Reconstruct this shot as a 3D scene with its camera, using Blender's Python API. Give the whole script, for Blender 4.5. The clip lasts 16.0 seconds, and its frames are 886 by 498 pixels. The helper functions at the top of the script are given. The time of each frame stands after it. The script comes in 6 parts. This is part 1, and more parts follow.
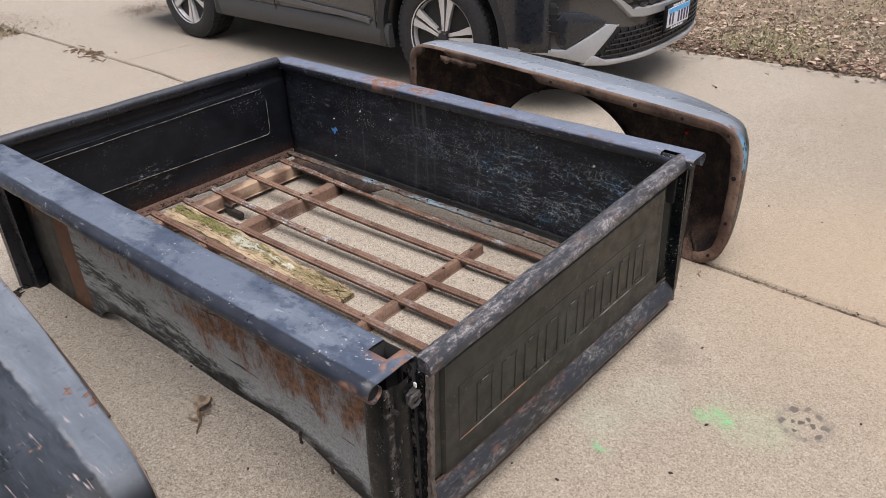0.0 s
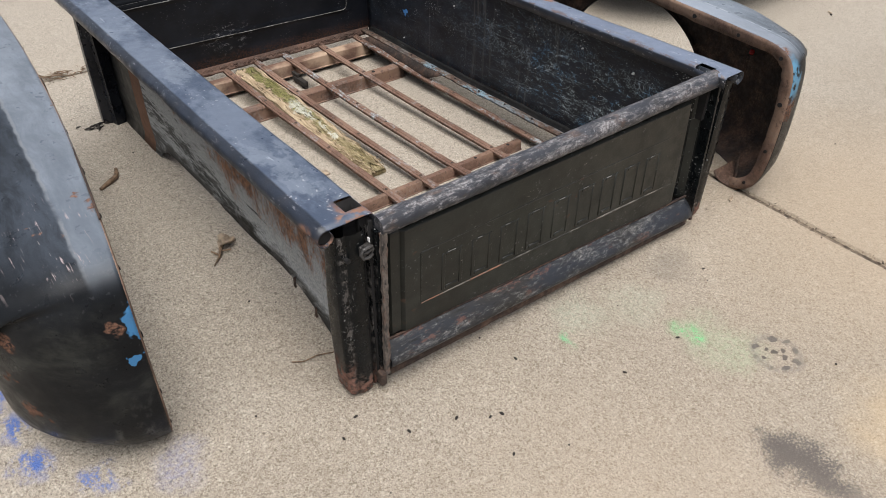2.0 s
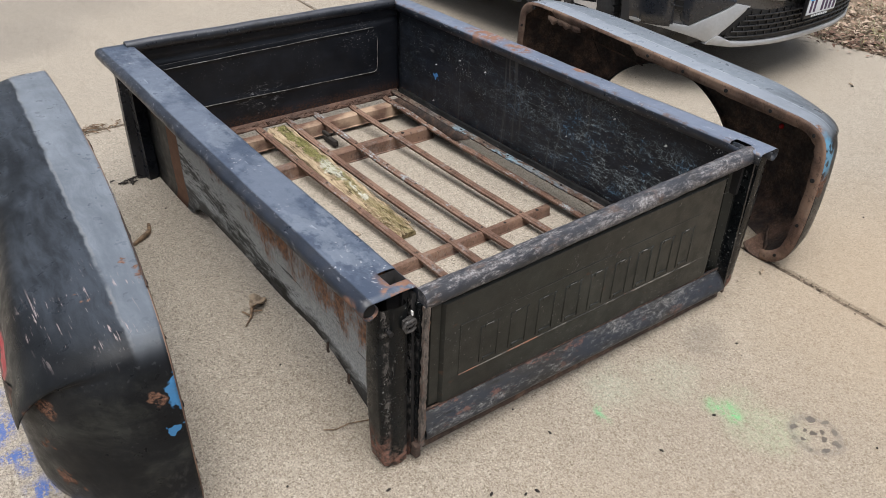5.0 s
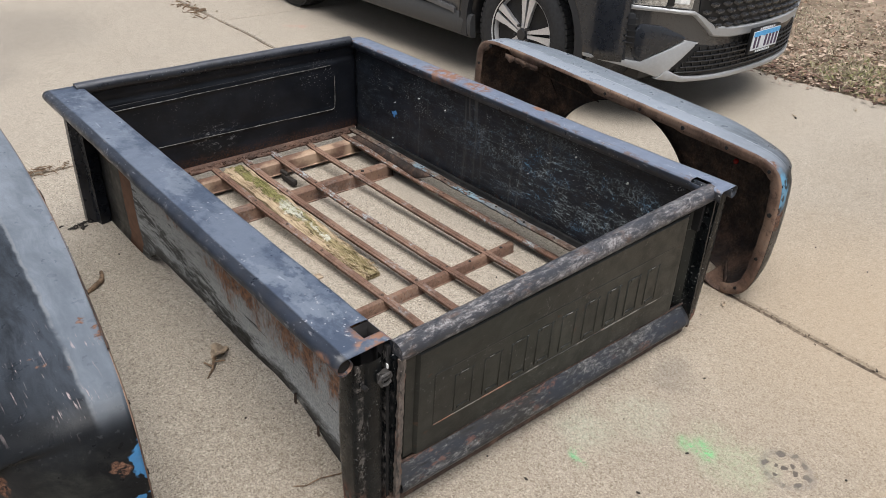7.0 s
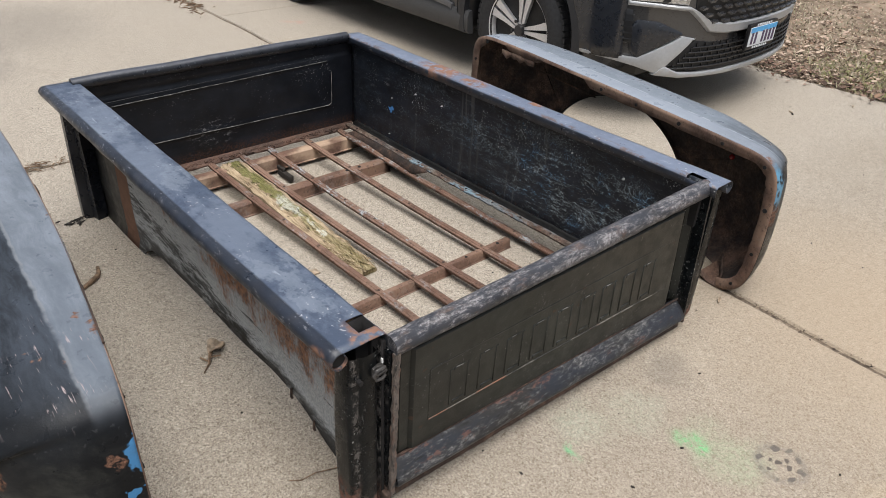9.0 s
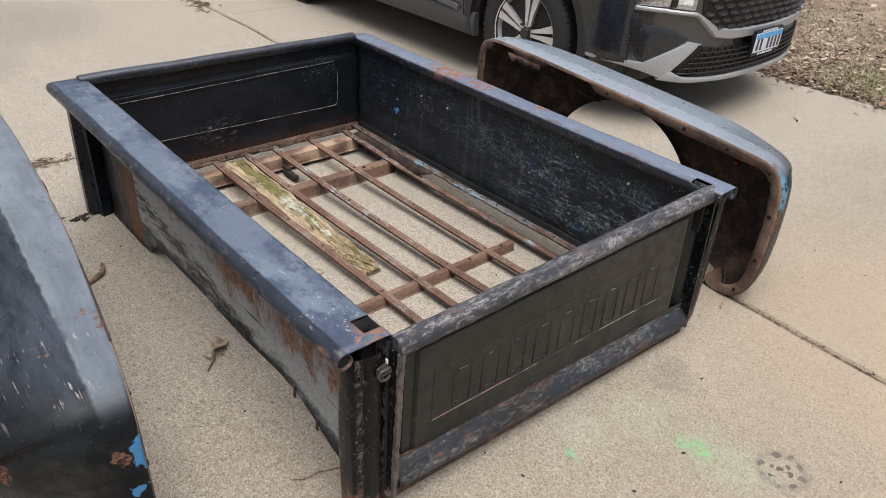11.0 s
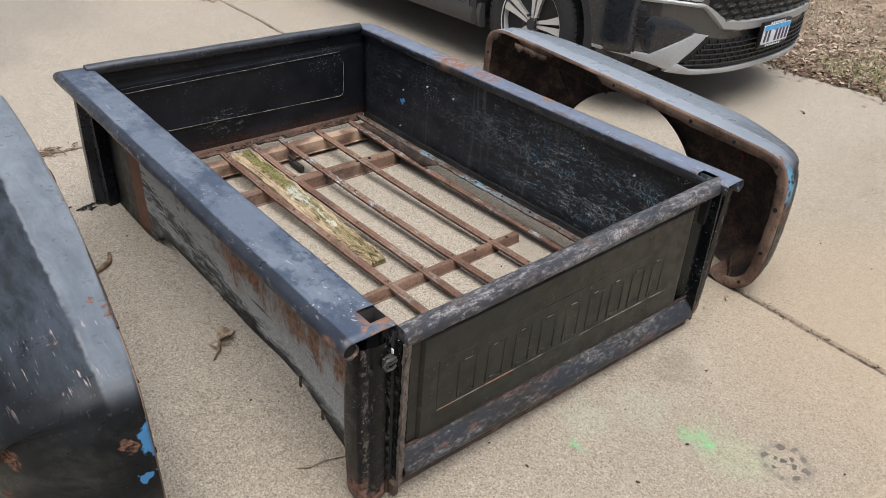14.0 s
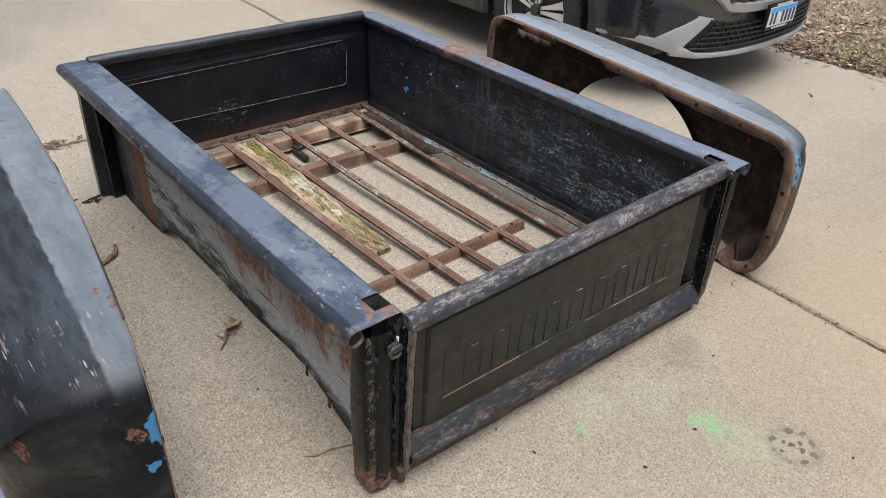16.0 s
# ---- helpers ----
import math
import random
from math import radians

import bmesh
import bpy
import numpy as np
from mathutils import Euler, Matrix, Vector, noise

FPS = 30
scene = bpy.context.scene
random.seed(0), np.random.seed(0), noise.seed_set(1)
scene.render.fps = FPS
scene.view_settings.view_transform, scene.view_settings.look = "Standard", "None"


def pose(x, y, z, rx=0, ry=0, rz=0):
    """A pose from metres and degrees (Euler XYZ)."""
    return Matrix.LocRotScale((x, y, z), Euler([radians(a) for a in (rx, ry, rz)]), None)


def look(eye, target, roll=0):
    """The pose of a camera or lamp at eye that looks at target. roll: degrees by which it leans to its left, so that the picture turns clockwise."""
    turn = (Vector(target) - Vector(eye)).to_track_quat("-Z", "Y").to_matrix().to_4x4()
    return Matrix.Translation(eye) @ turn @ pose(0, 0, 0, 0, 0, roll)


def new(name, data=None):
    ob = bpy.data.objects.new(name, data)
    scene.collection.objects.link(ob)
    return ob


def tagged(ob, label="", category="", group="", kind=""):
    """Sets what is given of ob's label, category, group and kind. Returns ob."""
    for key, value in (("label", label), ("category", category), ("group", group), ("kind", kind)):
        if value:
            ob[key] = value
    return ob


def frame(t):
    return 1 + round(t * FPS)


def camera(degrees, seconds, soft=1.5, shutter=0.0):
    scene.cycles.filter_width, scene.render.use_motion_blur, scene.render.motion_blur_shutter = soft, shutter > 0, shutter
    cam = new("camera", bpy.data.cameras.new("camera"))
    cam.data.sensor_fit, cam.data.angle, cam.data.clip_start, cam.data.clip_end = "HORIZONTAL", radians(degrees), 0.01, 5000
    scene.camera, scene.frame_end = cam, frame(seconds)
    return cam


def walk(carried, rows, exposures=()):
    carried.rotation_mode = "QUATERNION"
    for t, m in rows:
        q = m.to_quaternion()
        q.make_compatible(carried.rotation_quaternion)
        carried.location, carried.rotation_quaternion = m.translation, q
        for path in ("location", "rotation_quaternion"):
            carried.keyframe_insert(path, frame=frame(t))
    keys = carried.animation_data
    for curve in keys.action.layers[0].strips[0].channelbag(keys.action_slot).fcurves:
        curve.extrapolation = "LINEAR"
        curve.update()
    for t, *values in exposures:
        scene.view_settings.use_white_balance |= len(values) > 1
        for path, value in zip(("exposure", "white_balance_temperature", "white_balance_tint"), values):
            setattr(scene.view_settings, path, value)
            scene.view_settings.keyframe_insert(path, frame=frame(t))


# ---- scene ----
cam = camera(63.2, 16.0, soft=0.5)
PATH = [
    (0, (-0.825, -0.752, 1.46), (0.495, 0.365, 0.454), -1.7),
    (0.5, (-0.821, -0.895, 1.453), (0.283, 0.423, 0.431), -2.5),
    (1, (-0.775, -1.019, 1.458), (0.169, 0.398, 0.409), -4.1),
    (1.5, (-0.726, -1.037, 1.462), (0.258, 0.311, 0.36), -1.4),
    (2, (-0.69, -1.078, 1.454), (0.308, 0.155, 0.236), 0.9),
    (2.5, (-0.702, -1.112, 1.486), (0.31, 0.127, 0.286), 1.3),
    (3, (-0.71, -1.095, 1.489), (0.283, 0.19, 0.321), 1.1),
    (3.5, (-0.723, -1.073, 1.498), (0.252, 0.246, 0.353), 1.4),
    (4, (-0.735, -1.058, 1.502), (0.252, 0.271, 0.38), 1.5),
    (4.2, (-0.736, -1.05, 1.499), (0.257, 0.277, 0.381), 1.7),
    (6.5, (-0.733, -0.927, 1.518), (0.393, 0.328, 0.444), 2.6),
    (7, (-0.741, -0.932, 1.526), (0.413, 0.326, 0.484), 3.0),
    (7.5, (-0.747, -0.944, 1.525), (0.411, 0.313, 0.486), 2.9),
    (8, (-0.745, -0.945, 1.524), (0.417, 0.3, 0.477), 3.0),
    (8.5, (-0.74, -0.944, 1.524), (0.419, 0.304, 0.476), 3.0),
    (9, (-0.738, -0.941, 1.525), (0.416, 0.31, 0.475), 3.1),
    (11.5, (-0.752, -0.936, 1.529), (0.401, 0.317, 0.479), 4.0),
    (12, (-0.754, -0.936, 1.524), (0.396, 0.313, 0.467), 4.0),
    (12.5, (-0.757, -0.94, 1.528), (0.383, 0.325, 0.478), 3.5),
    (13, (-0.751, -0.943, 1.529), (0.383, 0.32, 0.471), 3.4),
    (13.5, (-0.75, -0.941, 1.528), (0.39, 0.307, 0.459), 3.9),
    (14, (-0.755, -0.937, 1.529), (0.382, 0.315, 0.461), 4.0),
    (14.5, (-0.759, -0.936, 1.529), (0.371, 0.331, 0.472), 3.8),
    (15, (-0.761, -0.938, 1.528), (0.366, 0.33, 0.468), 3.6),
    (15.5, (-0.754, -0.942, 1.526), (0.365, 0.322, 0.454), 3.1),
    (16, (-0.749, -0.94, 1.522), (0.364, 0.311, 0.428), 3.0),
]
walk(cam, [(t, look(eye, target, roll)) for t, eye, target, roll in PATH], exposures=[(0, 0.60, 6480, 15), (0.6, 0.60, 6450, 12), (3, 0.60, 6400, 10), (16, 0.60, 6400, 10)])

# ---- world and sun: a bright, thinly overcast winter day ----
world = bpy.data.worlds.new("overcast_sky")
scene.world = world
world.use_nodes = True
wn = world.node_tree
wn.nodes.clear()
sky = wn.nodes.new("ShaderNodeTexSky")
sky.sky_type = "NISHITA"
sky.sun_disc = False
sky.sun_elevation = radians(72)
sky.sun_rotation = radians(211)
sky.dust_density = 4.0
sky.ozone_density = 1.0
soften = wn.nodes.new("ShaderNodeHueSaturation")
soften.inputs["Saturation"].default_value = 0.45
back = wn.nodes.new("ShaderNodeBackground")
back.inputs["Strength"].default_value = 0.088
wout = wn.nodes.new("ShaderNodeOutputWorld")
wn.links.new(sky.outputs[0], soften.inputs["Color"])
wn.links.new(soften.outputs[0], back.inputs["Color"])
wn.links.new(back.outputs[0], wout.inputs["Surface"])

sun_data = bpy.data.lights.new("sun", "SUN")
sun_data.energy = 2.6
sun_data.angle = radians(54)
sun_data.color = (1.0, 0.975, 0.94)
sun = new("sun", sun_data)
sun.matrix_world = look((0, 0, 0), (0.13, 0.26, -1.0))


# ---- materials ----
class Nodes:
    """Short hand for building one node material."""

    def __init__(self, name):
        self.m = bpy.data.materials.new(name)
        self.m.use_nodes = True
        self.t = self.m.node_tree
        self.t.nodes.clear()
        self.out = self.t.nodes.new("ShaderNodeOutputMaterial")
        self.b = self.t.nodes.new("ShaderNodeBsdfPrincipled")
        self.t.links.new(self.b.outputs[0], self.out.inputs["Surface"])
        self.co = self.t.nodes.new("ShaderNodeTexCoord").outputs["Object"]

    def put(self, socket, value):
        if isinstance(value, bpy.types.NodeSocket):
            self.t.links.new(value, socket)
        elif isinstance(value, (tuple, list)) and len(value) == 3 and socket.type == "RGBA":
            socket.default_value = (*value, 1)
        else:
            socket.default_value = value

    def set(self, **kw):
        names = {"color": "Base Color", "rough": "Roughness", "metal": "Metallic", "normal": "Normal", "coat": "Coat Weight",
                 "coat_rough": "Coat Roughness", "spec": "Specular IOR Level", "alpha": "Alpha", "trans": "Transmission Weight"}
        for k, v in kw.items():
            self.put(self.b.inputs[names[k]], v)
        return self

    def scaled(self, s, co=None):
        n = self.t.nodes.new("ShaderNodeMapping")
        self.put(n.inputs["Vector"], co or self.co)
        n.inputs["Scale"].default_value = s if isinstance(s, tuple) else (s, s, s)
        return n.outputs[0]

    def noise(self, scale, detail=4.0, rough=0.55, co=None, distort=0.0):
        n = self.t.nodes.new("ShaderNodeTexNoise")
        self.put(n.inputs["Vector"], co or self.co)
        n.inputs["Scale"].default_value = scale
        n.inputs["Detail"].default_value = detail
        n.inputs["Roughness"].default_value = rough
        n.inputs["Distortion"].default_value = distort
        return n.outputs["Fac"]

    def wobble(self, amount, scale):
        n = self.t.nodes.new("ShaderNodeTexNoise")
        self.put(n.inputs["Vector"], self.co)
        n.inputs["Scale"].default_value = scale
        s = self.t.nodes.new("ShaderNodeVectorMath")
        s.operation = "MULTIPLY_ADD"
        self.t.links.new(n.outputs["Color"], s.inputs[0])
        s.inputs[1].default_value = (amount,) * 3
        s.inputs[2].default_value = (-amount / 2,) * 3
        a = self.t.nodes.new("ShaderNodeVectorMath")
        self.t.links.new(self.co, a.inputs[0])
        self.t.links.new(s.outputs[0], a.inputs[1])
        return a.outputs[0]

    def cells(self, scale, feature="F1", co=None, out="Distance", rnd=1.0):
        n = self.t.nodes.new("ShaderNodeTexVoronoi")
        n.feature = feature
        self.put(n.inputs["Vector"], co or self.co)
        n.inputs["Scale"].default_value = scale
        n.inputs["Randomness"].default_value = rnd
        return n.outputs[out]

    def step(self, v, lo, hi, a=0.0, b=1.0):
        n = self.t.nodes.new("ShaderNodeMapRange")
        n.interpolation_type = "SMOOTHSTEP"
        self.put(n.inputs["Value"], v)
        for k, x in zip(("From Min", "From Max", "To Min", "To Max"), (lo, hi, a, b)):
            n.inputs[k].default_value = x
        return n.outputs[0]

    def math(self, op, a, b=0.0, clamp=False):
        n = self.t.nodes.new("ShaderNodeMath")
        n.operation, n.use_clamp = op, clamp
        self.put(n.inputs[0], a)
        self.put(n.inputs[1], b)
        return n.outputs[0]

    def mix(self, f, a, b):
        n = self.t.nodes.new("ShaderNodeMix")
        n.data_type = "RGBA"
        self.put(n.inputs[0], f)
        self.put(n.inputs[6], a)
        self.put(n.inputs[7], b)
        return n.outputs[2]

    def axis(self, k, co=None):
        n = self.t.nodes.new("ShaderNodeSeparateXYZ")
        self.put(n.inputs[0], co or self.co)
        return n.outputs[k]

    def spot(self, at, size, soft=0.5, co=None, stretch=(1, 1, 1)):
        """1 inside a blob round a place, 0 outside."""
        s = self.t.nodes.new("ShaderNodeVectorMath")
        s.operation = "SUBTRACT"
        self.put(s.inputs[0], co or self.co)
        s.inputs[1].default_value = at
        m = self.t.nodes.new("ShaderNodeVectorMath")
        m.operation = "MULTIPLY"
        self.t.links.new(s.outputs[0], m.inputs[0])
        m.inputs[1].default_value = stretch
        n = self.t.nodes.new("ShaderNodeVectorMath")
        n.operation = "LENGTH"
        self.t.links.new(m.outputs[0], n.inputs[0])
        return self.step(n.outputs["Value"], size, size * (1 - soft))

    def bump(self, h, strength=0.3, dist=0.002, under=None):
        n = self.t.nodes.new("ShaderNodeBump")
        n.inputs["Strength"].default_value = strength
        n.inputs["Distance"].default_value = dist
        self.put(n.inputs["Height"], h)
        if under:
            self.put(n.inputs["Normal"], under)
        return n.outputs[0]

    def shade(self):
        n = self.t.nodes.new("ShaderNodeObjectInfo")
        return n.outputs["Random"]

    def island(self):
        n = self.t.nodes.new("ShaderNodeNewGeometry")
        return n.outputs["Random Per Island"]


RUST_DARK, RUST_MID, RUST_LIGHT = (0.038, 0.022, 0.016), (0.118, 0.066, 0.045), (0.23, 0.148, 0.105)


def rust_colour(n, scale=1.0):
    big = n.step(n.noise(9 * scale, 5, 0.6), 0.35, 0.68)
    fine = n.step(n.noise(110 * scale, 3, 0.6), 0.40, 0.70)
    c = n.mix(big, RUST_DARK, RUST_MID)
    return n.mix(n.math("MULTIPLY", fine, 0.45), c, RUST_LIGHT)


def mat_rust(name, pale=0.0, tint=(0.42, 0.33, 0.25), scale=1.0, soot=0.0, bright=0.0, old=0.0):
    n = Nodes(name)
    c = rust_colour(n, scale)
    if bright:
        c = n.mix(n.math("MULTIPLY", n.step(n.noise(14, 5, 0.65), 0.25, 0.60), bright), c, (0.158, 0.084, 0.058))
    if soot:
        c = n.mix(n.math("MULTIPLY", n.step(n.noise(11, 5, 0.65), 0.30, 0.60), soot), c, (0.012, 0.009, 0.008))
    if pale:
        c = n.mix(n.math("MULTIPLY", n.step(n.noise(6, 5), 0.40, 0.60), pale), c, tint)
    if old:
        rest = n.math("MULTIPLY", n.step(n.noise(8, 4, 0.7), 0.52, 0.62), n.step(n.noise(60, 6, 0.85, n.scaled((1, 0.4, 1))), 0.46, 0.60))
        c = n.mix(n.math("MULTIPLY", rest, old), c, n.mix(n.noise(40, 3), (0.22, 0.33, 0.40), (0.46, 0.46, 0.44)))
        pit = n.step(n.noise(48, 5, 0.75, n.scaled(1.3)), 0.56, 0.63)
        c = n.mix(n.math("MULTIPLY", pit, 0.7), c, (0.05, 0.03, 0.022))
    return n.set(color=c, rough=n.step(n.noise(60, 3), 0.3, 0.7, 0.72, 0.95),
                 normal=n.bump(n.noise(140, 4, 0.65), 0.5, 0.002)).m


def mat_paint(name, base, rough=0.38, rust=0.12, chips=0.10, dust=0.10, pale=(0.30, 0.30, 0.31), extra=None, grime=(0.10, 0.085, 0.07), spec=0.3):
    """Old enamel: faded in clouds, dusty, scratched, with chips and rust."""
    n = Nodes(name)
    fade = n.step(n.noise(5.5, 5, 0.6), 0.35, 0.70)
    c = n.mix(fade, base, tuple(v * 1.8 + 0.002 for v in base))
    dusty = n.math("MULTIPLY", n.step(n.noise(17, 6, 0.65), 0.42, 0.75), dust)
    c = n.mix(dusty, c, grime)
    streak = n.step(n.noise(60, 3, 0.6, n.scaled((1, 0.16, 1))), 0.64, 0.70)
    spots = n.math("MULTIPLY", streak, n.step(n.noise(4, 3), 0.52, 0.66))
    chip = n.math("MULTIPLY", n.step(n.cells(75, co=n.wobble(0.02, 70)), 0.22, 0.14), n.step(n.noise(7, 4), 0.5, 0.64))
    light = n.math("MULTIPLY", n.math("MAXIMUM", spots, chip), chips, True)
    c = n.mix(light, c, pale)
    rusty = n.math("MULTIPLY", n.step(n.math("ADD", n.noise(6.5, 6, 0.7), n.math("MULTIPLY", n.noise(48, 3), 0.22)), 0.82 - rust, 0.90 - rust), 1.0)
    c = n.mix(rusty, c, rust_colour(n))
    r = n.step(n.noise(24, 4), 0.3, 0.7, rough - 0.06, rough + 0.14)
    if extra:
        c, rusty2 = extra(n, c)
        rusty = n.math("MAXIMUM", rusty, rusty2, True)
    rr = n.t.nodes.new("ShaderNodeMix")
    n.put(rr.inputs[0], n.math("MAXIMUM", rusty, n.math("MULTIPLY", dusty, 1.5), True))
    n.put(rr.inputs[2], r)
    rr.inputs[3].default_value = 0.85
    low = n.bump(n.noise(7, 2), 0.18, 0.02)
    return n.set(color=c, rough=rr.outputs[0], spec=spec, normal=n.bump(n.noise(210, 4, 0.7), 0.30, 0.0015, low)).m


def mat_plain(name, base, rough=0.5, metal=0.0, vary=0.25, bump=0.1, scale=30.0, coat=0.0):
    n = Nodes(name)
    f = n.step(n.noise(scale, 4), 0.3, 0.7)
    c = n.mix(f, tuple(v * (1 - vary) for v in base), tuple(min(1, v * (1 + vary)) for v in base))
    return n.set(color=c, metal=metal, rough=n.step(n.noise(scale * 0.6, 3), 0.3, 0.7, rough - 0.06, rough + 0.06),
                 normal=n.bump(n.noise(scale * 5, 2), bump, 0.001), coat=coat).m


# concrete with washed-out aggregate, stains and children's chalk
def mat_concrete():
    n = Nodes("driveway_concrete")
    broad = n.step(n.noise(0.9, 5, 0.6), 0.3, 0.7)
    c = n.mix(broad, (0.300, 0.258, 0.205), (0.372, 0.322, 0.261))
    c = n.mix(n.math("MULTIPLY", n.step(n.noise(3.1, 6, 0.65), 0.46, 0.75), 0.45), c, (0.31, 0.285, 0.25))
    scour = n.math("MULTIPLY", n.step(n.noise(13, 6, 0.82, n.scaled((0.6, 1.4, 1))), 0.50, 0.62), n.math("MULTIPLY", n.step(n.noise(1.1, 4, 0.6), 0.42, 0.60), n.step(n.axis(1), 2.4, 3.0)))
    c = n.mix(n.math("MULTIPLY", scour, 0.75), c, (0.17, 0.152, 0.13))
    mottle = n.math("SUBTRACT", n.noise(26, 6, 0.75), 0.5)
    c = n.mix(n.math("MULTIPLY", n.math("MAXIMUM", mottle, 0.0), 2.2, True), c, (0.47, 0.42, 0.345))
    c = n.mix(n.math("MULTIPLY", n.math("MAXIMUM", n.math("MULTIPLY", mottle, -1.0), 0.0), 2.6, True), c, (0.20, 0.17, 0.13))
    for scale, k in ((215, 1.0), (390, 0.75)):
        gv = n.t.nodes.new("ShaderNodeSeparateColor")
        n.put(gv.inputs[0], n.cells(scale, out="Color", co=n.wobble(0.004, 260)))
        c = n.mix(n.math("MULTIPLY", n.step(gv.outputs[0], 0.10, 0.80), k), c, n.mix(gv.outputs[1], (0.098, 0.080, 0.058), (0.520, 0.462, 0.384)))
    pv = n.t.nodes.new("ShaderNodeSeparateColor")
    n.put(pv.inputs[0], n.cells(120, out="Color"))
    inner = n.step(n.cells(120), 0.50, 0.30)
    c = n.mix(n.math("MULTIPLY", n.math("MULTIPLY", n.step(pv.outputs[0], 0.93, 0.96), inner), 0.55), c, (0.12, 0.10, 0.085))
    c = n.mix(n.math("MULTIPLY", n.math("MULTIPLY", n.step(pv.outputs[1], 0.90, 0.95), inner), 0.5), c, (0.60, 0.55, 0.46))
    # lower brightness behind the bed put into the colour, with a ragged edge
    near_dim = n.step(n.math("ADD", n.axis(1), n.math("MULTIPLY", n.math("SUBTRACT", n.noise(1.3, 5, 0.6), 0.5), 1.6)), 0.75, -0.35)
    c = n.mix(n.math("MULTIPLY", near_dim, 0.30), c, (0.150, 0.108, 0.062))
    w = n.wobble(0.16, 9)
    w2 = n.wobble(0.03, 40)
    patchy = n.step(n.noise(70, 3, 0.7), 0.34, 0.62, 0.25, 1.0)
    gritty = n.math("MULTIPLY", n.math("SUBTRACT", n.noise(150, 4, 0.75), 0.5), 2.0)
    dry = n.step(n.math("ADD", n.math("MULTIPLY", n.noise(26, 4, 0.7, n.scaled((1.6, 0.5, 1))), 0.6), n.math("MULTIPLY", n.noise(150, 3, 0.7), 0.4)), 0.44, 0.56)
    chalk = ((0.82, -0.355, 0.045, (0.16, 0.42, 0.18), 0.28), (0.822, -0.358, 0.034, (0.07, 0.46, 0.15), 0.9), (0.530, -0.182, 0.030, (0.10, 0.42, 0.18), 0.8),
             (0.86, -0.44, 0.10, (0.30, 0.46, 0.26), 0.25), (0.62, -0.10, 0.09, (0.36, 0.48, 0.36), 0.2), (0.80, -0.19, 0.09, (0.38, 0.48, 0.36), 0.16),
             (-0.87, 0.84, 0.06, (0.08, 0.13, 0.36), 0.8), (-0.85, 0.74, 0.052, (0.08, 0.13, 0.36), 0.9), (-0.825, 0.60, 0.048, (0.08, 0.13, 0.37), 0.95),
             (-0.805, 0.47, 0.046, (0.08, 0.14, 0.38), 0.95), (-0.785, 0.33, 0.048, (0.08, 0.14, 0.38), 0.95), (-0.69, 0.19, 0.042, (0.09, 0.14, 0.37), 0.8),
             (2.28, 4.15, 0.05, (0.46, 0.20, 0.16), 0.5), (2.20, 4.20, 0.04, (0.46, 0.20, 0.16), 0.4), (-0.96, 0.92, 0.09, (0.55, 0.50, 0.24), 0.45), (-0.52, 0.12, 0.06, (0.16, 0.20, 0.42), 0.3))
    for x, y, r, col, k in chalk:
        rubbed = dry if k > 0.7 else patchy
        c = n.mix(n.math("MULTIPLY", n.math("MULTIPLY", n.spot((x, y, 0), r * 1.5, 0.75, w), rubbed), k), c, (0.055, 0.120, 0.370) if col[2] > 0.3 and k > 0.7 else col)
    for x, y, r, k in ((0.663, -0.760, 0.095, 0.95), (0.655, -0.70, 0.055, 0.7), (0.660, -0.83, 0.07, 0.85), (0.655, -0.90, 0.06, 0.6), (1.05, -0.12, 0.10, 0.25), (-0.2, 4.2, 0.5, 0.25),
                       (0.3, 5.1, 0.8, 0.22), (2.3, 2.6, 0.7, 0.22)):
        c = n.mix(n.math("MULTIPLY", n.step(n.math("ADD", n.spot((x, y, 0), r * 1.7, 0.95, w), gritty), 0.30, 0.85), k), c, (0.030, 0.031, 0.036))
    # flaked patch: a broken ring of dark pits
    for dx, dy, r, k in ((0.0, 0.004, 0.011, 0.8), (-0.008, 0.026, 0.009, 0.7), (0.006, -0.018, 0.010, 0.7), (0.045, 0.040, 0.013, 0.75), (0.066, 0.010, 0.012, 0.6), (0.052, -0.028, 0.013, 0.6), (0.028, -0.004, 0.010, 0.7), (0.014, -0.052, 0.012, 0.6),
                         (-0.030, -0.046, 0.013, 0.7), (-0.062, -0.02, 0.010, 0.4), (-0.040, 0.012, 0.010, 0.7), (-0.020, 0.055, 0.011, 0.7), (-0.058, 0.034, 0.010, 0.4)):
        c = n.mix(n.math("MULTIPLY", n.spot((0.945 + dx, -0.555 + dy, 0), r * 1.25, 0.35, w2, (1, 1.3, 1)), min(1.0, k * 1.35)), c, (0.055, 0.049, 0.046))
    ring = n.math("SUBTRACT", n.spot((0.945, -0.555, 0), 0.085, 0.25, w2), n.spot((0.945, -0.555, 0), 0.062, 0.3, w2))
    c = n.mix(n.math("MULTIPLY", n.math("MULTIPLY", ring, patchy), 0.6), c, (0.13, 0.12, 0.11))
    for x, y, r, col, k in ((1.9, 3.0, 0.9, (0.46, 0.33, 0.20), 0.35), (2.3, 1.9, 0.6, (0.44, 0.31, 0.19), 0.35), (1.9, -0.6, 1.3, (0.42, 0.315, 0.205), 0.4), (1.0, -0.95, 0.25, (0.55, 0.40, 0.22), 0.5), (0.2, -0.9, 0.9, (0.44, 0.345, 0.25), 0.3), (3.3, 1.0, 0.7, (0.30, 0.26, 0.21), 0.35)):
        c = n.mix(n.math("MULTIPLY", n.spot((x, y, 0), r, 0.9, w), k), c, col)
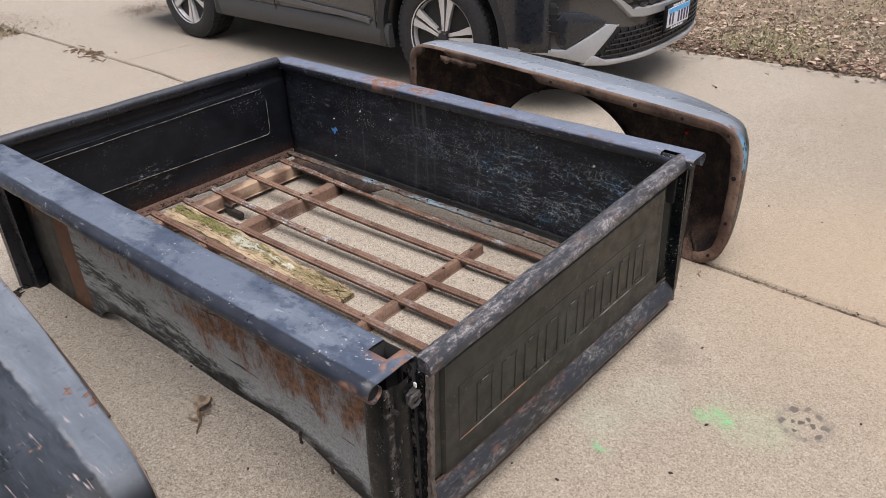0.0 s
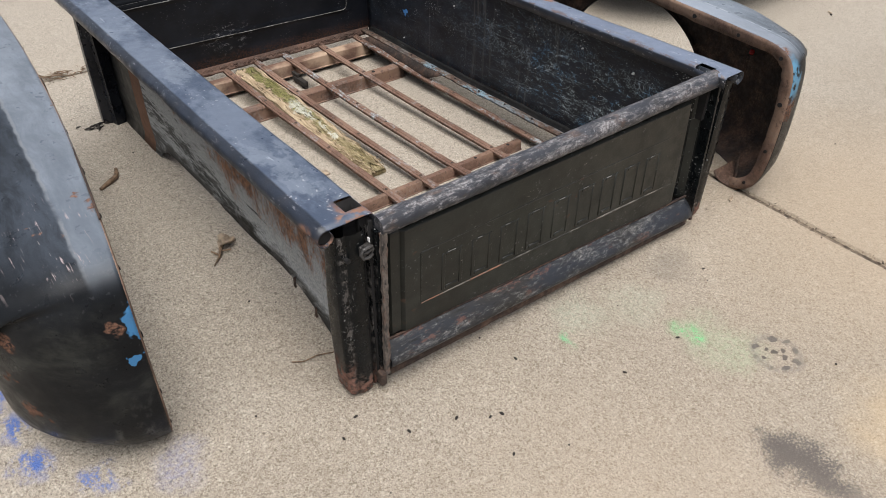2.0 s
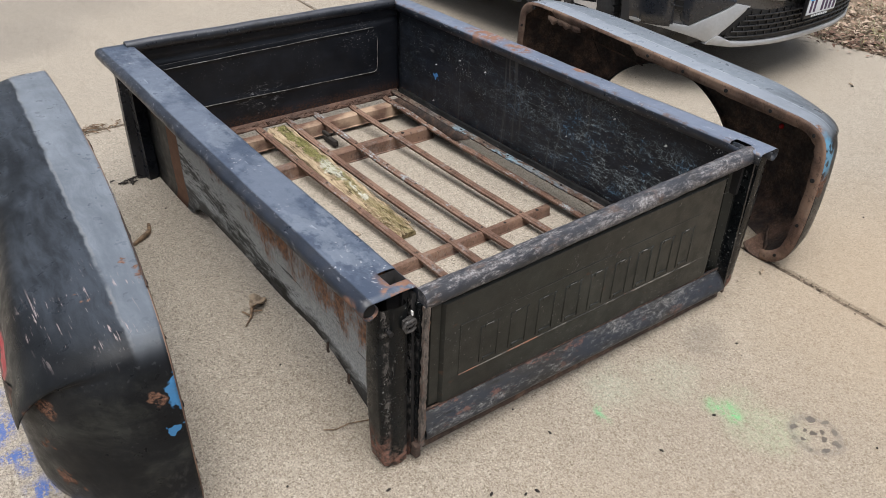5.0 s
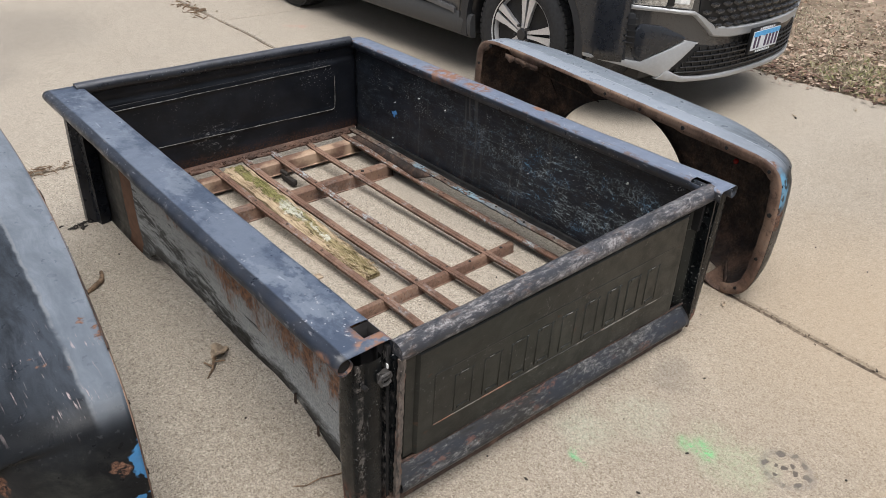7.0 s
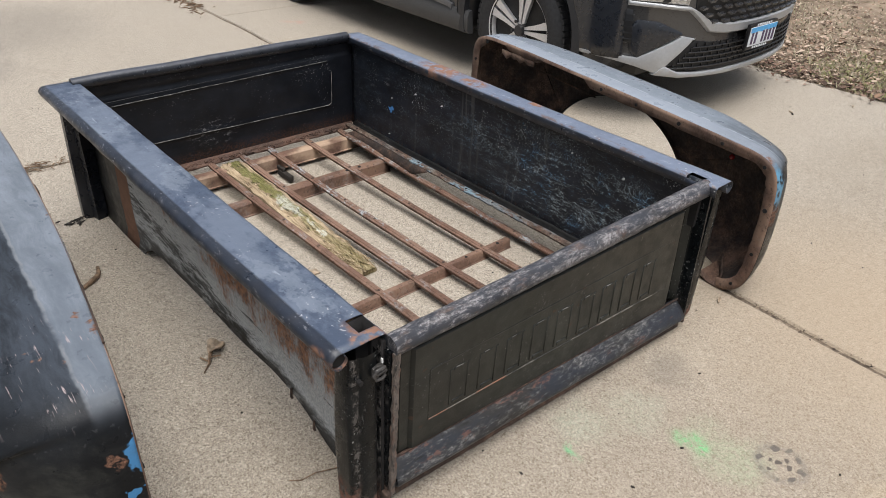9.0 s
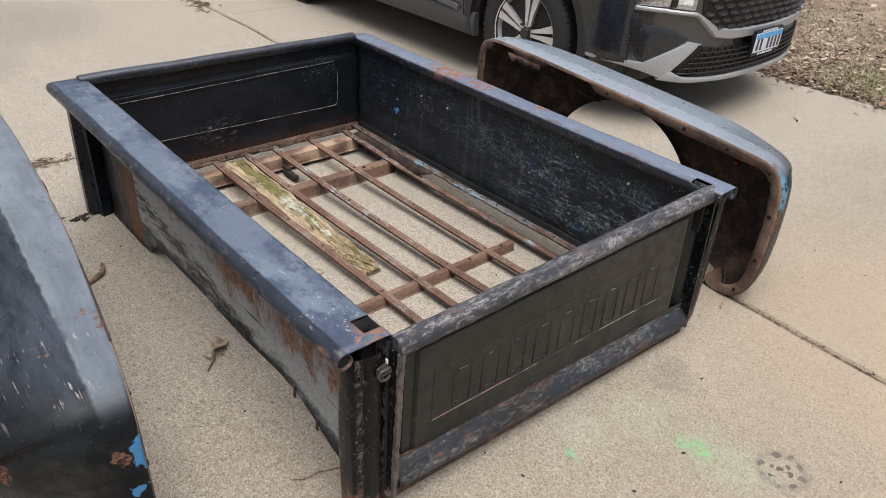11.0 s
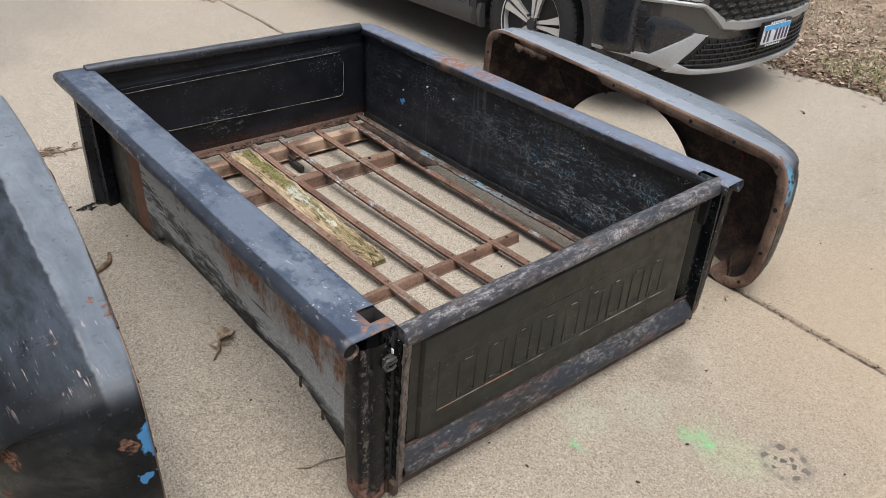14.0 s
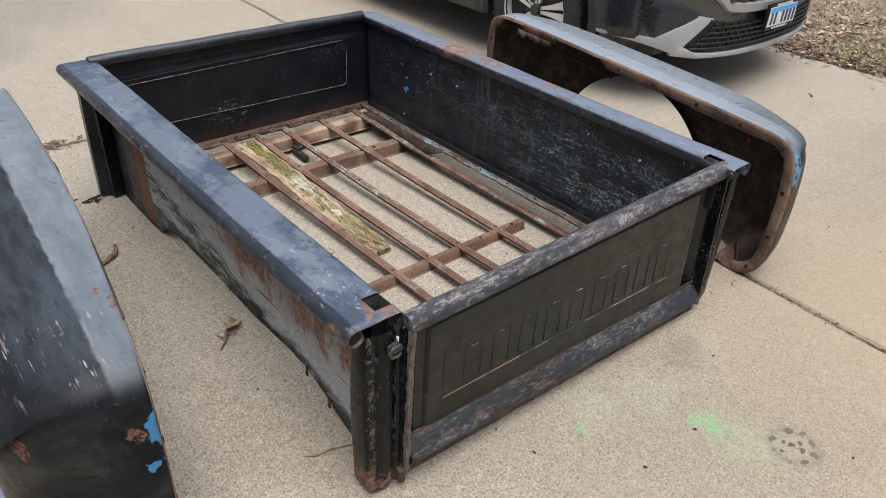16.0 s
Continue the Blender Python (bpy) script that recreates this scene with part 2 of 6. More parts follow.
    h = n.math("ADD", n.cells(285), n.math("MULTIPLY", n.noise(420, 2), 0.6))
    return n.set(color=c, rough=0.80, spec=0.5, normal=n.bump(h, 0.6, 0.002, n.bump(n.noise(4, 3), 0.1, 0.02))).m


def mat_soil():
    n = Nodes("lawn_soil")
    c = n.mix(n.step(n.noise(2.5, 6, 0.65), 0.35, 0.65), (0.16, 0.12, 0.09), (0.30, 0.235, 0.175))
    c = n.mix(n.step(n.cells(26, co=n.wobble(0.06, 20)), 0.10, 0.40), (0.24, 0.18, 0.125), c)
    c = n.mix(n.math("MULTIPLY", n.step(n.noise(11, 4), 0.5, 0.72), 0.3), c, (0.13, 0.125, 0.06))
    return n.set(color=c, rough=0.95, spec=0.1, normal=n.bump(n.noise(40, 5), 0.8, 0.02)).m


def mat_litter(name, a, b, dark):
    n = Nodes(name)
    r = n.island()
    c = n.mix(n.step(r, 0.0, 0.60), a, b)
    c = n.mix(n.step(r, 0.62, 0.80), c, dark)
    return n.set(color=n.mix(n.math("MULTIPLY", n.noise(120, 3), 0.3), c, dark), rough=0.8, spec=0.2).m


def extra_side(n, c):
    """Grey primer with dark streaks, rust under the rail and a brown band by the front post."""
    w = n.wobble(0.05, 14)
    y, z = n.axis(1, w), n.axis(2, w)
    along = n.scaled((1, 0.22, 1.1))
    primer = n.mix(n.step(n.noise(150, 4, 0.75), 0.34, 0.66), (0.230, 0.244, 0.250), (0.440, 0.455, 0.460))
    tone = n.step(n.math("ADD", n.math("MULTIPLY", n.noise(9, 5, 0.7, along), 0.45), n.math("MULTIPLY", n.noise(80, 6, 0.85, along), 0.75)), 0.60, 0.76)
    primer = n.mix(n.math("MULTIPLY", tone, 0.70), primer, (0.050, 0.053, 0.052))
    # ragged dark band that slants down from the front post to the rear
    mid = n.math("ADD", n.math("MULTIPLY", n.math("SUBTRACT", y, 0.75), 0.150), 0.105)
    off = n.math("ABSOLUTE", n.math("SUBTRACT", z, mid))
    ragged = n.math("ADD", off, n.math("MULTIPLY", n.math("SUBTRACT", n.noise(55, 6, 0.85, along), 0.5), 0.50))
    band = n.math("MULTIPLY", n.step(ragged, 0.040, 0.008), n.step(y, 0.42, 0.66))
    primer = n.mix(n.math("MULTIPLY", band, 0.88), primer, (0.017, 0.019, 0.016))
    turned = n.t.nodes.new("ShaderNodeMapping")
    n.put(turned.inputs["Vector"], n.wobble(0.03, 9))
    turned.inputs["Rotation"].default_value = (0.35, 0, 0)
    turned.inputs["Scale"].default_value = (1, 0.10, 1.6)
    scratch = n.math("MULTIPLY", n.step(n.noise(46, 3, 0.6, turned.outputs[0]), 0.650, 0.675), n.step(n.noise(6, 3), 0.44, 0.56))
    primer = n.mix(n.math("MULTIPLY", scratch, 0.9), primer, (0.010, 0.010, 0.010))
    pale = n.math("MULTIPLY", n.step(n.noise(58, 4, 0.7, turned.outputs[0]), 0.635, 0.66), n.step(n.noise(8, 3), 0.50, 0.60))
    primer = n.mix(n.math("MULTIPLY", pale, 0.6), primer, (0.30, 0.31, 0.31))
    rear = n.step(n.axis(1), 1.585, 1.575)
    c = n.mix(rear, c, primer)
    low = n.math("MULTIPLY", n.step(n.math("SUBTRACT", z, n.step(n.axis(1), 0.1, 0.5, 0.02, 0.095)), 0.045, 0.010), n.step(n.noise(26, 5, 0.75, along), 0.36, 0.52))
    c = n.mix(n.math("MULTIPLY", low, 0.85), c, (0.016, 0.015, 0.013))
    # rust
    run = n.scaled((1, 1.0, 0.35))
    fine = n.math("ADD", n.math("MULTIPLY", n.noise(20, 5, 0.7, run), 0.6), n.math("MULTIPLY", n.noise(85, 5, 0.8, run), 0.4))
    patch = n.math("MULTIPLY", n.step(y, 1.10, 0.70, 0.0, 1.0), n.step(z, 0.13, 0.31))
    patch = n.math("MAXIMUM", patch, n.math("MULTIPLY", n.step(z, 0.275, 0.335), 0.45))
    fine = n.math("ADD", fine, n.math("MULTIPLY", n.math("SUBTRACT", n.noise(9, 4, 0.6), 0.5), 0.5))
    fine = n.math("ADD", fine, n.math("MULTIPLY", n.math("SUBTRACT", n.noise(150, 4, 0.8), 0.5), 0.5))
    r = n.math("MULTIPLY", n.step(n.math("ADD", fine, n.math("MULTIPLY", patch, 0.195)), 0.56, 0.73), 0.9)
    r = n.math("MULTIPLY", r, n.step(patch, 0.0, 0.25))
    brown = n.math("MULTIPLY", n.step(n.math("ABSOLUTE", n.math("SUBTRACT", n.axis(1, n.wobble(0.02, 20)), 1.64)), 0.062, 0.054), n.step(z, 0.49, 0.46))
    c = n.mix(brown, c, n.mix(n.noise(30, 5, 0.7), (0.085, 0.044, 0.028), (0.20, 0.108, 0.066)))
    bare = n.math("MULTIPLY", n.step(n.math("ABSOLUTE", n.math("SUBTRACT", n.axis(1), 1.76)), 0.05, 0.04), 0.6)
    c = n.mix(bare, c, (0.060, 0.055, 0.046))
    c = n.mix(r, c, n.mix(n.step(n.noise(55, 5, 0.75), 0.35, 0.65), (0.075, 0.036, 0.022), (0.320, 0.145, 0.066)))
    return c, n.math("MAXIMUM", n.math("MAXIMUM", r, brown), n.math("MULTIPLY", rear, 0.8), True)


def extra_crackle(n, c):
    """Alligatored black over an older light blue coat."""
    y, z = n.axis(1), n.axis(2)
    w = n.wobble(0.035, 45)
    net = n.math("MAXIMUM", n.step(n.cells(44, "DISTANCE_TO_EDGE", w), 0.036, 0.012), n.math("MULTIPLY", n.step(n.cells(95, "DISTANCE_TO_EDGE", w), 0.06, 0.02), 0.45))
    lie = n.scaled((1, 0.35, 1.5))
    where = n.step(n.math("ADD", n.math("MULTIPLY", n.noise(7, 4, 0.6, lie), 0.55), n.math("MULTIPLY", n.noise(60, 4, 0.75, lie), 0.6)), 0.53, 0.68, 0.0, 0.74)
    low = n.math("MULTIPLY", n.step(y, 1.05, 0.60), n.step(n.math("ABSOLUTE", n.math("SUBTRACT", z, 0.26)), 0.21, 0.08))
    high = n.math("MULTIPLY", n.step(n.math("ABSOLUTE", n.math("SUBTRACT", y, 1.20)), 0.45, 0.15), n.step(n.math("ABSOLUTE", n.math("SUBTRACT", z, 0.38)), 0.15, 0.05))
    zone = n.math("MAXIMUM", low, n.math("MULTIPLY", high, 0.55), True)
    k = n.math("MULTIPLY", n.math("MULTIPLY", net, where), n.step(zone, 0.0, 1.0, 0.20, 1.0))
    bluish = n.math("MULTIPLY", n.step(n.noise(11, 4, 0.65), 0.46, 0.62), n.step(y, 1.3, 0.9, 0.35, 1.0))
    # bluish sheen of the wall mixed into the black in streaky patches
    c = n.mix(n.math("MULTIPLY", n.step(n.noise(14, 6, 0.75, n.scaled((1, 0.4, 1))), 0.36, 0.66), 0.5), c, (0.020, 0.027, 0.040))
    k = n.math("MULTIPLY", k, n.step(y, 1.35, 0.85, 0.6, 1.5), True)
    c = n.mix(k, c, n.mix(bluish, (0.45, 0.53, 0.56), (0.19, 0.41, 0.64)))
    rub = n.math("MULTIPLY", n.step(n.noise(70, 4, 0.75, n.scaled((1, 0.14, 1))), 0.56, 0.72), 0.16)
    c = n.mix(rub, c, (0.16, 0.19, 0.22))
    fl = n.math("MULTIPLY", n.step(n.cells(120, co=w), 0.24, 0.16), n.math("MULTIPLY", n.step(n.noise(10, 5, 0.7), 0.48, 0.62), n.step(z, 0.16, 0.40, 0.25, 1.0)))
    c = n.mix(fl, c, (0.46, 0.48, 0.48))
    c = n.mix(n.spot((1.275, 1.66, 0.27), 0.022, 0.3, n.wobble(0.05, 45), (0.2, 1, 1.5)), c, (0.07, 0.22, 0.50))
    drip = n.math("MULTIPLY", n.step(n.noise(22, 3, 0.6, n.scaled((1, 1, 0.05))), 0.58, 0.72), 0.42)
    c = n.mix(drip, c, (0.15, 0.145, 0.135))
    r = n.math("MULTIPLY", n.step(n.axis(2, n.wobble(0.04, 25)), 0.150, 0.10), n.step(n.noise(60, 5, 0.75), 0.52, 0.64))
    return n.mix(r, c, rust_colour(n)), r


def extra_front(n, c):
    z, w = n.axis(2), n.wobble(0.10, 12)
    r = n.math("MULTIPLY", n.step(n.axis(2, n.wobble(0.03, 30)), 0.170, 0.115), n.step(n.noise(130, 5, 0.8), 0.44, 0.60))
    smudge = n.math("MULTIPLY", n.spot((0.52, 2.0, 0.23), 0.16, 0.7, w, (1, 0.2, 2.0)), n.step(n.noise(70, 5, 0.8, n.scaled((0.5, 1, 1))), 0.55, 0.63))
    fleck = n.math("MULTIPLY", n.spot((1.05, 2.0, 0.42), 0.14, 0.6, w, (1, 0.2, 1.6)), n.step(n.cells(85, co=n.wobble(0.03, 60)), 0.26, 0.16))
    c = n.mix(n.math("MULTIPLY", n.math("MAXIMUM", smudge, fleck), 0.65), c, (0.26, 0.26, 0.27))
    haze = n.math("MULTIPLY", n.step(n.noise(9, 6, 0.75, n.scaled((0.4, 1, 1))), 0.50, 0.68), 0.35)
    c = n.mix(haze, c, (0.020, 0.024, 0.033))
    return n.mix(r, c, n.mix(n.noise(60, 4), (0.02, 0.012, 0.009), (0.12, 0.058, 0.036))), r


def extra_rail(n, c):
    """Rail tops: blue-grey sky sheen painted over the flat, with sharp-edged faded patches, the roll still black with
    nicks.
    """
    x, z = n.axis(0), n.axis(2)
    # the flat's pale colour carries its reflection of the sky
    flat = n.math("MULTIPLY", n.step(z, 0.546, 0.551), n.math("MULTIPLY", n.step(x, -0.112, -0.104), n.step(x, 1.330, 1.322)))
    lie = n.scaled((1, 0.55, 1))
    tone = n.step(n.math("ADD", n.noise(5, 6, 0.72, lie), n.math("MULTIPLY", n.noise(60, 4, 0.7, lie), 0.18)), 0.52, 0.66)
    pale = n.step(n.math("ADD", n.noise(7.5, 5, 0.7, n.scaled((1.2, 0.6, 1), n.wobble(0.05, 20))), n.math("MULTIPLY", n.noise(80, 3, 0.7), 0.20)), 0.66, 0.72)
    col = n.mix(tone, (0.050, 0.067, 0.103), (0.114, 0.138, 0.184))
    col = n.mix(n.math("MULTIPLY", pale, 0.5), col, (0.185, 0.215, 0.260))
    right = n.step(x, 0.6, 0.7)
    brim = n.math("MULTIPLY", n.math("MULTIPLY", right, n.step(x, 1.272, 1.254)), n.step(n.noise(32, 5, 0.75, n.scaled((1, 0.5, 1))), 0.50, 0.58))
    # right rail: stronger sky reflection mixed into the flat
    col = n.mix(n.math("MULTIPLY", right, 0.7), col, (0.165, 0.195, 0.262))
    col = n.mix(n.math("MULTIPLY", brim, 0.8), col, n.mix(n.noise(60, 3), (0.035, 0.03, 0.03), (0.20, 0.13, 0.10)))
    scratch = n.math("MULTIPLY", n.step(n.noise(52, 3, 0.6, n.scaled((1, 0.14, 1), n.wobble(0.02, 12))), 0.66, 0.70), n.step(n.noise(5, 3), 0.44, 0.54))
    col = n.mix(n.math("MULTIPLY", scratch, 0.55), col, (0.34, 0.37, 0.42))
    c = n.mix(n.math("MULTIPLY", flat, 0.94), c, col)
    worn = n.math("MULTIPLY", n.step(n.noise(70, 4, 0.7, n.scaled((1, 0.30, 1))), 0.58, 0.66), n.step(n.noise(9, 3), 0.42, 0.56))
    band = n.math("SUBTRACT", n.step(z, 0.522, 0.530), flat, True)
    c = n.mix(n.math("MULTIPLY", n.math("MULTIPLY", worn, band), 0.55), c, (0.24, 0.24, 0.25))
    nick = n.math("MULTIPLY", n.step(n.cells(60, co=n.wobble(0.03, 60)), 0.20, 0.12), n.step(n.noise(6, 3), 0.50, 0.60))
    c = n.mix(n.math("MULTIPLY", nick, 0.7), c, (0.44, 0.44, 0.45))
    w = n.wobble(0.06, 26)
    r = n.spot((-0.12, 0.06, 0.515), 0.036, 0.5, w, (1, 0.3, 1))
    for at, s in (((1.30, 1.33, 0.555), 0.085), ((1.29, 1.12, 0.555), 0.05), ((1.315, 0.80, 0.555), 0.03), ((-0.03, 0.055, 0.555), 0.045)):
        r = n.math("MAXIMUM", r, n.spot(at, s, 0.5, w, (1, 0.6, 1)))
    r = n.math("MULTIPLY", r, n.step(n.noise(34, 5, 0.7), 0.40, 0.54))
    return n.mix(r, c, n.mix(n.noise(30, 4), (0.12, 0.055, 0.032), (0.30, 0.17, 0.12))), r


def flecked(n, c, lo, hi, k):
    along = n.scaled((0.35, 1, 1))
    fine = n.math("ADD", n.math("MULTIPLY", n.noise(14, 4, 0.6, along), 0.45), n.math("MULTIPLY", n.noise(95, 5, 0.75, along), 0.75))
    worn = n.step(fine, lo, hi)
    tone = n.mix(n.step(n.noise(160, 3, 0.7), 0.35, 0.65), (0.12, 0.105, 0.105), (0.40, 0.385, 0.39))
    c = n.mix(n.math("MULTIPLY", worn, k), c, tone)
    brown = n.math("MULTIPLY", n.step(n.noise(19, 5, 0.7, along), 0.54, 0.66), 0.55)
    c = n.mix(brown, c, n.mix(n.noise(80, 3), (0.06, 0.036, 0.026), (0.17, 0.11, 0.085)))
    return c, n.math("MULTIPLY", worn, 0.7)


def extra_gate_top(n, c):
    return flecked(n, c, 0.52, 0.74, 0.75)


def extra_rim(n, c):
    up = n.scaled((1, 1, 0.4))
    worn = n.step(n.noise(70, 5, 0.8, up), 0.36, 0.54)
    c = n.mix(n.math("MULTIPLY", worn, 0.85), c, n.mix(n.noise(180, 3, 0.7), (0.070, 0.057, 0.048), (0.24, 0.20, 0.175)))
    red = n.math("MULTIPLY", n.step(n.noise(34, 5, 0.75, up), 0.48, 0.60), 0.75)
    return n.mix(red, c, n.mix(n.noise(90, 3), (0.05, 0.026, 0.018), (0.16, 0.082, 0.056))), worn


def extra_gate_sill(n, c):
    along = n.scaled((0.35, 1, 1))
    blue = n.step(n.noise(8, 4, 0.6, along), 0.38, 0.60)
    c = n.mix(blue, (0.024, 0.022, 0.020), (0.021, 0.024, 0.031))
    rub = n.math("ADD", n.math("MULTIPLY", n.noise(13, 5, 0.7, along), 0.5), n.math("MULTIPLY", n.noise(120, 5, 0.8, along), 0.62))
    worn = n.step(rub, 0.53, 0.70)
    c = n.mix(n.math("MULTIPLY", worn, 0.72), c, n.mix(n.step(n.noise(190, 3, 0.7), 0.35, 0.65), (0.075, 0.073, 0.072), (0.330, 0.320, 0.305)))
    dark = n.step(n.noise(70, 5, 0.8, along), 0.56, 0.64)
    c = n.mix(n.math("MULTIPLY", dark, 0.75), c, (0.010, 0.009, 0.009))
    red = n.math("MULTIPLY", n.step(n.noise(24, 6, 0.78, along), 0.575, 0.63), n.step(n.axis(2), 0.09, 0.13, 0.5, 1.0))
    c = n.mix(red, c, n.mix(n.noise(90, 3), (0.055, 0.026, 0.020), (0.17, 0.088, 0.070)))
    return c, n.math("MULTIPLY", worn, 0.6)


def extra_fender(n, c):
    """Sanded pale band along the mounting edge of the top, scrapes, an older blue coat; sky sheen of the tops painted
    in.
    """
    w = n.wobble(0.016, 22)
    y = n.axis(1, w)
    x = n.axis(0, w)
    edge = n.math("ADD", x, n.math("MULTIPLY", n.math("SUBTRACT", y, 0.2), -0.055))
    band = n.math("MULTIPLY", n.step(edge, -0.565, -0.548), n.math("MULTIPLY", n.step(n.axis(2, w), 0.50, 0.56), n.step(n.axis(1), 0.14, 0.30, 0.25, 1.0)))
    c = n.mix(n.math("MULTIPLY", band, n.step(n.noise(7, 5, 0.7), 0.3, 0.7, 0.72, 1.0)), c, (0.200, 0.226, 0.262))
    # right fender: streaky sky sheen of the top painted pale blue-grey
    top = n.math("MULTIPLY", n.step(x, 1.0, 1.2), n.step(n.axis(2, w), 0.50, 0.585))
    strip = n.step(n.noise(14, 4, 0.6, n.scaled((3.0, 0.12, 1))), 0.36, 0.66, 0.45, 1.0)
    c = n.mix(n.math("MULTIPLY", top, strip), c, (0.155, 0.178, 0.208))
    # inner facet and crease coloured paler, as light catches them
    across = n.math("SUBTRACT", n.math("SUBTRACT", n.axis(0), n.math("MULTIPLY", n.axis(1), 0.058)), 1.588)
    lit_facet = n.math("MULTIPLY", n.step(across, 0.075, 0.060), n.math("MULTIPLY", top, 0.45))
    c = n.mix(lit_facet, c, (0.30, 0.33, 0.38))
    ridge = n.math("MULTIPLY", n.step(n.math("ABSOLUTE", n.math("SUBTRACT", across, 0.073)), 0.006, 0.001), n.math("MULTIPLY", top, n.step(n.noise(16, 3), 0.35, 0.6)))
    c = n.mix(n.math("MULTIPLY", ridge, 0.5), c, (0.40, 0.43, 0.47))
    # left fender: sky reflection on the top painted as streaky blue-grey
    slanted = n.t.nodes.new("ShaderNodeMapping")
    n.put(slanted.inputs["Vector"], n.wobble(0.06, 5))
    slanted.inputs["Rotation"].default_value = (0, 0, -0.6)
    slanted.inputs["Scale"].default_value = (1.9, 0.35, 1)
    sheen_streak = n.math("ADD", n.math("MULTIPLY", n.noise(5, 6, 0.75, slanted.outputs[0]), 0.75), n.math("MULTIPLY", n.noise(38, 5, 0.75, slanted.outputs[0]), 0.30))
    sky_sheen = n.math("MULTIPLY", n.step(sheen_streak, 0.40, 0.66, 0.12, 0.95), n.math("MULTIPLY", n.step(x, 1.0, 0.9), n.step(n.axis(2, w), 0.52, 0.58, 0.0, 0.62)))
    c = n.mix(sky_sheen, c, (0.072, 0.086, 0.108))
    line = n.math("MULTIPLY", n.step(n.math("ABSOLUTE", n.math("ADD", edge, 0.556)), 0.006, 0.001), n.step(n.axis(2, w), 0.52, 0.57))
    c = n.mix(n.math("MULTIPLY", n.math("MULTIPLY", line, n.step(n.noise(12, 4, 0.7), 0.34, 0.58)), 0.32), c, (0.30, 0.31, 0.32))
    w2 = n.wobble(0.055, 32)
    blue = n.spot((-0.492, 0.16, 0.430), 0.040, 0.10, w2, (1.25, 0.6, 0.72))
    blue = n.math("MAXIMUM", blue, n.spot((-0.525, 0.155, 0.345), 0.019, 0.12, w2, (1, 0.5, 1.1)))
    blue = n.math("MAXIMUM", blue, n.spot((-0.493, 0.17, 0.340), 0.018, 0.12, w2, (1.5, 0.5, 0.6)))
    rustm = n.spot((-0.545, 0.15, 0.43), 0.022, 0.3, w2, (1, 0.6, 1))
    for at, s in (((-0.425, 0.58, 0.58), 0.010), ((-0.43, 0.48, 0.58), 0.013), ((-0.41, 0.9, 0.59), 0.012), ((-0.740, 0.26, 0.42), 0.030), ((-0.755, 0.28, 0.31), 0.018), ((-0.735, 0.28, 0.21), 0.026), ((-0.70, 0.26, 0.19), 0.018), ((-0.60, 0.37, 0.58), 0.016), ((-0.49, 0.46, 0.585), 0.012), ((-0.47, 0.40, 0.58), 0.016), ((-0.487, 0.16, 0.25), 0.010), ((-0.487, 0.16, 0.14), 0.008),
                  ((-0.555, 0.33, 0.58), 0.008), ((1.60, -0.06, 0.36), 0.05), ((1.59, 0.0, 0.53), 0.035)):
        rustm = n.math("MAXIMUM", rustm, n.spot(at, s, 0.35, w2, (1, 0.8, 1)))
    rustm = n.math("MULTIPLY", rustm, n.step(n.noise(60, 4), 0.36, 0.5))
    c = n.mix(blue, c, (0.055, 0.185, 0.37))
    c = n.mix(n.math("MULTIPLY", rustm, n.step(n.noise(90, 4, 0.75), 0.30, 0.52)), c, n.mix(n.step(n.noise(120, 4, 0.75), 0.35, 0.65), (0.055, 0.030, 0.021), (0.215, 0.115, 0.078)))
    smear = n.math("MULTIPLY", n.spot((-0.56, 0.14, 0.10), 0.20, 0.8, w), n.step(n.noise(16, 5, 0.7, n.scaled((1, 1, 0.5))), 0.50, 0.66))
    c = n.mix(n.math("MULTIPLY", smear, 0.6), c, (0.085, 0.085, 0.078))
    front = n.math("MULTIPLY", n.step(x, 1.0, 0.9), n.step(n.axis(2, w), 0.53, 0.46))
    smoke = n.math("MULTIPLY", front, n.step(n.noise(7, 6, 0.72, n.scaled((1, 1, 1.5), n.wobble(0.10, 6))), 0.46, 0.74))
    c = n.mix(n.math("MULTIPLY", smoke, 0.42), c, (0.062, 0.064, 0.056))
    red = n.math("MULTIPLY", n.spot((-0.775, 0.50, 0.40), 0.075, 0.3, n.wobble(0.05, 24), (0.4, 0.8, 1.3)), n.step(n.noise(50, 3, 0.6, n.scaled((1, 0.3, 1))), 0.40, 0.5))
    c = n.mix(red, c, (0.33, 0.045, 0.055))
    blue2 = n.math("MULTIPLY", n.spot((1.59, -0.055, 0.46), 0.07, 0.5, w2, (1, 1, 0.7)), n.step(n.noise(30, 3), 0.40, 0.5))
    c = n.mix(blue2, c, (0.10, 0.24, 0.36))
    graze = n.math("MAXIMUM", n.math("MULTIPLY", n.step(n.noise(3.5, 2), 0.56, 0.66), 0.35), n.spot((-0.62, 0.36, 0.57), 0.16, 0.5))
    turned = n.t.nodes.new("ShaderNodeMapping")
    n.put(turned.inputs["Vector"], n.co)
    turned.inputs["Rotation"].default_value = (0, 0, 0.5)
    turned.inputs["Scale"].default_value = (5.2, 0.34, 1)
    scr = n.math("MULTIPLY", n.step(n.noise(40, 2, 0.5, turned.outputs[0]), 0.715, 0.735), n.math("MULTIPLY", graze, n.step(n.axis(2), 0.50, 0.56)))
    c = n.mix(n.math("MULTIPLY", scr, 0.45), c, (0.34, 0.29, 0.28))
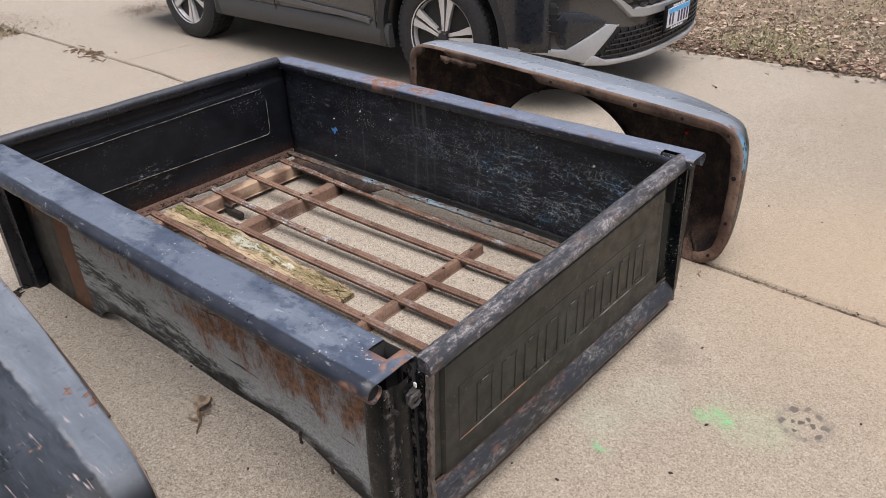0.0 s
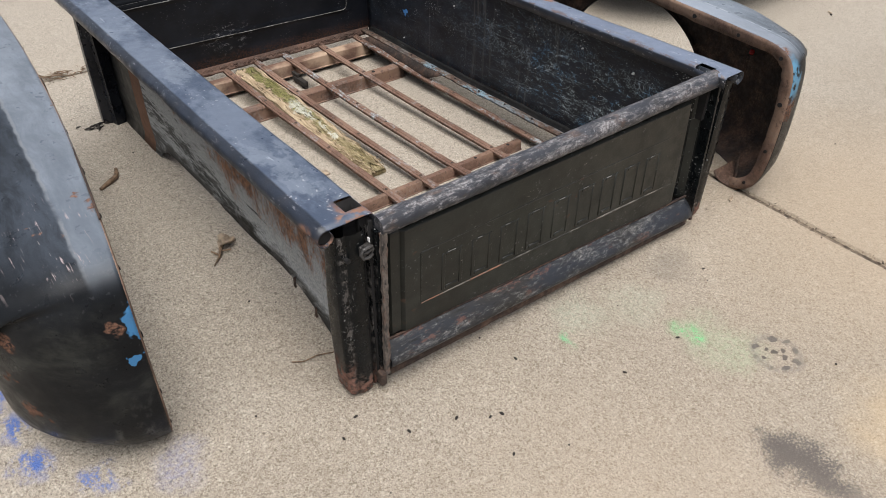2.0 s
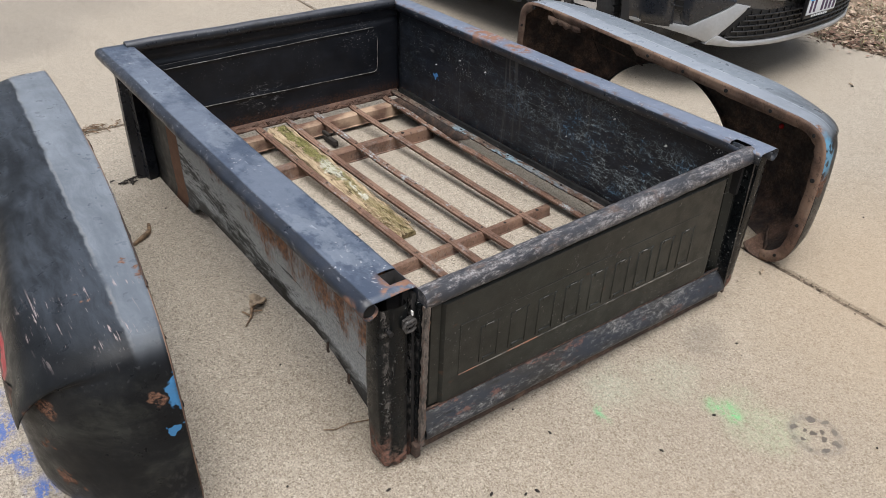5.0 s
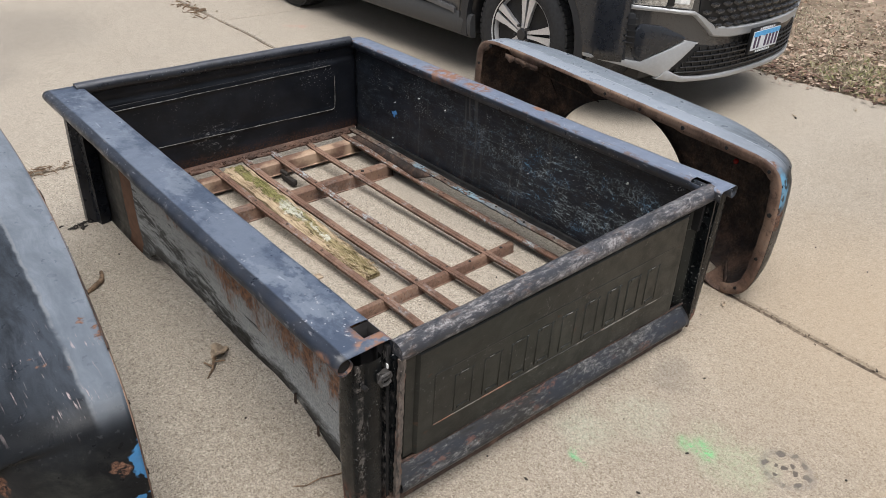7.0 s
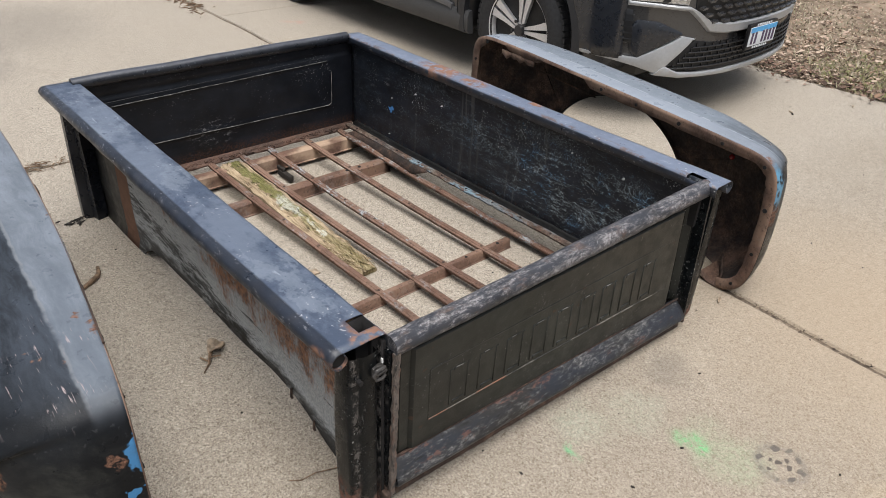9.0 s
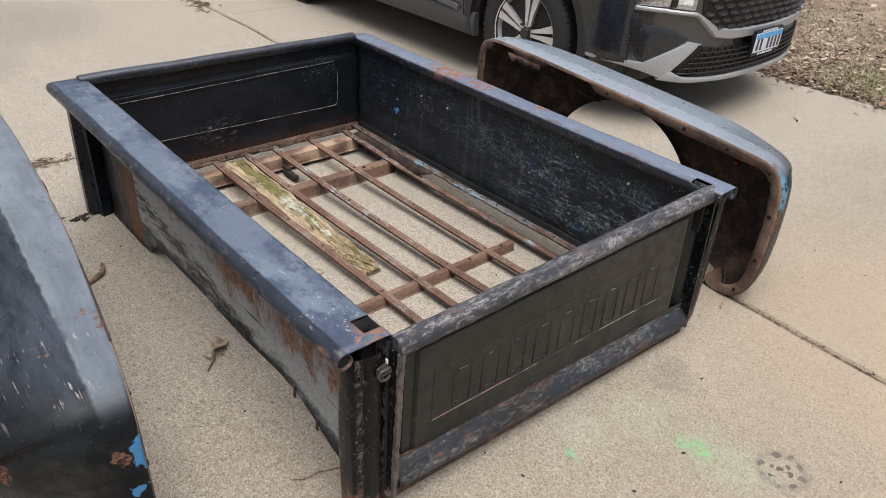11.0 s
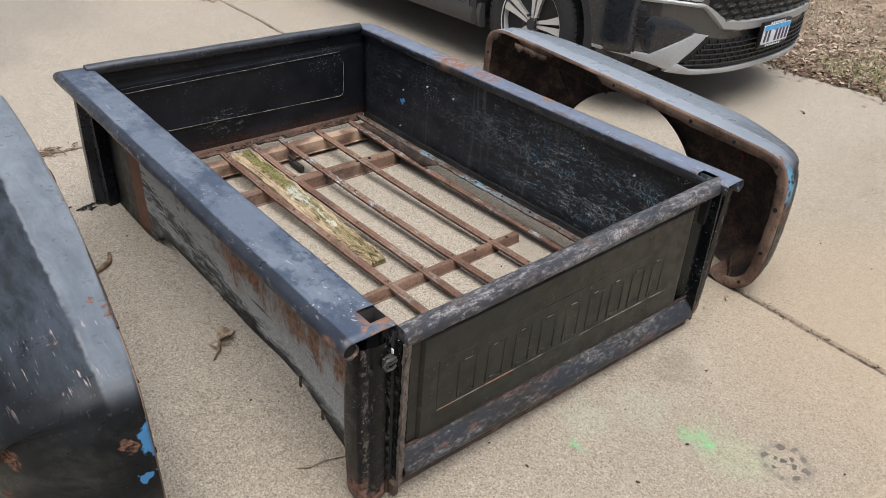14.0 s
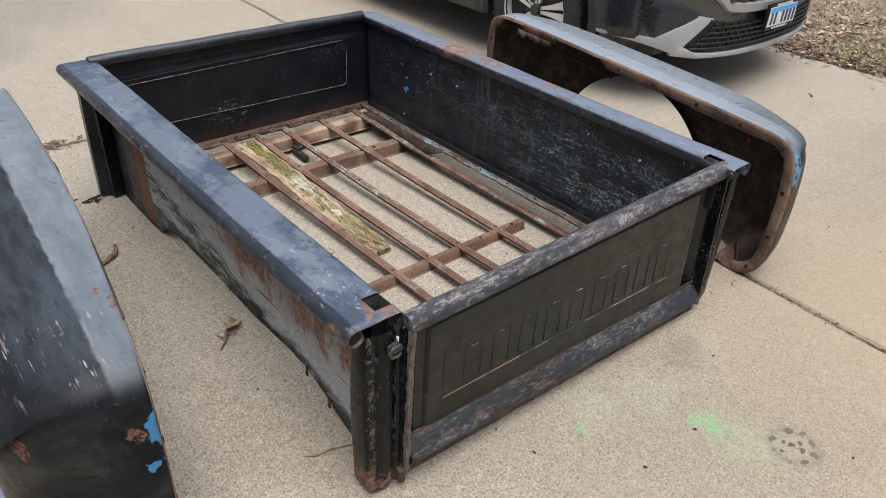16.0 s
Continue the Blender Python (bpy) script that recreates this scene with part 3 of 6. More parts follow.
    marks = n.math("MULTIPLY", n.step(n.noise(46, 3, 0.6, turned.outputs[0]), 0.600, 0.625), n.math("MULTIPLY", n.math("MULTIPLY", n.spot((-0.62, 0.33, 0.56), 0.20, 0.6, w, (1, 1, 0.8)), n.step(n.axis(2), 0.50, 0.55)), n.step(n.noise(14, 3), 0.50, 0.60)))
    c = n.mix(n.math("MULTIPLY", marks, 0.8), c, (0.38, 0.31, 0.305))
    return c, n.math("MULTIPLY", rustm, 0.9)


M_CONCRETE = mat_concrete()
M_SOIL = mat_soil()
M_JOINT = mat_plain("joint_dirt", (0.135, 0.103, 0.074), 0.95, 0, 0.5, 0.9, 40)
M_LEAF = mat_litter("dead_leaves", (0.26, 0.165, 0.11), (0.56, 0.445, 0.35), (0.085, 0.055, 0.038))
M_MULCH = mat_litter("leaf_mulch", (0.13, 0.075, 0.055), (0.30, 0.20, 0.155), (0.06, 0.04, 0.03))
M_SAND = mat_litter("joint_crumbs", (0.16, 0.12, 0.085), (0.34, 0.275, 0.205), (0.075, 0.055, 0.04))
M_GRASS = mat_litter("dry_grass", (0.46, 0.40, 0.30), (0.28, 0.27, 0.17), (0.10, 0.085, 0.055))
M_GREEN = mat_litter("green_grass", (0.20, 0.21, 0.085), (0.33, 0.31, 0.16), (0.08, 0.085, 0.035))
BLACK = (0.0048, 0.0058, 0.0084)
M_FRONT = mat_paint("bed_black_paint", BLACK, 0.34, 0.0, 0.25, 0.03, extra=extra_front, spec=0.27)
M_CORNER_POST = mat_paint("corner_post_black", BLACK, 0.26, -0.02, 0.25, 0.04, spec=0.34)
M_CRACK = mat_paint("alligatored_black_paint", BLACK, 0.36, 0.0, 0.35, 0.04, extra=extra_crackle, spec=0.28)
M_SIDE = mat_paint("side_panel_paint", (0.008, 0.009, 0.009), 0.45, 0.03, 0.5, 0.2, extra=extra_side)
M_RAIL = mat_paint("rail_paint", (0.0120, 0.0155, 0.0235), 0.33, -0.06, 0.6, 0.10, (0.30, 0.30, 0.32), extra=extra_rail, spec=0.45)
def extra_roll_sheen(n, c):
    # sky gloss along the roll's upper side, painted as pale blue-grey
    top = n.math("MULTIPLY", n.step(n.axis(2, n.wobble(0.012, 30)), 0.556, 0.570), n.step(n.noise(9, 5, 0.7, n.scaled((0.4, 1, 1))), 0.30, 0.55, 0.4, 1.0))
    return n.mix(n.math("MULTIPLY", top, 0.45), c, (0.105, 0.112, 0.140)), n.math("MULTIPLY", top, 0.3)


M_ROLL = mat_paint("front_roll_paint", (0.007, 0.0085, 0.012), 0.30, -0.05, 0.5, 0.08, (0.22, 0.23, 0.25), extra=extra_roll_sheen, spec=0.5)
def extra_post(n, c):
    w = n.wobble(0.02, 50)
    flake = n.math("MULTIPLY", n.step(n.noise(38, 6, 0.75, n.scaled((1, 1, 0.35))), 0.56, 0.62), n.step(n.noise(6, 4, 0.6, n.scaled((1, 1, 0.5))), 0.42, 0.56))
    c = n.mix(n.math("MULTIPLY", flake, 0.7), c, n.mix(n.noise(50, 3), (0.10, 0.095, 0.088), (0.27, 0.26, 0.25)))
    dots = n.math("MULTIPLY", n.step(n.cells(150, co=w), 0.17, 0.11), n.step(n.noise(9, 3), 0.48, 0.58))
    c = n.mix(n.math("MULTIPLY", dots, 0.8), c, (0.42, 0.42, 0.40))
    x, z = n.axis(0, n.wobble(0.012, 40)), n.axis(2, n.wobble(0.10, 16))
    ridge = n.math("MAXIMUM", n.step(n.math("ABSOLUTE", n.math("ADD", x, 0.078)), 0.012, 0.004), n.step(n.math("ABSOLUTE", n.math("ADD", x, 0.006)), 0.008, 0.003))
    worn = n.math("MULTIPLY", ridge, n.step(n.noise(85, 5, 0.8, n.scaled((1, 1, 0.6))), 0.48, 0.58))
    c = n.mix(n.math("MULTIPLY", worn, 0.55), c, n.mix(n.noise(60, 3), (0.085, 0.078, 0.072), (0.22, 0.20, 0.19)))
    crust = n.math("MULTIPLY", n.step(z, 0.13, 0.05), n.step(n.noise(70, 5, 0.8), 0.44, 0.58))
    c = n.mix(n.math("MULTIPLY", crust, 0.6), c, (0.085, 0.070, 0.060))
    side = n.step(x, -0.062, -0.078)
    r = n.math("MULTIPLY", n.math("MAXIMUM", n.step(z, 0.08, 0.03), n.math("MULTIPLY", side, n.step(z, 0.16, 0.07))), n.step(n.noise(36, 5, 0.75), 0.42, 0.55))
    return n.mix(r, c, n.mix(n.step(n.noise(70, 4, 0.75), 0.3, 0.7), (0.060, 0.032, 0.024), (0.24, 0.13, 0.10))), r


M_POST = mat_paint("post_paint", (0.0032, 0.0040, 0.0046), 0.26, -0.06, 1.0, 0.0, (0.30, 0.30, 0.29), extra=extra_post, spec=0.17)
def extra_gate(n, c):
    nick = n.math("MULTIPLY", n.step(n.cells(60, co=n.wobble(0.03, 60)), 0.12, 0.07), n.step(n.noise(9, 3), 0.50, 0.58))
    c = n.mix(n.math("MULTIPLY", nick, 0.6), c, (0.32, 0.31, 0.28))
    scuff = n.math("MULTIPLY", n.step(n.noise(40, 5, 0.75, n.scaled((0.5, 1, 1))), 0.61, 0.67), n.step(n.noise(5, 3), 0.50, 0.62))
    c = n.mix(n.math("MULTIPLY", scuff, 0.7), c, (0.12, 0.065, 0.045))
    return c, scuff


M_GATE = mat_paint("tailgate_paint", (0.0098, 0.0108, 0.0092), 0.36, -0.02, 0.30, 0.06, extra=extra_gate, spec=0.36)
M_GATE_TOP = mat_paint("tailgate_worn_roll", (0.022, 0.024, 0.030), 0.42, -0.05, 0.9, 0.2, extra=extra_gate_top)
M_RIM = mat_paint("chewed_rim_paint", (0.012, 0.012, 0.013), 0.5, 0.14, 1.0, 0.3, (0.30, 0.28, 0.26), extra=extra_rim)
M_GATE_SILL = mat_paint("tailgate_worn_sill", (0.016, 0.017, 0.019), 0.36, -0.05, 0.9, 0.2, (0.26, 0.26, 0.26), extra=extra_gate_sill)
M_SCUFF = mat_plain("rubbed_edge", (0.120, 0.118, 0.112), 0.7, 0, 0.85, 0.3, 28)
M_RUST = mat_rust("rusty_steel")


def mat_bead():
    n = Nodes("rubbed_bead")
    along = n.scaled((0.5, 1, 1))
    c = n.mix(n.step(n.noise(24, 4, 0.7, along), 0.40, 0.60), (0.020, 0.020, 0.017), (0.150, 0.140, 0.122))
    c = n.mix(n.step(n.noise(11, 5, 0.7, along), 0.56, 0.62), c, n.mix(n.noise(90, 3), (0.10, 0.045, 0.028), (0.30, 0.15, 0.095)))
    return n.set(color=c, rough=0.7, normal=n.bump(n.noise(180, 3), 0.3, 0.001)).m


M_BEAD = mat_bead()
M_RUST_SILL = mat_rust("rusty_sill", 0.35, (0.30, 0.19, 0.13), bright=0.55, old=0.15)
M_RUST_FLANGE = mat_rust("pitted_flange", 0.5, (0.30, 0.20, 0.14), soot=0.35, scale=2.4, bright=0.4, old=0.05)
M_RUST_STRIP = mat_rust("rusty_strip", 0.35, (0.31, 0.20, 0.145), bright=0.6, old=0.4)
M_STRIP_BLUE = mat_rust("rusty_strip_old_blue", 0.35, (0.31, 0.20, 0.145), bright=0.6, old=1.0)
M_RUST_DUSTY = mat_rust("dusty_rusty_sill", 0.9, (0.42, 0.30, 0.21), bright=0.6)
M_RUST_DARK = mat_rust("dark_rust", 0.0, scale=0.6, soot=0.75)
M_RUST_INSIDE = mat_rust("fender_inside_rust", 0.0, scale=1.3, soot=0.88)
M_RUST_CRUST = mat_rust("crusted_rust", 0.0, scale=1.8, soot=0.45, bright=0.45)
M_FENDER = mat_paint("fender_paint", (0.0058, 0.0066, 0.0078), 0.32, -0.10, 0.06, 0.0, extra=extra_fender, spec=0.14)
M_LATCH = mat_paint("latch_iron", (0.034, 0.032, 0.031), 0.5, 0.10, 0.9, 0.3, (0.20, 0.19, 0.18))
M_FOOT = mat_paint("foot_gap_dark", (0.006, 0.006, 0.006), 0.6, 0.06, 0.3, 0.1)
# near-black for discs, liners and fillers standing in for shade in openings
M_HOLE_SHADE = mat_plain("hole_shade", (0.006, 0.005, 0.005), 0.9)


def mat_flange():
    """Floor ledge: rusty at the front, old light blue paint towards the rear."""
    n = Nodes("flange_blue_paint")
    c = rust_colour(n, 1.4)
    c = n.mix(n.math("MULTIPLY", n.step(n.noise(16, 5, 0.7), 0.42, 0.62), 0.6), c, (0.018, 0.014, 0.012))
    run = n.scaled((1, 0.4, 1))
    left = n.step(n.math("ADD", n.math("MULTIPLY", n.noise(13, 5, 0.7, run), 0.6), n.math("MULTIPLY", n.noise(80, 5, 0.8, run), 0.4)), 0.49, 0.56)
    blue = n.math("MULTIPLY", n.math("MULTIPLY", left, n.step(n.axis(1), 1.52, 1.38, 0.12, 1.0)), n.step(n.axis(1), 0.85, 1.10, 0.35, 1.0))
    c = n.mix(n.math("MULTIPLY", n.step(n.noise(50, 5, 0.8, run), 0.48, 0.60), 0.55), c, (0.24, 0.205, 0.165))
    c = n.mix(n.math("MULTIPLY", blue, 0.9), c, n.mix(n.noise(60, 4, 0.7), (0.09, 0.22, 0.32), (0.36, 0.46, 0.50)))
    c = n.mix(n.math("MULTIPLY", n.step(n.noise(110, 5, 0.8, run), 0.53, 0.60), 0.8), c, (0.035, 0.026, 0.020))
    return n.set(color=c, rough=0.75, normal=n.bump(n.noise(140, 4, 0.65), 0.5, 0.002)).m


M_FLANGE_BLUE = mat_flange()


def mat_wood():
    """Rotten plank: pale bare wood at the edges, moss along the middle, lichen, dark splits."""
    n = Nodes("mossy_plank")
    run = n.scaled((3.2, 0.20, 3.0), n.wobble(0.02, 22))
    g = n.noise(30, 6, 0.7, run, 0.3)
    c = n.mix(n.step(g, 0.32, 0.62), (0.20, 0.145, 0.085), (0.50, 0.395, 0.265))
    c = n.mix(n.math("MULTIPLY", n.step(n.noise(9, 4, 0.6), 0.45, 0.62), 0.5), c, (0.34, 0.26, 0.175))
    mid = n.math("ADD", n.axis(0, n.wobble(0.05, 13)), n.math("MULTIPLY", n.math("SUBTRACT", n.axis(1), 1.4), 0.030))
    centre = n.step(n.math("ABSOLUTE", n.math("SUBTRACT", mid, 0.585)), 0.042, 0.012)
    far = n.step(n.axis(1), 1.22, 1.50, 0.45, 1.0)
    mossy = n.math("MULTIPLY", n.step(n.math("ADD", n.math("MULTIPLY", n.noise(26, 6, 0.78), 0.75), n.math("MULTIPLY", centre, 0.22)), 0.46, 0.57), far)
    c = n.mix(n.math("MULTIPLY", mossy, 0.85), c, n.mix(n.step(n.noise(120, 4, 0.75), 0.35, 0.65), (0.075, 0.080, 0.022), (0.255, 0.250, 0.085)))
    for y, s in ((1.47, 0.055), (1.40, 0.035), (1.225, 0.030), (1.30, 0.022)):
        lichen = n.math("MULTIPLY", n.spot((0.600 - 0.036 * (y - 0.905), y, 0.07), s, 0.5, n.wobble(0.07, 30), (1.5, 0.6, 0.3)), n.step(n.noise(70, 4, 0.7), 0.36, 0.5))
        c = n.mix(n.math("MULTIPLY", lichen, 0.85), c, (0.58, 0.57, 0.48))
    split = n.step(n.noise(34, 5, 0.75, n.scaled((2.6, 0.32, 1), n.wobble(0.03, 30))), 0.585, 0.635)
    c = n.mix(n.math("MULTIPLY", split, 0.85), c, (0.045, 0.032, 0.018))
    shag = n.math("MULTIPLY", n.step(n.axis(1), 1.20, 1.06), n.step(n.noise(75, 5, 0.8, n.scaled((1.2, 0.45, 1), n.wobble(0.03, 30))), 0.44, 0.58))
    c = n.mix(n.math("MULTIPLY", shag, 0.8), c, (0.16, 0.125, 0.060))
    h = n.math("ADD", n.math("ADD", g, n.math("MULTIPLY", split, -0.9)), n.math("MULTIPLY", mossy, n.noise(150, 4, 0.8)))
    return n.set(color=c, rough=0.92, spec=0.15, normal=n.bump(h, 1.0, 0.007)).m


M_WOOD = mat_wood()
M_TWIG = mat_plain("dead_twig", (0.16, 0.105, 0.065), 0.9, 0, 0.4, 0.6, 60)
M_BURNT = mat_plain("black_debris", (0.02, 0.016, 0.013), 0.9, 0, 0.4, 0.6, 60)
M_DEADLEAF = mat_plain("dead_leaf", (0.30, 0.235, 0.17), 0.85, 0, 0.45, 0.5, 50)
M_CABLE = mat_plain("black_cable", (0.012, 0.012, 0.012), 0.5)
# car
M_CAR = mat_plain("grey_car_paint", (0.057, 0.056, 0.056), 0.32, 0.35, 0.06, 0.0, 300, 0.9)
M_CORNER = mat_plain("dark_corner_finish", (0.013, 0.015, 0.020), 0.30, 0, 0.1, 0.02, 60, 0.4)
M_CLAD = mat_plain("grey_cladding", (0.050, 0.051, 0.053), 0.55, 0, 0.12, 0.15, 120)
M_ARCH = mat_plain("black_arch_trim", (0.017, 0.018, 0.021), 0.5, 0, 0.12, 0.1, 120)
M_BLACKTRIM = mat_plain("black_trim", (0.010, 0.010, 0.011), 0.35, 0, 0.2, 0.05, 90)
M_GRILLE = mat_plain("grille_black", (0.006, 0.006, 0.0065), 0.6, 0, 0.2, 0.05, 90)
M_BLADE = mat_plain("grille_blade_black", (0.030, 0.030, 0.032), 0.30, 0, 0.2, 0.03, 90, 0.4)
M_SILVER = mat_plain("satin_silver_trim", (0.40, 0.405, 0.41), 0.40, 0.5, 0.05, 0.02, 60)
M_GREYTRIM = mat_plain("grey_door_trim", (0.12, 0.12, 0.123), 0.4, 0.4, 0.1, 0.02, 60)
M_TYRE = mat_plain("tyre_rubber", (0.019, 0.019, 0.020), 0.75, 0, 0.25, 0.3, 60)
M_ALLOY = mat_plain("machined_alloy", (0.62, 0.62, 0.63), 0.34, 0.45, 0.06, 0.02, 80)
M_ALLOY_DARK = mat_plain("dark_alloy", (0.045, 0.045, 0.048), 0.4, 0.5, 0.1, 0.02, 80)
M_GLASS = mat_plain("tinted_glass", (0.010, 0.012, 0.013), 0.06, 0, 0.1, 0.0, 10, 0.5)
M_LAMP = mat_plain("headlamp_reflector", (0.55, 0.56, 0.57), 0.18, 0.8, 0.25, 0.05, 60)
M_PLATE = mat_plain("plate_white", (0.62, 0.65, 0.68), 0.4, 0, 0.05, 0.05, 60)
M_PLATE_BLUE = mat_plain("plate_blue", (0.09, 0.35, 0.66), 0.4, 0, 0.15, 0.05, 60)
M_PLATE_MARK = mat_plain("plate_mark", (0.07, 0.045, 0.09), 0.5)
M_RED = mat_plain("red_lens", (0.25, 0.012, 0.012), 0.2, 0, 0.1, 0.0, 60)
M_RIVET = mat_plain("bare_rivet", (0.46, 0.46, 0.45), 0.5)
M_WHITE = mat_plain("white_fleck", (0.7, 0.7, 0.68), 0.6)


# ---- building helpers ----
def link_mesh(name, bm, material, smooth=40):
    bmesh.ops.recalc_face_normals(bm, faces=bm.faces)
    me = bpy.data.meshes.new(name)
    bm.to_mesh(me)
    bm.free()
    if smooth:
        me.shade_smooth()
        me.set_sharp_from_angle(angle=radians(smooth))
    for m in material if isinstance(material, (list, tuple)) else (material,):
        me.materials.append(m)
    return me


def thing(name, at, label, category, group="", kind=""):
    ob = new(name)
    ob.empty_display_size = 0.1
    ob.matrix_basis = Matrix.Translation(at)
    return tagged(ob, label, category, group, kind)


def world_of(ob):
    m = ob.matrix_basis.copy()
    while ob.parent:
        m = ob.parent.matrix_basis @ ob.matrix_parent_inverse @ m if not ob.parent.parent else world_of(ob.parent) @ ob.matrix_parent_inverse @ m
        return m
    return m


def part(name, bm, material, parent, label="", smooth=40):
    """One mesh, drawn in world places, under a thing or a part."""
    ob = new(name, bm if isinstance(bm, bpy.types.Mesh) else link_mesh(name, bm, material, smooth))
    ob.parent = parent
    ob.matrix_parent_inverse = world_of(parent).inverted()
    return tagged(ob, label)


def solo(name, bm, material, label, category, group="", kind="", smooth=40):
    return tagged(new(name, link_mesh(name, bm, material, smooth)), label, category, group, kind)


def solid(ob, thick, offset=0.0, slot=0):
    m = ob.modifiers.new("thickness", "SOLIDIFY")
    m.thickness, m.offset, m.material_offset, m.material_offset_rim = thick, offset, slot, 0
    return ob


def box(bm, lo, hi, bevel=0.0, seg=2, m=None):
    vs = [bm.verts.new((x, y, z)) for x in (lo[0], hi[0]) for y in (lo[1], hi[1]) for z in (lo[2], hi[2])]
    fs = [bm.faces.new([vs[i] for i in q]) for q in ((0, 1, 3, 2), (4, 6, 7, 5), (0, 4, 5, 1), (2, 3, 7, 6), (0, 2, 6, 4), (1, 5, 7, 3))]
    if m:
        for v in vs:
            v.co = m @ v.co
    if bevel:
        bmesh.ops.bevel(bm, geom=list({e for f in fs for e in f.edges}), offset=bevel, segments=seg, affect="EDGES", profile=0.6)
    return bm


def loft(bm, rings, closed=False, caps=False):
    rows = [[bm.verts.new(p) for p in r] for r in rings]
    n = len(rows[0])
    for a, b in zip(rows, rows[1:]):
        for i in range(n if closed else n - 1):
            j = (i + 1) % n
            bm.faces.new((a[i], a[j], b[j], b[i]))
    if caps:
        bm.faces.new(rows[0])
        bm.faces.new(rows[-1])
    return rows


def tube(bm, pts, r, n=8, caps=True):
    pts = [Vector(p) for p in pts]
    rings = []
    for i, p in enumerate(pts):
        d = (pts[min(i + 1, len(pts) - 1)] - pts[max(i - 1, 0)]).normalized()
        a = d.orthogonal() if not i else a - d * a.dot(d)
        a.normalize()
        b = d.cross(a)
        rr = r[i] if isinstance(r, (list, tuple)) else r
        rings.append([p + (a * math.cos(2 * math.pi * k / n) + b * math.sin(2 * math.pi * k / n)) * rr for k in range(n)])
    loft(bm, rings, True, caps)
    return bm


def disc(bm, at, axis, r, depth, n=14, bevel=0.0):
    m = Vector(axis).to_track_quat("Z", "Y").to_matrix().to_4x4()
    res = bmesh.ops.create_cone(bm, cap_ends=True, segments=n, radius1=r, radius2=r - bevel, depth=depth, matrix=Matrix.Translation(at) @ m)
    return res


def lerp_list(keys, v):
    """Smooth value between (place, value) keys."""
    if v <= keys[0][0]:
        return keys[0][1]
    for (a, p), (b, q) in zip(keys, keys[1:]):
        if v <= b:
            k = (v - a) / (b - a)
            return p + (q - p) * k
    return keys[-1][1]


def chaikin(pts, times=2):
    for _ in range(times):
        out = [pts[0]]
        for a, b in zip(pts, pts[1:]):
            out += [tuple(p * 0.75 + q * 0.25 for p, q in zip(a, b)), tuple(p * 0.25 + q * 0.75 for p, q in zip(a, b))]
        pts = out + [pts[-1]]
    return pts


def smooth_step(v):
    v = min(1.0, max(0.0, v))
    return v * v * (3 - 2 * v)


def rough_up(bm, amount, scale, axis=None):
    for v in bm.verts:
        d = noise.noise_vector(v.co * scale) * amount
        if axis is not None:
            d = Vector([d[i] if i == axis else 0 for i in range(3)])
        v.co += d


def span(a, b, n):
    return [a + (b - a) * i / (n - 1) for i in range(n)]


# ---- ground ----
bm = bmesh.new()
E = 400
LAWN_X, LAWN_Y = 4.47, 6.28


def lawn_edge(y):
    return LAWN_X + 0.06 * noise.noise(Vector((y * 1.3, 3, 0)))


xs = [-E, -40, -15, -6] + span(-4, 12, 33) + [20, 40, E]
ys = [-E, -40, -15] + span(-6, 16, 45) + [25, 40, E]
grid = [[bm.verts.new((x, y, -0.045 + (0.02 * noise.noise(Vector((x, y, 0)) * 0.9) if abs(x) < 30 and abs(y) < 30 else 0))) for x in xs] for y in ys]
for a, b in zip(grid, grid[1:]):
    for i in range(len(xs) - 1):
        bm.faces.new((a[i], a[i + 1], b[i + 1], b[i]))
solo("ground", bm, M_SOIL, "dry winter lawn soil round the driveway", "ground", kind="structure")

# driveway: cast slabs with open, dirt-filled joints
driveway = thing("driveway", (0, 0, 0), "tan exposed-aggregate concrete driveway with dirty joints", "driveway", kind="structure")
bm = bmesh.new()
box(bm, (-12, -12, -0.10), (LAWN_X - 0.05, LAWN_Y - 0.05, -0.009))
box(bm, (1.80, LAWN_Y - 0.2, -0.10), (LAWN_X + 1.0, 14, -0.009))
part("joint_bed", bm, M_JOINT, driveway, "dark dirt in the joints")


def joint_x(y):
    return 1.585 + 0.22 * min(max((y + 0.6) / 4.6, 0), 1.05) + 0.006 * noise.noise(Vector((y * 5, 1, 0)))


def slab(x_lo, x_hi, y0, y1, ragged=0.0):
    """A slab between two edge lines x(y), with rounded, slightly chipped arrises."""
    bm = bmesh.new()
    n = max(8, int((y1 - y0) * 14))
    rows = []
    for y in span(y0, y1, n):
        a, b = x_lo(y), x_hi(y)
        g = 0.010
        c = 0.004 * noise.noise(Vector((y * 21, a * 3, 0)))
        d = 0.004 * noise.noise(Vector((y * 23, b * 3, 5)))
        k = 0.004 if y in (y0, y1) else 0
        rows.append([(a + g + c, y, -0.06), (a + g + c, y, -0.012), (a + g + 0.008 + c, y, -0.0 - k), (b - g - 0.008 + d, y, -0.0 - k), (b - g + d, y, -0.012), (b - g + d, y, -0.06)])
    loft(bm, rows, False, True)
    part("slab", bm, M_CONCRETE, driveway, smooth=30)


far = lambda y: -11.0
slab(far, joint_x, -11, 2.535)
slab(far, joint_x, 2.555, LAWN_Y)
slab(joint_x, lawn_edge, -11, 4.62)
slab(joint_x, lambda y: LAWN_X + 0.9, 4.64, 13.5)

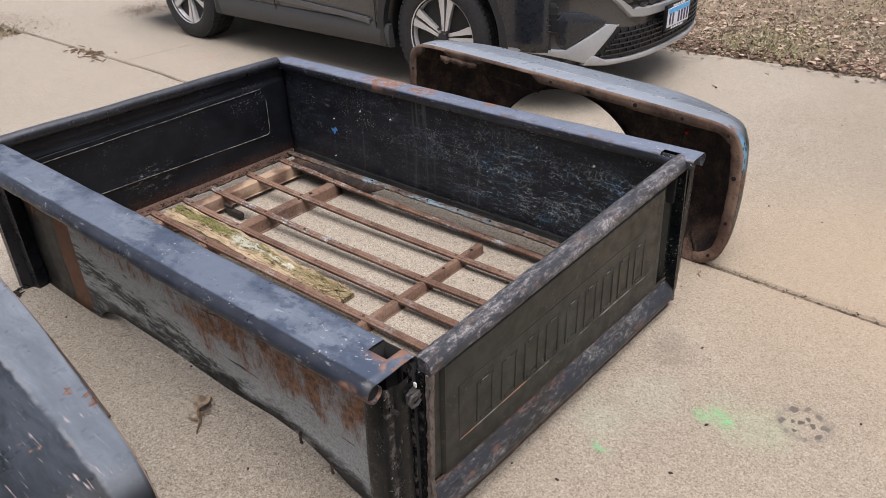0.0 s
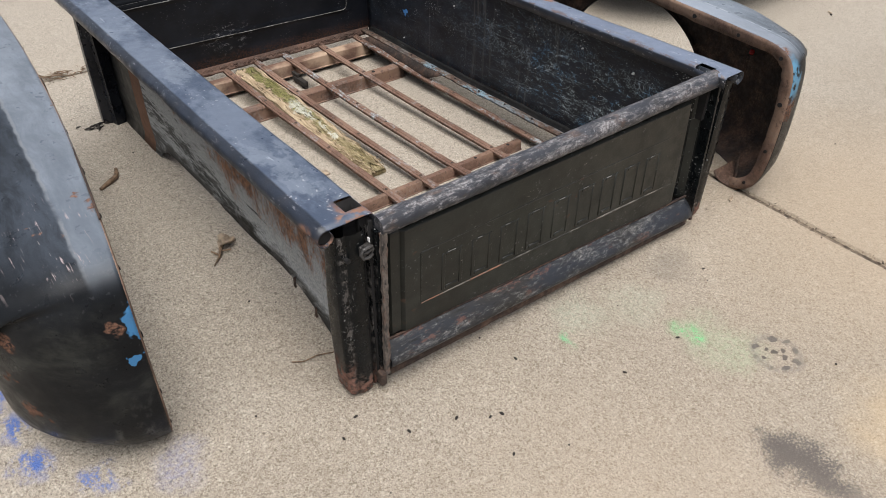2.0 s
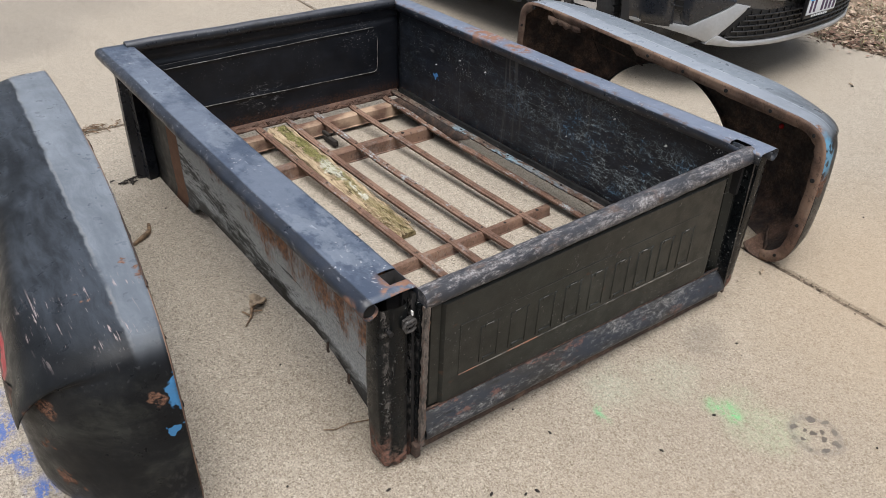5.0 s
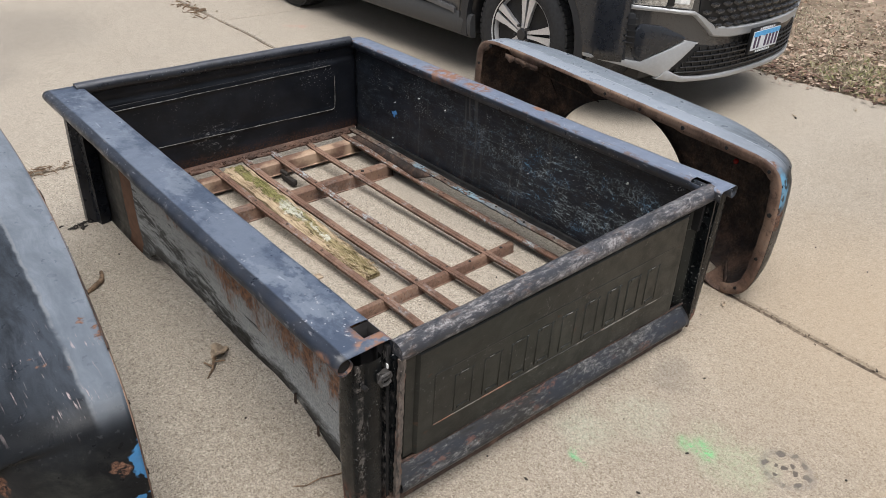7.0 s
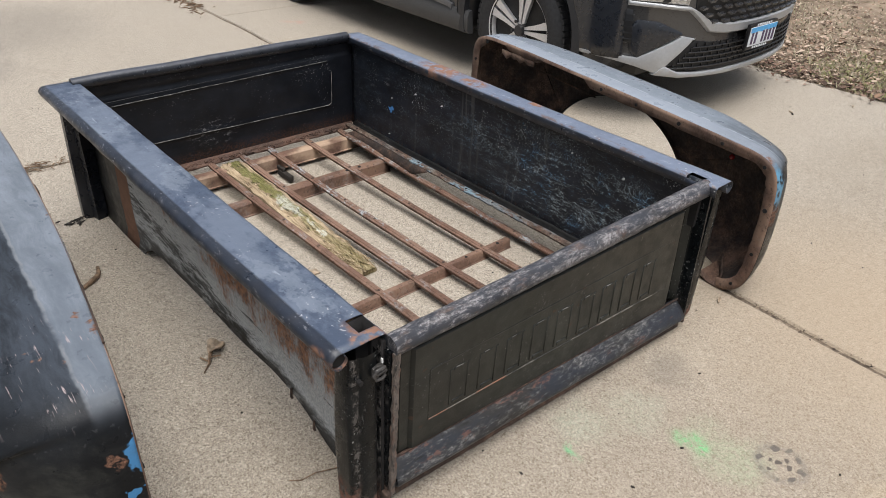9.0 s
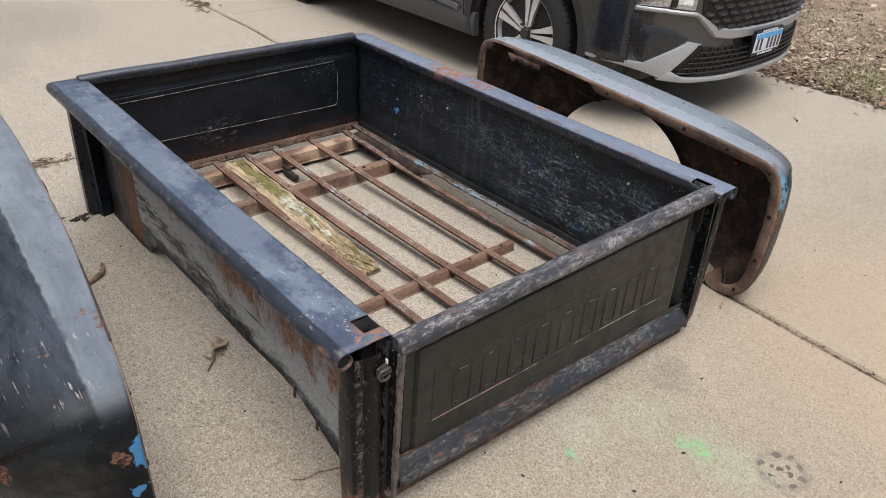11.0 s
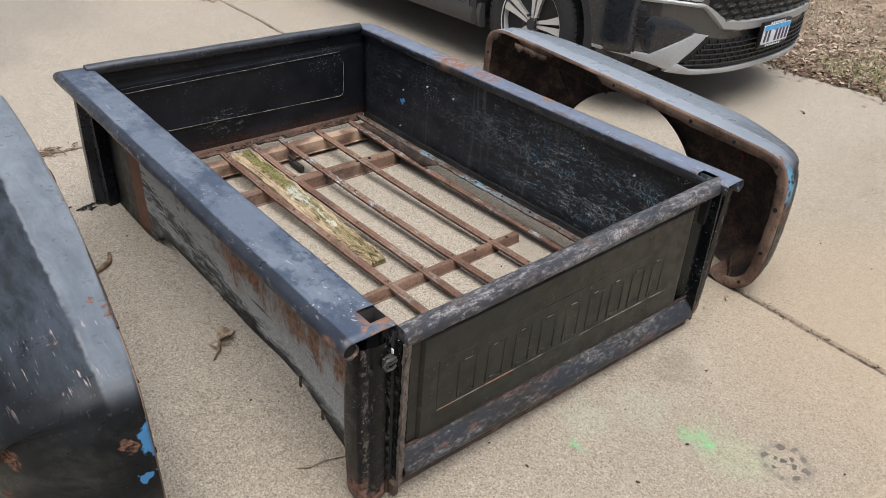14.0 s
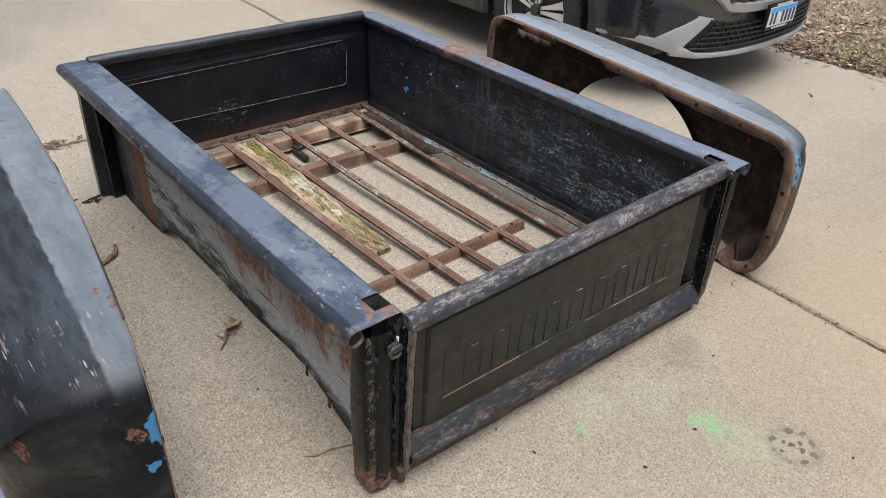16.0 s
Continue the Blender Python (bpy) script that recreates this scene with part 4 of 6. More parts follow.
# dead leaves, twigs and grass crumbs lying in the joints
bm = bmesh.new()
rnd = random.Random(4)
for _ in range(2600):
    k = rnd.random()
    if k < 0.72:
        y = rnd.uniform(-1.2, 6.4)
        at = Vector((joint_x(y) + rnd.gauss(0, 0.012 + 0.04 * (rnd.random() < 0.2) * (y > 4.0)), y, 0.002))
    elif k < 0.9:
        at = Vector((rnd.uniform(-0.7, 1.7), 2.545 + rnd.gauss(0, 0.012), 0.002))
        if rnd.random() < 0.45:
            at.x = rnd.gauss(-0.12, 0.08)
            at.y += rnd.gauss(0.01, 0.03)
    else:
        at = Vector((1.79 + rnd.gauss(0, 0.10), 5.0 + rnd.gauss(0, 0.6), 0.003))
    a, l, w = rnd.uniform(0, 6.28), rnd.uniform(0.003, 0.010), rnd.uniform(0.0015, 0.004)
    u, v = Vector((math.cos(a), math.sin(a), rnd.uniform(-0.2, 0.2))) * l, Vector((-math.sin(a), math.cos(a), rnd.uniform(-0.3, 0.3))) * w
    at.z = -0.006 + rnd.random() * 0.008
    bm.faces.new([bm.verts.new(at + q) for q in (-u, v, u, -v)])
solo("joint_litter", bm, M_SAND, "brown crumbs of dead leaves in the driveway joints", "leaf litter", kind="stuff", smooth=0)


# ---- the truck bed ----
W, L, RAIL_Z = 1.275, 1.985, 0.553
bed = thing("truck_bed", (0.6, 1.0, 0), "rusty black stepside pickup truck bed lying on the driveway", "truck bed")

# lower edge of the side panels, along the bed
LOWER = [(0.0, 0.02), (0.14, 0.012), (0.20, 0.018), (0.27, 0.035), (0.36, 0.07), (0.45, 0.092), (0.55, 0.10), (0.80, 0.088), (1.10, 0.093), (1.33, 0.086), (1.42, 0.074), (1.48, 0.045), (1.525, 0.006), (1.60, 0.002), (2.0, 0.002)]


def side_sheet(x, out, material, label):
    bm = bmesh.new()
    ys = sorted(set(span(0.075 if out < 0 else 0.035, L, 60) + [1.42, 1.45, 1.48, 1.505, 1.525]))
    rows = []
    for y in ys:
        z0 = lerp_list(LOWER, y)
        r = []
        for k in span(0, 1, 15):
            z = z0 + (RAIL_Z - 0.006 - z0) * k
            swell = 0.006 * math.sin(math.pi * k) + 0.004 * noise.noise(Vector((y * 3, z * 4, x)))
            lip = 0.012 * max(0, 1 - k * 14)
            r.append((x + out * (swell + lip), y, z))
        rows.append(r)
    loft(bm, rows)
    if out < 0:
        # cut away inside the stake pocket
        dead = [f for f in bm.faces if f.calc_center_median().y < 0.125 and f.calc_center_median().z > 0.44]
        bmesh.ops.delete(bm, geom=dead, context="FACES")
    return solid(part("side_panel", bm, material, bed, label, 50), 0.004)


side_sheet(0.0, -1, M_SIDE, "side panel with grey primer and rust")
side_sheet(W, 1, M_CRACK, "side panel with crackled paint over blue")


def rail(x_in, out, width, y0, y1, holes, label):
    """Top rail: inner lip, flat top, rolled outer edge, stake holes."""
    prof = [(0.0, RAIL_Z - 0.035), (0.0, RAIL_Z - 0.008), (0.003, RAIL_Z - 0.002), (0.008, RAIL_Z)]
    prof += [(d, RAIL_Z + 0.001) for d in (0.02, 0.035, 0.05, 0.065)]
    cx, cz, r = width - 0.021, RAIL_Z - 0.020, 0.021
    prof += [(cx + r * math.cos(radians(a)) * (1 if a > -100 else 0.82), cz + r * math.sin(radians(a)) * (1 if a > -100 else 0.82)) for a in range(90, -250, -20)]
    ys = sorted(set(span(y0, y1, 70) + [h[0] for h in holes] + [h[1] for h in holes]))
    bm = bmesh.new()
    rows = []
    for y in ys:
        sag = 0.003 * noise.noise(Vector((y * 2.2, x_in, 0)))
        wave = 0.0025 * noise.noise(Vector((y * 6, x_in, 4)))
        rows.append([(x_in + out * (d + wave * (d > 0.05)), y, z + sag + 0.0022 * noise.noise(Vector((y * 9, d * 30, x_in)))) for d, z in prof])
    vr = loft(bm, rows)
    dead = [f for f in bm.faces for h in holes if h[0] - 1e-4 <= f.calc_center_median().y <= h[1] + 1e-4
            and h[2] <= abs(f.calc_center_median().x - x_in) <= h[3] and f.calc_center_median().z > RAIL_Z - 0.005]
    bmesh.ops.delete(bm, geom=dead, context="FACES")
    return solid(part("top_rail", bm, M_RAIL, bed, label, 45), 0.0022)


rail(0.008, -1, 0.142, 0.03, 2.003, [(0.064, 0.118, -0.01, 0.05)], "faded blue-black top rail with painted sheen and rolled edge")
rail(1.246, 1, 0.098, -0.026, 1.995, [(0.03, 0.085, -0.01, 0.036)], "faded blue-black top rail with painted sheen and rust patches")


def stake_post(x_in, out, y0, y1, reach, label):
    """Rear stake pocket: a folded column with a rounded outer face and a rolled foot."""
    bm = bmesh.new()
    sec = [(0.0, y0 + 0.012), (0.008, y0 + 0.010), (0.011, y0 + 0.026), (0.020, y0 + 0.026), (0.024, y0 + 0.004), (0.036, y0 + 0.001)]
    sec += [(0.050, y0 + 0.001), (0.062, y0 + 0.003), (0.066, y0 + 0.008)]
    sec += [(reach - 0.010 + 0.010 * math.sin(a), y0 + 0.012 - 0.010 * math.cos(a) + 0.006) for a in span(0, math.pi / 2, 5)]
    sec += [(reach, y1 - 0.012), (reach - 0.004, y1), (0.0, y1)]
    rows = []
    for z in [0.0, 0.006, 0.016, 0.03, 0.06, 0.12, 0.2, 0.3, 0.4, 0.48, RAIL_Z - 0.03]:
        foot = 0.022 * max(0, 1 - z / 0.03) ** 2
        bow = 0.010 * math.sin(math.pi * min(z / 0.5, 1))
        rows.append([(x_in + out * max(0, d + (bow - foot) * (d / reach) ** 2), y + (foot * 0.5 if y < y0 + 0.03 else -foot * 0.3), z) for d, y in sec])
    low = loft(bm, rows, True)
    bm.faces.new(low[0])
    rough_up(bm, 0.0015, 14)
    return part("stake_post", bm, M_POST, bed, label, 45)


stake_post(0.0, -1, 0.022, 0.096, 0.088, "black post with chipped paint and rusty foot")
stake_post(W, 1, -0.005, 0.10, 0.070, "black post with chipped paint")
# pocket walls coloured near-black in place of the shade inside
for x0, x1, y0, y1 in ((-0.054, 0.006, 0.060, 0.1185), (1.248, 1.302, 0.022, 0.094)):
    bm = bmesh.new()
    ring = [(x0, y0), (x1, y0), (x1, y1), (x0, y1)]
    low = loft(bm, [[(x, y, z) for x, y in ring] for z in (RAIL_Z - 0.006, RAIL_Z - 0.05, RAIL_Z - 0.16)], True)
    bm.faces.new(low[-1])
    solid(part("stake_pocket", bm, M_HOLE_SHADE, bed, "stake pocket coloured black for the shade inside"), 0.002)
# added black boxes close the gap by the post, where shade belongs
bm = bmesh.new()
box(bm, (-0.0225, 0.044, 0.01), (0.007, 0.060, 0.540), 0.002, 1)
box(bm, (-0.006, 0.030, 0.01), (0.006, 0.046, 0.535), 0.002, 1)
part("gap_filler", bm, M_HOLE_SHADE, bed, "added black filler for the shaded gap between post and tailgate")
# black disc as the shade inside the open end of the roll
bm = bmesh.new()
disc(bm, (-0.1125, 0.040, RAIL_Z - 0.019), (0, -1, 0), 0.0165, 0.004, 14)
part("roll_shade", bm, M_HOLE_SHADE, bed, "black disc for the shade inside the rolled edge")
# chain bracket on the near post
bm = bmesh.new()
tube(bm, [(-0.010, 0.012, 0.482), (-0.022, 0.009, 0.485), (-0.036, 0.010, 0.481), (-0.041, 0.012, 0.470), (-0.036, 0.010, 0.458), (-0.022, 0.008, 0.456), (-0.012, 0.009, 0.461)], 0.0042, 8)
tube(bm, [(-0.040, 0.013, 0.472), (-0.026, 0.009, 0.470), (-0.011, 0.011, 0.474)], 0.0036, 8)
tube(bm, [(-0.030, 0.016, 0.488), (-0.028, 0.012, 0.476), (-0.031, 0.012, 0.462)], 0.0034, 8)
tube(bm, [(-0.013, 0.014, 0.483), (-0.010, 0.010, 0.472), (-0.014, 0.014, 0.460)], 0.0038, 8)
box(bm, (-0.040, 0.016, 0.456), (-0.010, 0.030, 0.484), 0.003)
rough_up(bm, 0.0025, 90)
part("latch_bracket", bm, M_LATCH, bed, "gnarled rusty latch bracket")
bm = bmesh.new()
box(bm, (-0.0175, 0.013, 0.492), (-0.0145, 0.020, 0.504), 0.001)
part("latch_tab", bm, M_WHITE, bed, "small pale tab")
bm = bmesh.new()
disc(bm, (-0.072, 0.021, 0.462), (0, -1, 0), 0.006, 0.012, 10)
part("bolt_hole", bm, M_HOLE_SHADE, bed)


def front_post(x_in, out, label):
    """Front corner: a wide plate standing out of the side with a pressed pocket."""
    bm = bmesh.new()
    zs = [0.0, 0.05, 0.12, 0.22, 0.34, 0.45, RAIL_Z - 0.012]
    rows = []
    for z in zs:
        edge = 0.080 + 0.014 * math.sin(math.pi * 0.5 * min(1, (1 - z / 0.62)))
        sec = [(0, L - 0.004), (0.012, L - 0.004), (0.012, L - 0.075), (0.055, L - 0.085), (0.062, L - 0.05), (edge - 0.012, L - 0.045), (edge, L - 0.036), (edge, L - 0.002), (0, L)]
        rows.append([(x_in + out * d, y, z) for d, y in sec])
    loft(bm, rows, True, True)
    return part("front_post", bm, M_CORNER_POST, bed, label, 45)


front_post(0.0, -1, "black front corner post")
front_post(W, 1, "black front corner post")

# front panel with pressed beads and a rolled top
bm = bmesh.new()
rows = []
for z in span(0.105, 0.545, 45):
    r = []
    for x in span(-0.006, W + 0.008, 62):
        y = L - 0.004 + 0.004 * noise.noise(Vector((x * 2.5, z * 3, 9)))
        inside = 0.05 < x < W - 0.10
        for zb in (0.243 - 0.014 * x, 0.432 + 0.016 * x):
            if inside:
                y -= 0.006 * math.exp(-((z - zb) / 0.006) ** 2)
        y += 0.010 * max(0, 1 - abs(z - 0.478) / 0.014)
        r.append((x, y, z))
    rows.append(r)
loft(bm, rows)
front_panel = solid(part("front_panel", bm, M_FRONT, bed, "black front panel with pressed beads", 60), 0.003)
bm = bmesh.new()
tube(bm, [(x, L - 0.008, 0.548 + 0.003 * noise.noise(Vector((x * 4, 0, 0)))) for x in span(-0.022, W - 0.03, 30)], 0.024, 14)
part("front_roll", bm, M_ROLL, bed, "rolled top edge, scuffed, sheen painted on top")
for zb, x0, x1 in ((0.243, 0.05, 1.125), (0.432, 0.03, 1.125), (0.452, 0.02, 1.10)):
    bm = bmesh.new()
    pts = [(x, L - 0.0135 + 0.0005 * noise.noise(Vector((x * 40, 0, zb))), zb + (0.016 if zb > 0.3 else -0.014) * x + 0.001 * noise.noise(Vector((x * 9, 2, zb)))) for x in span(x0, x1, 60)]
    if zb < 0.3:
        pts += [(1.138, L - 0.0135, zb - 0.010), (1.144, L - 0.013, zb + 0.002), (1.147, L - 0.012, zb + 0.06), (1.149, L - 0.011, zb + 0.15)]
    tube(bm, pts, [0.0016 + 0.0010 * abs(noise.noise(Vector((p[0] * 30, 7, 0)))) for p in pts], 6)
    part("bead", bm, M_SCUFF if zb < 0.44 else M_FRONT, bed, "bead rubbed to pale metal" if zb < 0.44 else "")
bm = bmesh.new()
rows = [[(x, L - 0.006, 0.112), (x, L - 0.012, 0.098 + 0.006 * noise.noise(Vector((x * 20, 0, 0)))), (x, L - 0.034 + 0.010 * noise.noise(Vector((x * 14, 3, 0))), 0.094 + 0.004 * noise.noise(Vector((x * 25, 5, 0)))), (x, L - 0.037 + 0.010 * noise.noise(Vector((x * 14, 3, 0))), 0.086)] for x in span(0.01, W - 0.01, 80)]
loft(bm, rows)
solid(part("front_flange", bm, M_RUST_CRUST, bed, "crusted dark rusty floor flange", 60), 0.003)
bm = bmesh.new()
rnd = random.Random(9)
for _ in range(500):
    p = Vector((rnd.uniform(0.02, W - 0.03), L - 0.012 - abs(rnd.gauss(0, 0.013)), 0.096 + rnd.random() * 0.006))
    s = rnd.uniform(0.002, 0.007)
    bmesh.ops.create_cone(bm, cap_ends=True, segments=4, radius1=s, radius2=s * 0.3, depth=s * 1.2, matrix=Matrix.Translation(p) @ Euler((rnd.random() * 3, rnd.random() * 3, rnd.random() * 3)).to_matrix().to_4x4())
solo("rust_flakes", bm, M_RUST_CRUST, "flakes of rust and dirt along the front panel", "rust flakes", kind="stuff", smooth=0)

# floor flange and gusset along the crackled side
FL = 0.028
bm = bmesh.new()
rows, foot = [], []
for y in span(0.05, L - 0.02, 70):
    z = lerp_list([(0, 0.106), (0.55, 0.108), (1.2, 0.103), (1.6, 0.104), (2.0, 0.108)], y) + 0.003 * noise.noise(Vector((y * 9, 0, 1)))
    ragged = 0.005 * noise.noise(Vector((y * 15, 3, 1))) + 0.003 * noise.noise(Vector((y * 50, 1, 1)))
    rows.append([(W - FL, y, z - 0.008), (W - FL - 0.001, y, z), (W - FL - 0.006, y, z + 0.0015), (W - FL - 0.026 + ragged * 0.5, y, z + 0.0015), (W - FL - 0.032 + ragged, y, z), (W - FL - 0.033 + ragged, y, z - 0.006)])
    foot.append([(W - 0.002, y, z + 0.014), (W - 0.005, y, z + 0.002), (W - 0.010, y, z - 0.010), (W - FL + 0.004, y, z - 0.014), (W - FL - 0.002, y, z - 0.008)])
loft(bm, rows)
# dark sheet stands in for the shaded gap between side and flange
fb = bmesh.new()
loft(fb, foot)
solid(part("foot_gap", fb, M_FOOT, bed, "dark, slightly rusty sheet for the shaded gap at the side's foot", 60), 0.003)
flange = solid(part("floor_flange", bm, M_FLANGE_BLUE, bed, "rusty flange with light blue paint", 60), 0.003)
for y in span(0.25, 1.88, 11):
    bm = bmesh.new()
    disc(bm, (W - FL - 0.017, y, lerp_list([(0, 0.106), (0.55, 0.108), (1.2, 0.103), (1.6, 0.104), (2.0, 0.108)], y) + 0.003), (0, 0, 1), 0.0045, 0.006, 8)
    part("bolt_hole", bm, M_HOLE_SHADE, flange)
bm = bmesh.new()
loft(bm, [[(1.190 + 0.003 * noise.noise(Vector((y * 20, 0, 0))), y + 0.05, 0.058), (1.203, y, 0.080 + 0.004 * noise.noise(Vector((y * 9, 0, 3)))), (1.214, y - 0.045, 0.101)] for y in span(1.34, 1.925, 20)])
solid(part("gusset", bm, M_RUST_INSIDE, bed, "dark rusty gusset plate", 60), 0.004)
bm = bmesh.new()
rows = [[(0.002, y, lerp_list(LOWER, y) + 0.012), (0.045, y, lerp_list(LOWER, y) + 0.010)] for y in span(0.05, L - 0.02, 50)]
loft(bm, rows)
solid(part("floor_flange", bm, M_RUST_DARK, bed), 0.003)

# floor: cross sills, then the skid strips that drop from the front to the ground
def sill_bar(y, x0, x1, z, wide, high, mat, label, holes=()):
    bm = bmesh.new()
    sec = [(-wide, -high), (-wide * 0.72, -high), (-wide * 0.62, -0.006), (-wide * 0.45, 0), (wide * 0.45, 0), (wide * 0.62, -0.006), (wide * 0.72, -high), (wide, -high)]
    loft(bm, [[(x, y + d + 0.006 * (x - 0.7), z + h + 0.002 * noise.noise(Vector((x * 5, y, 0)))) for d, h in sec] for x in span(x0, x1, 16)], False)
    ob = solid(part("cross_sill", bm, mat, bed, label, 40), 0.004)
    for hx, hr in holes:
        bm = bmesh.new()
        disc(bm, (hx, y - wide * 0.1, z + 0.0022), (0, 0, 1), hr, 0.003, 10)
        part("bolt_hole", bm, M_HOLE_SHADE, ob)
    return ob


sill_bar(1.895, 0.03, 1.225, 0.076, 0.040, 0.055, M_RUST_DUSTY, "dust-covered front cross sill")
sill_bar(1.600, 0.03, 1.205, 0.058, 0.035, 0.055, M_RUST_SILL, "rusty channel cross sill", ((0.50, 0.006), (0.97, 0.007), (1.04, 0.008), (0.30, 0.006)))
sill_bar(0.735, 0.06, 1.165, 0.036, 0.021, 0.034, M_RUST_SILL, "rusty channel cross sill on the concrete", ((0.30, 0.006), (0.52, 0.006), (0.93, 0.006), (1.10, 0.007)))

DROP = [(0.15, 0.030), (0.75, 0.040), (1.15, 0.050), (1.6, 0.066), (1.9, 0.084), (2.0, 0.098)]
STRIPS = ((0.478, 0.526), (0.632, 0.684), (0.772, 0.840), (0.968, 1.042), (1.168, 1.226))
for k, (xf, xr) in enumerate(STRIPS):
    bm = bmesh.new()
    rows = []
    for y in span(0.17 + 0.03 * (k % 2), L - 0.02, 50):
        t = (L - y) / (L - 0.53)
        x = xf + (xr - xf) * t + 0.004 * math.sin(y * 2.3 + k) + 0.003 * noise.noise(Vector((y * 3, k, 0)))
        z = lerp_list(DROP, y) + 0.004 * noise.noise(Vector((y * 2.5, k * 3, 1)))
        rows.append([(x - 0.0155, y, z - 0.009), (x - 0.0145, y, z), (x - 0.008, y, z + 0.001), (x - 0.005, y, z + 0.004), (x + 0.005, y, z + 0.004), (x + 0.008, y, z + 0.001), (x + 0.0145, y, z), (x + 0.0155, y, z - 0.009)])
    loft(bm, rows)
    strip = solid(part("skid_strip", bm, M_STRIP_BLUE if k in (2, 4) else M_RUST_STRIP, bed, "bed strip with chips of old blue paint" if k in (2, 4) else "rusty pressed steel bed strip", 35), 0.002)
    for y in (0.40 + 0.05 * k, 0.75, 1.12 + 0.02 * k, 1.36, 1.60, 1.90):
        t = (L - y) / (L - 0.53)
        x, z = xf + (xr - xf) * t + 0.004 * math.sin(y * 2.3 + k), lerp_list(DROP, y)
        bm = bmesh.new()
        disc(bm, (x, y, z + 0.005), (0, 0, 1), 0.007, 0.004, 8, 0.002)
        if y in (1.90, 0.75) or (k in (2, 4) and 1.0 < y < 1.3):
            tube(bm, [(x + 0.004, y - 0.012, z), (x + 0.004, y - 0.012, z - 0.022)], 0.005, 6)
        part("carriage_bolt", bm, M_RUST_DARK, strip)
# bent brackets on the front sill
for x, y, w in ((0.755, 1.775, 0.016), (0.375, 1.78, 0.022)):
    bm = bmesh.new()
    box(bm, (x - w * 0.75, y - 0.045, 0.010), (x + w * 0.75, y + 0.06, 0.036), 0.004)
    box(bm, (x - w * 0.5, y + 0.02, 0.034), (x + w * 0.5, y + 0.075, 0.050), 0.003)
    part("sill_bracket", bm, M_BURNT, bed, "dark bent bracket")
# rivets and pale dots on the crackled side
for y, z, r in ((0.323, 0.440, 0.0065), (0.558, 0.453, 0.0050), (1.66, 0.151, 0.0045), (1.47, 0.405, 0.005), (1.29, 0.405, 0.005), (1.645, 0.335, 0.004), (0.78, 0.30, 0.003)):
    bm = bmesh.new()
    disc(bm, (W - 0.010, y, z), (-1, 0, 0), r * 0.75, 0.008, 10, 0.002)
    part("rivet", bm, M_RIVET, bed, "bare bright rivet")
# spring clips hanging under the side panel
for y, z in ((0.445, 0.085), (0.33, 0.05)):
    bm = bmesh.new()
    tube(bm, [(-0.012, y, z + 0.02), (-0.016, y - 0.004, z - 0.005), (-0.014, y - 0.006, z - 0.012)], 0.004, 6)
    part("panel_bolt", bm, M_RUST_DARK, bed)

# tailgate: a pan with a deep rim, a rolled top, embossed blocks and a sloping lower sill
def gate_warp(p):
    """The gate hangs slightly twisted: its lower edge swings out at one end."""
    x, y, z = p
    low = max(0, (0.53 - z) / 0.48)
    drop = lerp_list([(0.04, -0.028), (0.09, -0.037), (0.140, -0.036), (0.222, -0.020), (0.38, 0.0), (0.53, 0.012)], z)
    return (x, y + low * (0.012 - 0.034 * x / 1.27), z + drop * x / 1.27)


def gated(bm):
    for v in bm.verts:
        v.co = gate_warp(v.co)
    return bm


G = 1.27
bm = bmesh.new()
xs = sorted(set(span(0.010, G - 0.010, 70) + [0.045, 0.053, G - 0.105, G - 0.095, G - 0.085, G - 0.032, G - 0.022, G - 0.012, 0.08, 0.088]))
zs = sorted(set(span(0.128, 0.505, 42) + [0.146, 0.153, 0.47, 0.477]))
rows = []
for z in zs:
    r = []
    for x in xs:
        pad = min(1, max(0, (x - 0.045) / 0.008)) * min(1, max(0, (G - 0.045 - x) / 0.008)) * min(1, max(0, (z - 0.145) / 0.008)) * min(1, max(0, (0.477 - z) / 0.008))
        pad2 = min(1, max(0, (x - 0.08) / 0.008)) * min(1, max(0, (G - 0.08 - x) / 0.008))
        chan = min(1, max(0, (x - G + 0.105) / 0.02)) * min(1, max(0, (G - 0.012 - x) / 0.02))
        r.append((x, 0.042 + 0.030 * chan - 0.008 * pad * (1 - chan) - 0.009 * pad2 * pad * (1 - chan) + 0.002 * noise.noise(Vector((x * 3, z * 4, 2))), z))
    rows.append(r)
loft(bm, rows)
tailgate = solid(part("tailgate", gated(bm), M_GATE, bed, "olive-black tailgate with embossed blocks", 30), 0.003, -1)
bm = bmesh.new()
tube(bm, [(x, 0.022, 0.520 + 0.002 * noise.noise(Vector((x * 6, 1, 0)))) for x in span(0.010, G - 0.004, 60)], [0.027 + 0.0012 * noise.noise(Vector((x * 11, 3, 0))) for x in span(0, G, 60)], 18)
rough_up(bm, 0.0012, 55)
part("top_roll", gated(bm), M_GATE_TOP, tailgate, "rolled top edge worn to pale metal")
# left end wall is black and widened to stand in for gap shade
for x0, x1, y0, y1, label in ((0.0065, 0.0205, -0.003, 0.008, "chewed worn rim"), (0.0005, 0.0205, 0.010, 0.042, "black end wall, also filling the shaded gap"), (G - 0.009, G, -0.003, 0.042, "black end rim")):
    bm = bmesh.new()
    loft(bm, [[(x0, y0, z), (x1, y0, z), (x1, y1, z), (x0, y1, z)] for z in span(0.055, 0.512, 60)], True, True)
    rough_up(bm, 0.0032 if y1 < 0.01 else 0.001, 70)
    part("end_rim" if y0 < 0 else "end_wall", gated(bm), M_RIM if y1 < 0.01 else M_POST, tailgate, label)
bm = bmesh.new()
